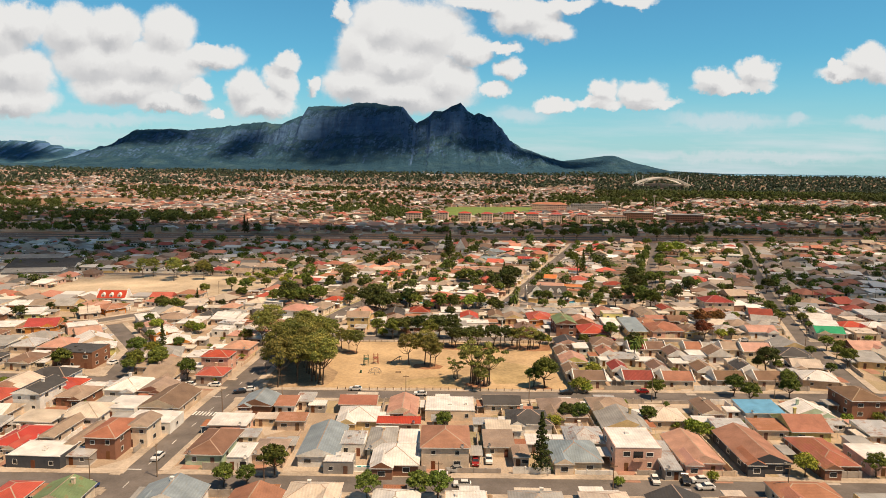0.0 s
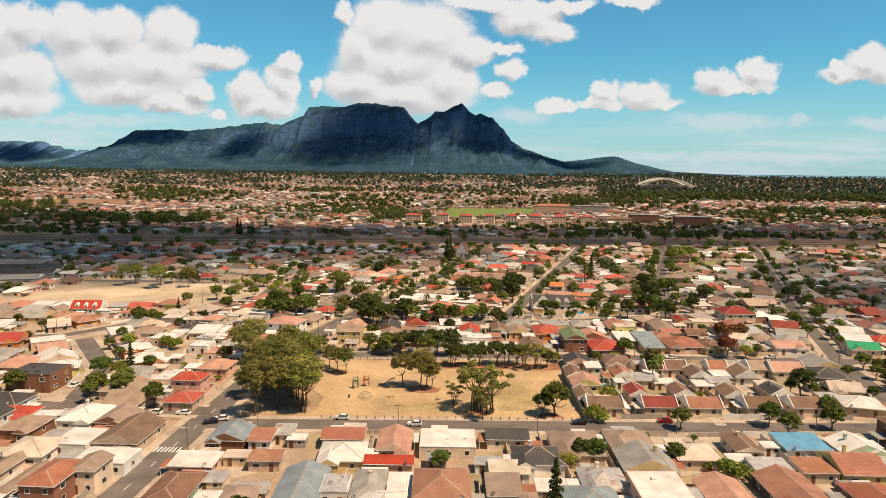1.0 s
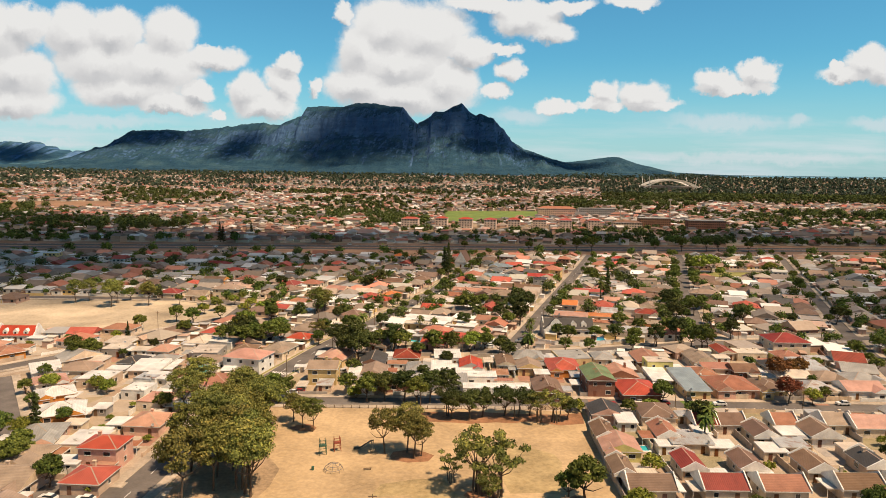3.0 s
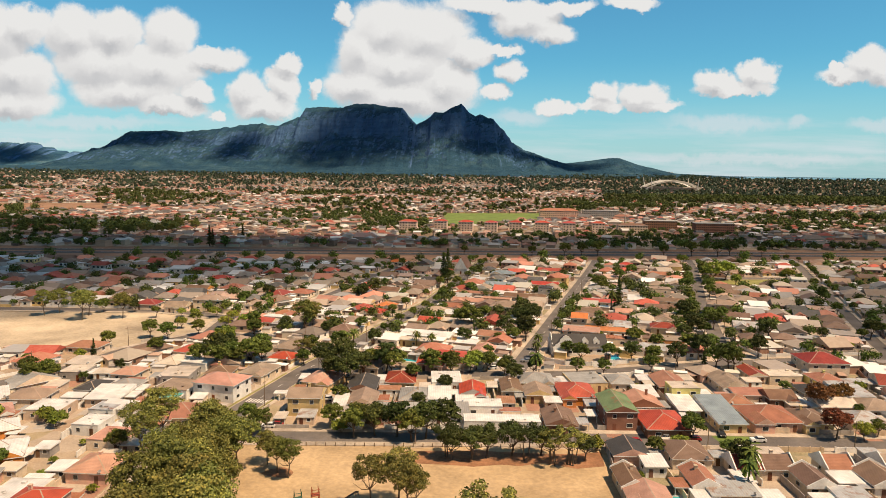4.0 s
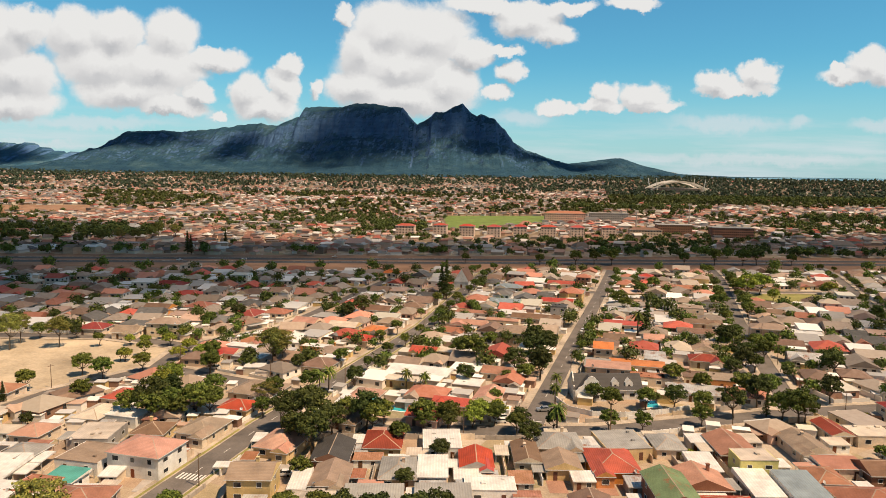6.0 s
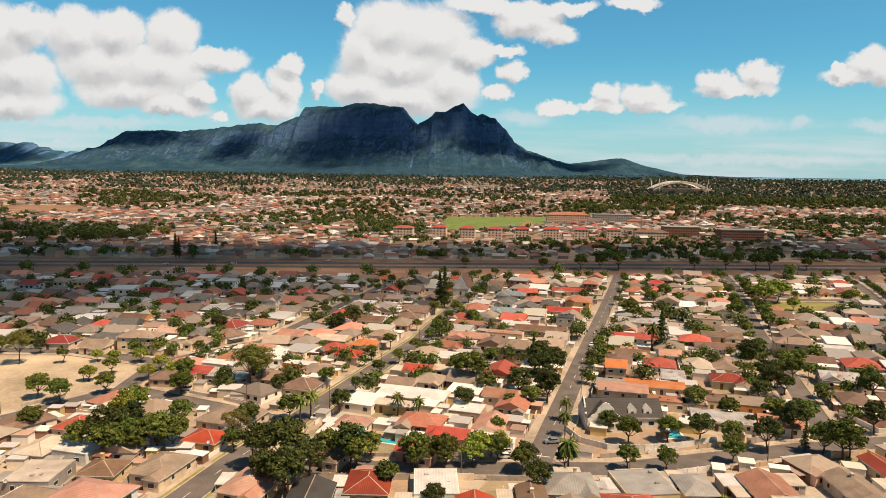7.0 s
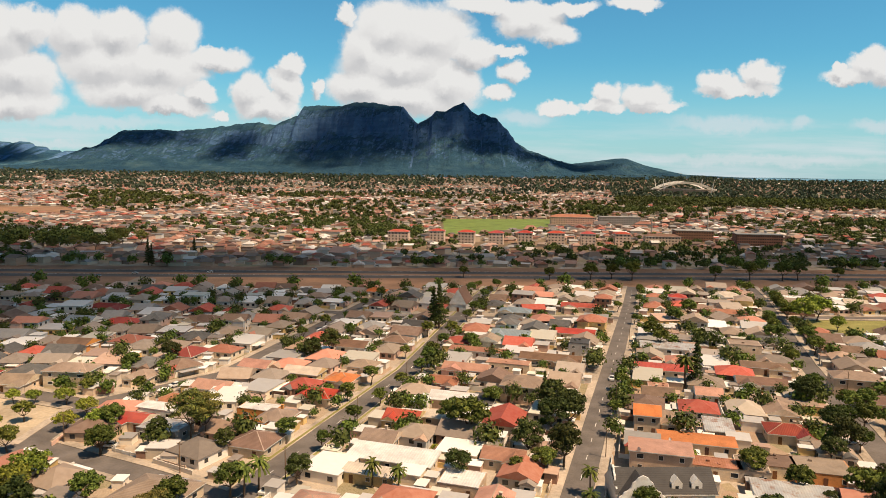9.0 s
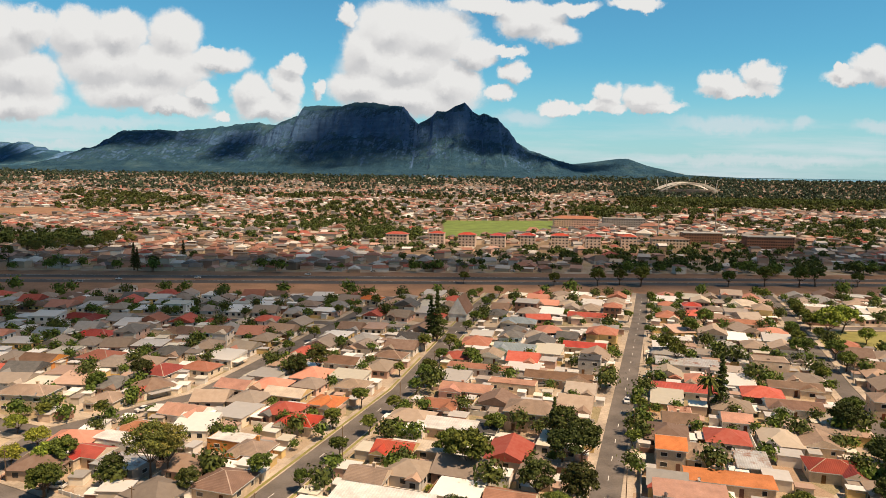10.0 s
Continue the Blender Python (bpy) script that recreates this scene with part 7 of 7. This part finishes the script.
# beyond and along the freeway
for kind, x, y, size in (("round", 20, 705, 0.9), ("round", 79, 700, 1.0), ("round", 108, 703, 1.3), ("round", 124, 708, 1.2), ("round", 137, 704, 1.5), ("round", 196, 708, 1.2), ("round", 222, 712, 1.5), ("round", 245, 712, 1.5), ("dark", 258, 716, 1.3), ("round", 286, 716, 1.1), ("gum", -324, 768, 0.9), ("gum", -314, 786, 1.0), ("gum", -301, 795, 1.1), ("gum", -290, 806, 1.0), ("gum", -280, 818, 1.1), ("gum", -286, 846, 1.2), ("gum", -270, 850, 1.1), ("conifer", -217, 743, 1.3), ("conifer", -213, 740, 1.1), ("conifer", -201, 794, 1.1), ("dark", -205, 748, 1.0)):
    plant(kind, x, y, size)


def street_trees(key, kind, step, off, sizes, y0, y1, seed, chance=0.75):
    rng = random.Random(seed)
    w, line = LINES[key]
    d = np.gradient(line, axis=0)
    d /= np.linalg.norm(d, axis=1)[:, None]
    for s in (-1, 1):
        for i in range(2, len(line) - 2, step):
            o = s * (w / 2 + off)
            x, y = line[i, 0] + d[i, 1] * o, line[i, 1] - d[i, 0] * o
            if y0 < y < y1 and rng.random() < chance and street_gap(x, y, key) > 1.0 and in_view(x, y, 5):
                plant(kind, x, y, rng.uniform(*sizes))


street_trees("long", "street", 6, 1.6, (0.8, 1.2), 395, 660, 1)
street_trees("middle", "street", 9, 1.6, (0.7, 1.1), 420, 670, 2, 0.5)
street_trees("east", "round", 6, 2.0, (0.6, 1.0), 400, 680, 3, 0.5)
street_trees("far_east", "round", 4, 1.8, (0.5, 0.85), 235, 690, 4, 0.35)
street_trees("field_north", "street", 8, 1.6, (0.8, 1.2), 460, 640, 5, 0.5)


def garden_trees():
    """Trees and bushes in the yards, wherever the houses leave room; the further ones are one mesh."""
    rng = random.Random(14)
    done, further = 0, []
    while done < 900:
        y = 140 + 545 * rng.random() ** 0.7
        x = rng.uniform(-0.64 * y - 10, 0.64 * y + 10)
        if not buildable(x, y, 1.5) or not free(x, y, 1.4, 0.85):
            continue
        done += 1
        if y > 410:
            further.append((x, y, 0.0, rng.uniform(1.8, 3.6)))
        elif done % 4 == 0:
            plant(rng.choice(("round", "dark", "bush", "lime", "street") if y > 300 else ("bush", "bush", "round", "street")), x, y, rng.uniform(0.4, 0.8))
    for i in range(420):
        x, y = rng.uniform(110, 430), rng.uniform(340, 690)
        if buildable(x, y, 1.0) and free(x, y, 1.0, 0.8):
            further.append((x, y, 0.0, rng.uniform(2.2, 4.2)))
    for i in range(95):
        x = -470 + 1050 * rng.random()
        further.append((x, freeway_y(x) + rng.choice((-46, -42, -38, 46, 50, 54, 60, 66)) + rng.uniform(-3, 3), 0.0, rng.uniform(3.2, 6.4)))
    shady = []
    while len(shady) < 170:
        y = 400 + 290 * rng.random()
        x = rng.uniform(-0.64 * y, 0.64 * y)
        if buildable(x, y, 1.0) and free(x, y, 1.2, 0.7):
            shady.append((x, y, 0.0, rng.uniform(2.8, 5.2)))
    far_trees("shade_trees", shady, "dense dark green trees among the further houses", 330, "dark")
    far_trees("garden_trees", further, "leafy garden trees among the further houses", 200, "green")


garden_trees()

# ---------------------------------------------------------------- vehicles
PAINT = {"white": surface("car_white", (0.75, 0.74, 0.72), 0.3, spec=0.5), "black": surface("car_black", (0.02, 0.02, 0.022), 0.25, spec=0.5), "red": surface("car_red", (0.32, 0.02, 0.02), 0.3, spec=0.5), "silver": surface("car_silver", (0.42, 0.43, 0.44), 0.3, 0.5, spec=0.5), "blue": surface("car_blue", (0.04, 0.07, 0.2), 0.3, spec=0.5)}
RUBBER = surface("rubber", (0.02, 0.02, 0.02), 0.85)
STEEL = surface("rim_steel", (0.45, 0.45, 0.46), 0.4, 0.7)
LAMP = surface("headlight_glass", (0.7, 0.7, 0.68), 0.15, spec=0.6)
CARS = {}


def make_car(colour):
    c = thing("car", f"parked {colour} hatchback car", "car", "parked cars")
    bm = bmesh.new()
    side = [(-2.1, 0.35), (-2.1, 0.85), (-1.95, 0.98), (-0.95, 1.02), (1.2, 1.04), (2.0, 0.95), (2.08, 0.6), (2.08, 0.35)]
    l, r = [[bm.verts.new((x, s * 0.86, z)) for x, z in side] for s in (-1, 1)]
    bm.faces.new(l[::-1])
    bm.faces.new(r)
    for i in range(len(side)):
        j = (i + 1) % len(side)
        bm.faces.new((l[i], l[j], r[j], r[i]))
    bmesh.ops.recalc_face_normals(bm, faces=bm.faces)
    part("body", bm, PAINT[colour], c)
    bm = bmesh.new()
    lo = [bm.verts.new(p) for p in ((-1.0, -0.8, 1.0), (1.75, -0.8, 1.0), (1.75, 0.8, 1.0), (-1.0, 0.8, 1.0))]
    hi = [bm.verts.new(p) for p in ((-0.3, -0.64, 1.44), (1.25, -0.64, 1.46), (1.25, 0.64, 1.46), (-0.3, 0.64, 1.44))]
    for i in range(4):
        j = (i + 1) % 4
        bm.faces.new((lo[i], lo[j], hi[j], hi[i]))
    bm.faces.new(hi)
    part("window", bm, GLASS, c)
    part("roof", boxes((-0.32, -0.66, 1.44, 1.28, 0.66, 1.49)), PAINT[colour], c)
    for x in (-1.3, 1.3):
        for y in (-0.8, 0.8):
            part("wheel", tube(bmesh.new(), (x, y - 0.1, 0.31), (x, y + 0.1, 0.31), 0.31, 0.31, 12), RUBBER, c)
    for y in (-0.6, 0.6):
        part("headlight", boxes((-2.13, y - 0.2, 0.68, -2.08, y + 0.2, 0.84)), LAMP, c)
    return c


def car(colour, x, y, rot):
    m = pose(x, y, 0.05, 0, 0, rot)
    if colour not in CARS:
        CARS[colour] = make_car(colour)
        CARS[colour].matrix_basis = m
    else:
        copy_thing(CARS[colour], m)


car("white", -70.3, 166.2, 85)
car("white", 5.5, 153.4, 0)
car("white", 61.8, 153.5, 3)
car("white", 61.7, 157.1, 5)
car("black", 58.3, 156.7, 80)
car("white", 51.1, 156.8, 85)
car("silver", 59.2, 161.5, 85)
car("white", -6.6, 163.7, 80)
car("white", 12.5, 166.9, 88)
car("red", 9.1, 165.5, 88)
car("silver", 3.8, 161.0, 20)
car("white", 0.1, 158.2, 0)
car("white", -120.5, 246.4, 70)
car("black", -64.8, 216.4, 20)
car("white", -62.6, 218.7, 10)
car("white", 117.1, 177.3, 120)
car("blue", -78.5, 149.3, 80)
car("white", -83.6, 223.1, -10)
car("white", -75.2, 222.8, -4)
car("white", -28, 220.8, 0)
car("white", -6.5, 216.6, 0)
car("red", 66.6, 221.7, 0)
car("white", 96.7, 225.9, 0)
car("black", 41.1, 219.5, 0)
car("white", 130.8, 292.5, 0)
car("red", 55.7, 288.4, 0)
car("silver", 65.3, 291.0, 60)
car("black", -105.3, 245.0, 50)
car("white", -46.4, 296.2, 0)
car("white", -33.8, 319.8, 0)
car("red", 72.8, 290.7, 0)
car("black", 82.2, 294.6, 80)
car("white", 90.7, 290.6, 0)
car("black", -74.4, 338.0, 20)
car("white", -80.2, 407.0, 0)
car("red", -44.4, 297.2, 0)
car("white", 21.5, 356.8, 0)
car("white", -80.2, 407.3, -8)
car("white", 22, 359.9, 10)
car("white", 69.2, 380.4, 0)
car("white", 105.1, 445.6, 0)
car("white", 68.6, 473.3, 75)
car("white", -83.1, 457.9, 55)
car("red", -4.5, 448.4, 0)
car("silver", 133, 408.4, 60)
car("silver", 35.6, 367.2, 10)
car("white", -32.2, 383.1, 75)
car("white", 168.3, 576.2, 110)
car("white", -156.4, 539.0, 0)
car("white", -158.5, 709.1, 8)
car("white", -88.9, 730.8, 8)
car("silver", -226.5, 686.6, 8)
car("white", -207.3, 699.7, 8)
car("white", -45.4, 751.2, 8)
car("white", 56.8, 762.0, 8)
car("white", 32.6, 489.6, 0)
car("silver", 42.4, 488.9, 0)
car("white", 107.3, 447.9, 0)
car("white", 151.6, 673.1, 0)


# ---------------------------------------------------------------- the park's small things
IRON = surface("painted_iron", (0.06, 0.13, 0.08), 0.6)
REDIRON = surface("red_painted_iron", (0.32, 0.08, 0.04), 0.6)
GREYIRON = surface("grey_iron", (0.24, 0.22, 0.20), 0.6, 0.3)
POSTWOOD = surface("weathered_post", (0.20, 0.14, 0.09), 0.95, vary=0.3)


def park_fence(points, label):
    f = thing("park_fence", label, "fence", "park fences")
    me = mesh_of("post", tube(bmesh.new(), (0, 0, -0.3), (0, 0, 1.05), 0.13, 0.11, 6), POSTWOOD)
    for x, y in resample(points, 2.6):
        part("post", me, None, f, at=pose(x, y, 0))


park_fence([(-34, 221.2), (42, 222.2)], "row of low wooden posts along the park's street side")
park_fence([(-46, 283.6), (45, 284.4)], "row of low wooden posts along the park's far side")


def climbing_frame(x, y, material, h, label):
    o = thing("jungle_gym", label, "climbing frame", "playground", pose(x, y, 0, 0, 0, 20))
    for sx in (-0.9, 0.9):
        for sy in (-0.7, 0.7):
            part("post", tube(bmesh.new(), (sx, sy, -0.2), (sx * 0.8, sy * 0.8, h), 0.09, 0.07, 6), material, o)
    for i in range(5):
        z = h * (0.25 + 0.17 * i)
        part("rung", tube(bmesh.new(), (-0.85, -0.65, z), (0.85, -0.65, z), 0.06, 0.06, 5), material, o)
    part("platform", boxes((-0.9, -0.7, h * 0.55, 0.9, 0.7, h * 0.6)), material, o)


def slide(x, y):
    o = thing("slide", "dark metal playground slide on the sand", "slide", "playground", pose(x, y, 0))
    bm = bmesh.new()
    pts = [(-4.2, 0.35), (-2.8, 0.5), (0.2, 2.5), (1.0, 2.6)]
    rows = [[bm.verts.new((u, v, z + e)) for v, e in ((-0.35, 0.2), (-0.3, 0), (0.3, 0), (0.35, 0.2))] for u, z in pts]
    for p, q in zip(rows, rows[1:]):
        for i in range(3):
            bm.faces.new((p[i], p[i + 1], q[i + 1], q[i]))
    bmesh.ops.solidify(bm, geom=bm.faces[:], thickness=0.05)
    part("chute", bm, GREYIRON, o)
    for u, z in ((1.6, 0), (0.4, 0), (-2.6, 0)):
        part("leg", tube(bmesh.new(), (u, 0, -0.1), (min(u, 0.9), 0, 2.5 if u > 0 else 0.55), 0.07, 0.07, 6), GREYIRON, o)


def climbing_dome(x, y):
    o = thing("climbing_dome", "bare metal climbing dome on the sand", "climbing frame", "playground", pose(x, y, 0))
    R = 2.4
    for k in range(8):
        a = math.pi * k / 8 * 2
        bm = bmesh.new()
        pts = [(R * math.cos(t) * math.cos(a), R * math.cos(t) * math.sin(a), R * 0.8 * math.sin(t)) for t in np.linspace(0, math.pi / 2, 6)]
        for p, q in zip(pts, pts[1:]):
            tube(bm, p, q, 0.05, 0.05, 4)
        part("rib", bm, GREYIRON, o)
    for t in (0.4, 0.85):
        bm = bmesh.new()
        pts = [(R * math.cos(t) * math.cos(a), R * math.cos(t) * math.sin(a), R * 0.8 * math.sin(t)) for a in np.linspace(0, 2 * math.pi, 17)]
        for p, q in zip(pts, pts[1:]):
            tube(bm, p, q, 0.05, 0.05, 4)
        part("hoop", bm, GREYIRON, o)


climbing_frame(-27.8, 249.4, IRON, 4.2, "green iron climbing frame with rungs")
climbing_frame(-24.5, 251.9, REDIRON, 3.8, "rusty red iron climbing frame with rungs")
slide(-16.0, 252.4)
climbing_dome(-23.5, 240.1)
bench = thing("bench", "low wooden bench on the sand", "bench", "playground", pose(-15.3, 240.6, 0, 0, 0, 12))
part("seat", boxes((-1.0, -0.2, 0.42, 1.0, 0.2, 0.5)), POSTWOOD, bench)
for bx in (-0.8, 0.8):
    part("leg", boxes((bx - 0.08, -0.18, -0.1, bx + 0.08, 0.18, 0.42)), POSTWOOD, bench)
bin_ = thing("litter_bin", "small dark litter bin in the park", "bin", "", pose(-28.6, 240.1, 0))
part("drum", tube(bmesh.new(), (0, 0, -0.05), (0, 0, 0.95), 0.3, 0.34, 10), IRON, bin_)

# ---------------------------------------------------------------- pools, lawns, road paint
WATER = surface("pool_water", (0.05, 0.42, 0.48), 0.05, spec=0.5, fine=(1.5, 0.1), coarse=(0.5, 0.08))


def pool(x, y, w, d, rot=0):
    o = thing("swimming_pool", "turquoise backyard swimming pool with a pale rim", "swimming pool", "pools", pose(x, y, 0, 0, 0, rot))
    bm = bmesh.new()
    out, inn = [[bm.verts.new((sx * (w / 2 + e), sy * (d / 2 + e), 0.14)) for sx, sy in ((-1, -1), (1, -1), (1, 1), (-1, 1))] for e in (0.6, 0)]
    low = [bm.verts.new((v.co.x, v.co.y, -0.1)) for v in out]
    for i in range(4):
        j = (i + 1) % 4
        bm.faces.new((out[i], out[j], inn[j], inn[i]))
        bm.faces.new((low[i], low[j], out[j], out[i]))
    part("rim", bm, TRIM, o)
    part("water", boxes((-w / 2, -d / 2, -0.1, w / 2, d / 2, 0.08)), WATER, o)


pool(-18.2, 161.9, 4, 2.6)
pool(55.3, 255.9, 5, 3.2)
pool(77.6, 334.3, 6, 3.4)
pool(-9, 367.1, 7, 3.5, -16)
pool(71.2, 375.0, 4.5, 6.5, 0)
patch("lawn", [(80, 289), (91, 289), (91, 295), (79, 295)], 0.05, LAWN, "small green front lawn", "lawn", 0.3, 8)


def bars(x, y, rot, n, w, l, gap, label):
    """Painted bars across a street."""
    o = thing("road_marking", label, "road marking", "", pose(x, y, 0.10, 0, 0, rot), "structure")
    me = mesh_of("bar", boxes((-w / 2, -l / 2, 0, w / 2, l / 2, 0.012)), LINE)
    for i in range(n):
        part("bar", me, None, o, at=pose((i - (n - 1) / 2) * gap, 0, 0))


bars(-69.7, 197.6, -3, 7, 0.5, 3.2, 1.0, "white zebra crossing stripes")
bars(-55.7, 318.3, -14, 7, 0.5, 3.2, 1.0, "white zebra crossing stripes")
bars(-73.7, 159.9, 0, 1, 4.0, 0.4, 1.0, "white painted stop line")
bars(-71.6, 212.4, 0, 1, 4.0, 0.4, 1.0, "white painted stop line")
bars(32.1, 358.2, -16, 1, 3.5, 0.4, 1.0, "white painted stop line")


def centre_line(key, step=4):
    w, line = LINES[key]
    bm = bmesh.new()
    for i in range(2, len(line) - 3, step):
        a, b = Vector((*line[i], 0.105)), Vector((*line[i + 1], 0.105))
        n = (b - a).normalized().cross(Vector((0, 0, 1))) * 0.09
        bm.faces.new([bm.verts.new(p) for p in (a - n, b - n, b + n, a + n)]).normal_update()
    for f in bm.faces:
        if f.normal.z < 0:
            f.normal_flip()
    tagged(new("lane_marking", mesh_of("lane_marking", bm, LINE)), "white dashed centre line", "road marking", kind="structure")


centre_line("long")
centre_line("middle")

# ---------------------------------------------------------------- poles
def utility_pole(x, y, rot):
    o = thing("utility_pole", "slim wooden utility pole with a crossarm", "pole", "utility poles", pose(x, y, 0, 0, 0, rot))
    part("pole", tube(bmesh.new(), (0, 0, -0.3), (0, 0, 8.2), 0.14, 0.09, 6), POSTWOOD, o)
    part("crossarm", boxes((-0.9, -0.06, 7.6, 0.9, 0.06, 7.75)), POSTWOOD, o)


for key in ("long", "park_south", "park_north", "bend", "middle", "east", "front", "field_lane"):
    w, line = LINES[key]
    for i in range(6, len(line) - 4, 13):
        dx, dy = line[i + 1] - line[i]
        l = math.hypot(dx, dy)
        px, py = line[i, 0] + dy / l * (w / 2 + 1.2), line[i, 1] - dx / l * (w / 2 + 1.2)
        if in_view(px, py, 0) and py < 520:
            utility_pole(px, py, math.degrees(math.atan2(dy, dx)))
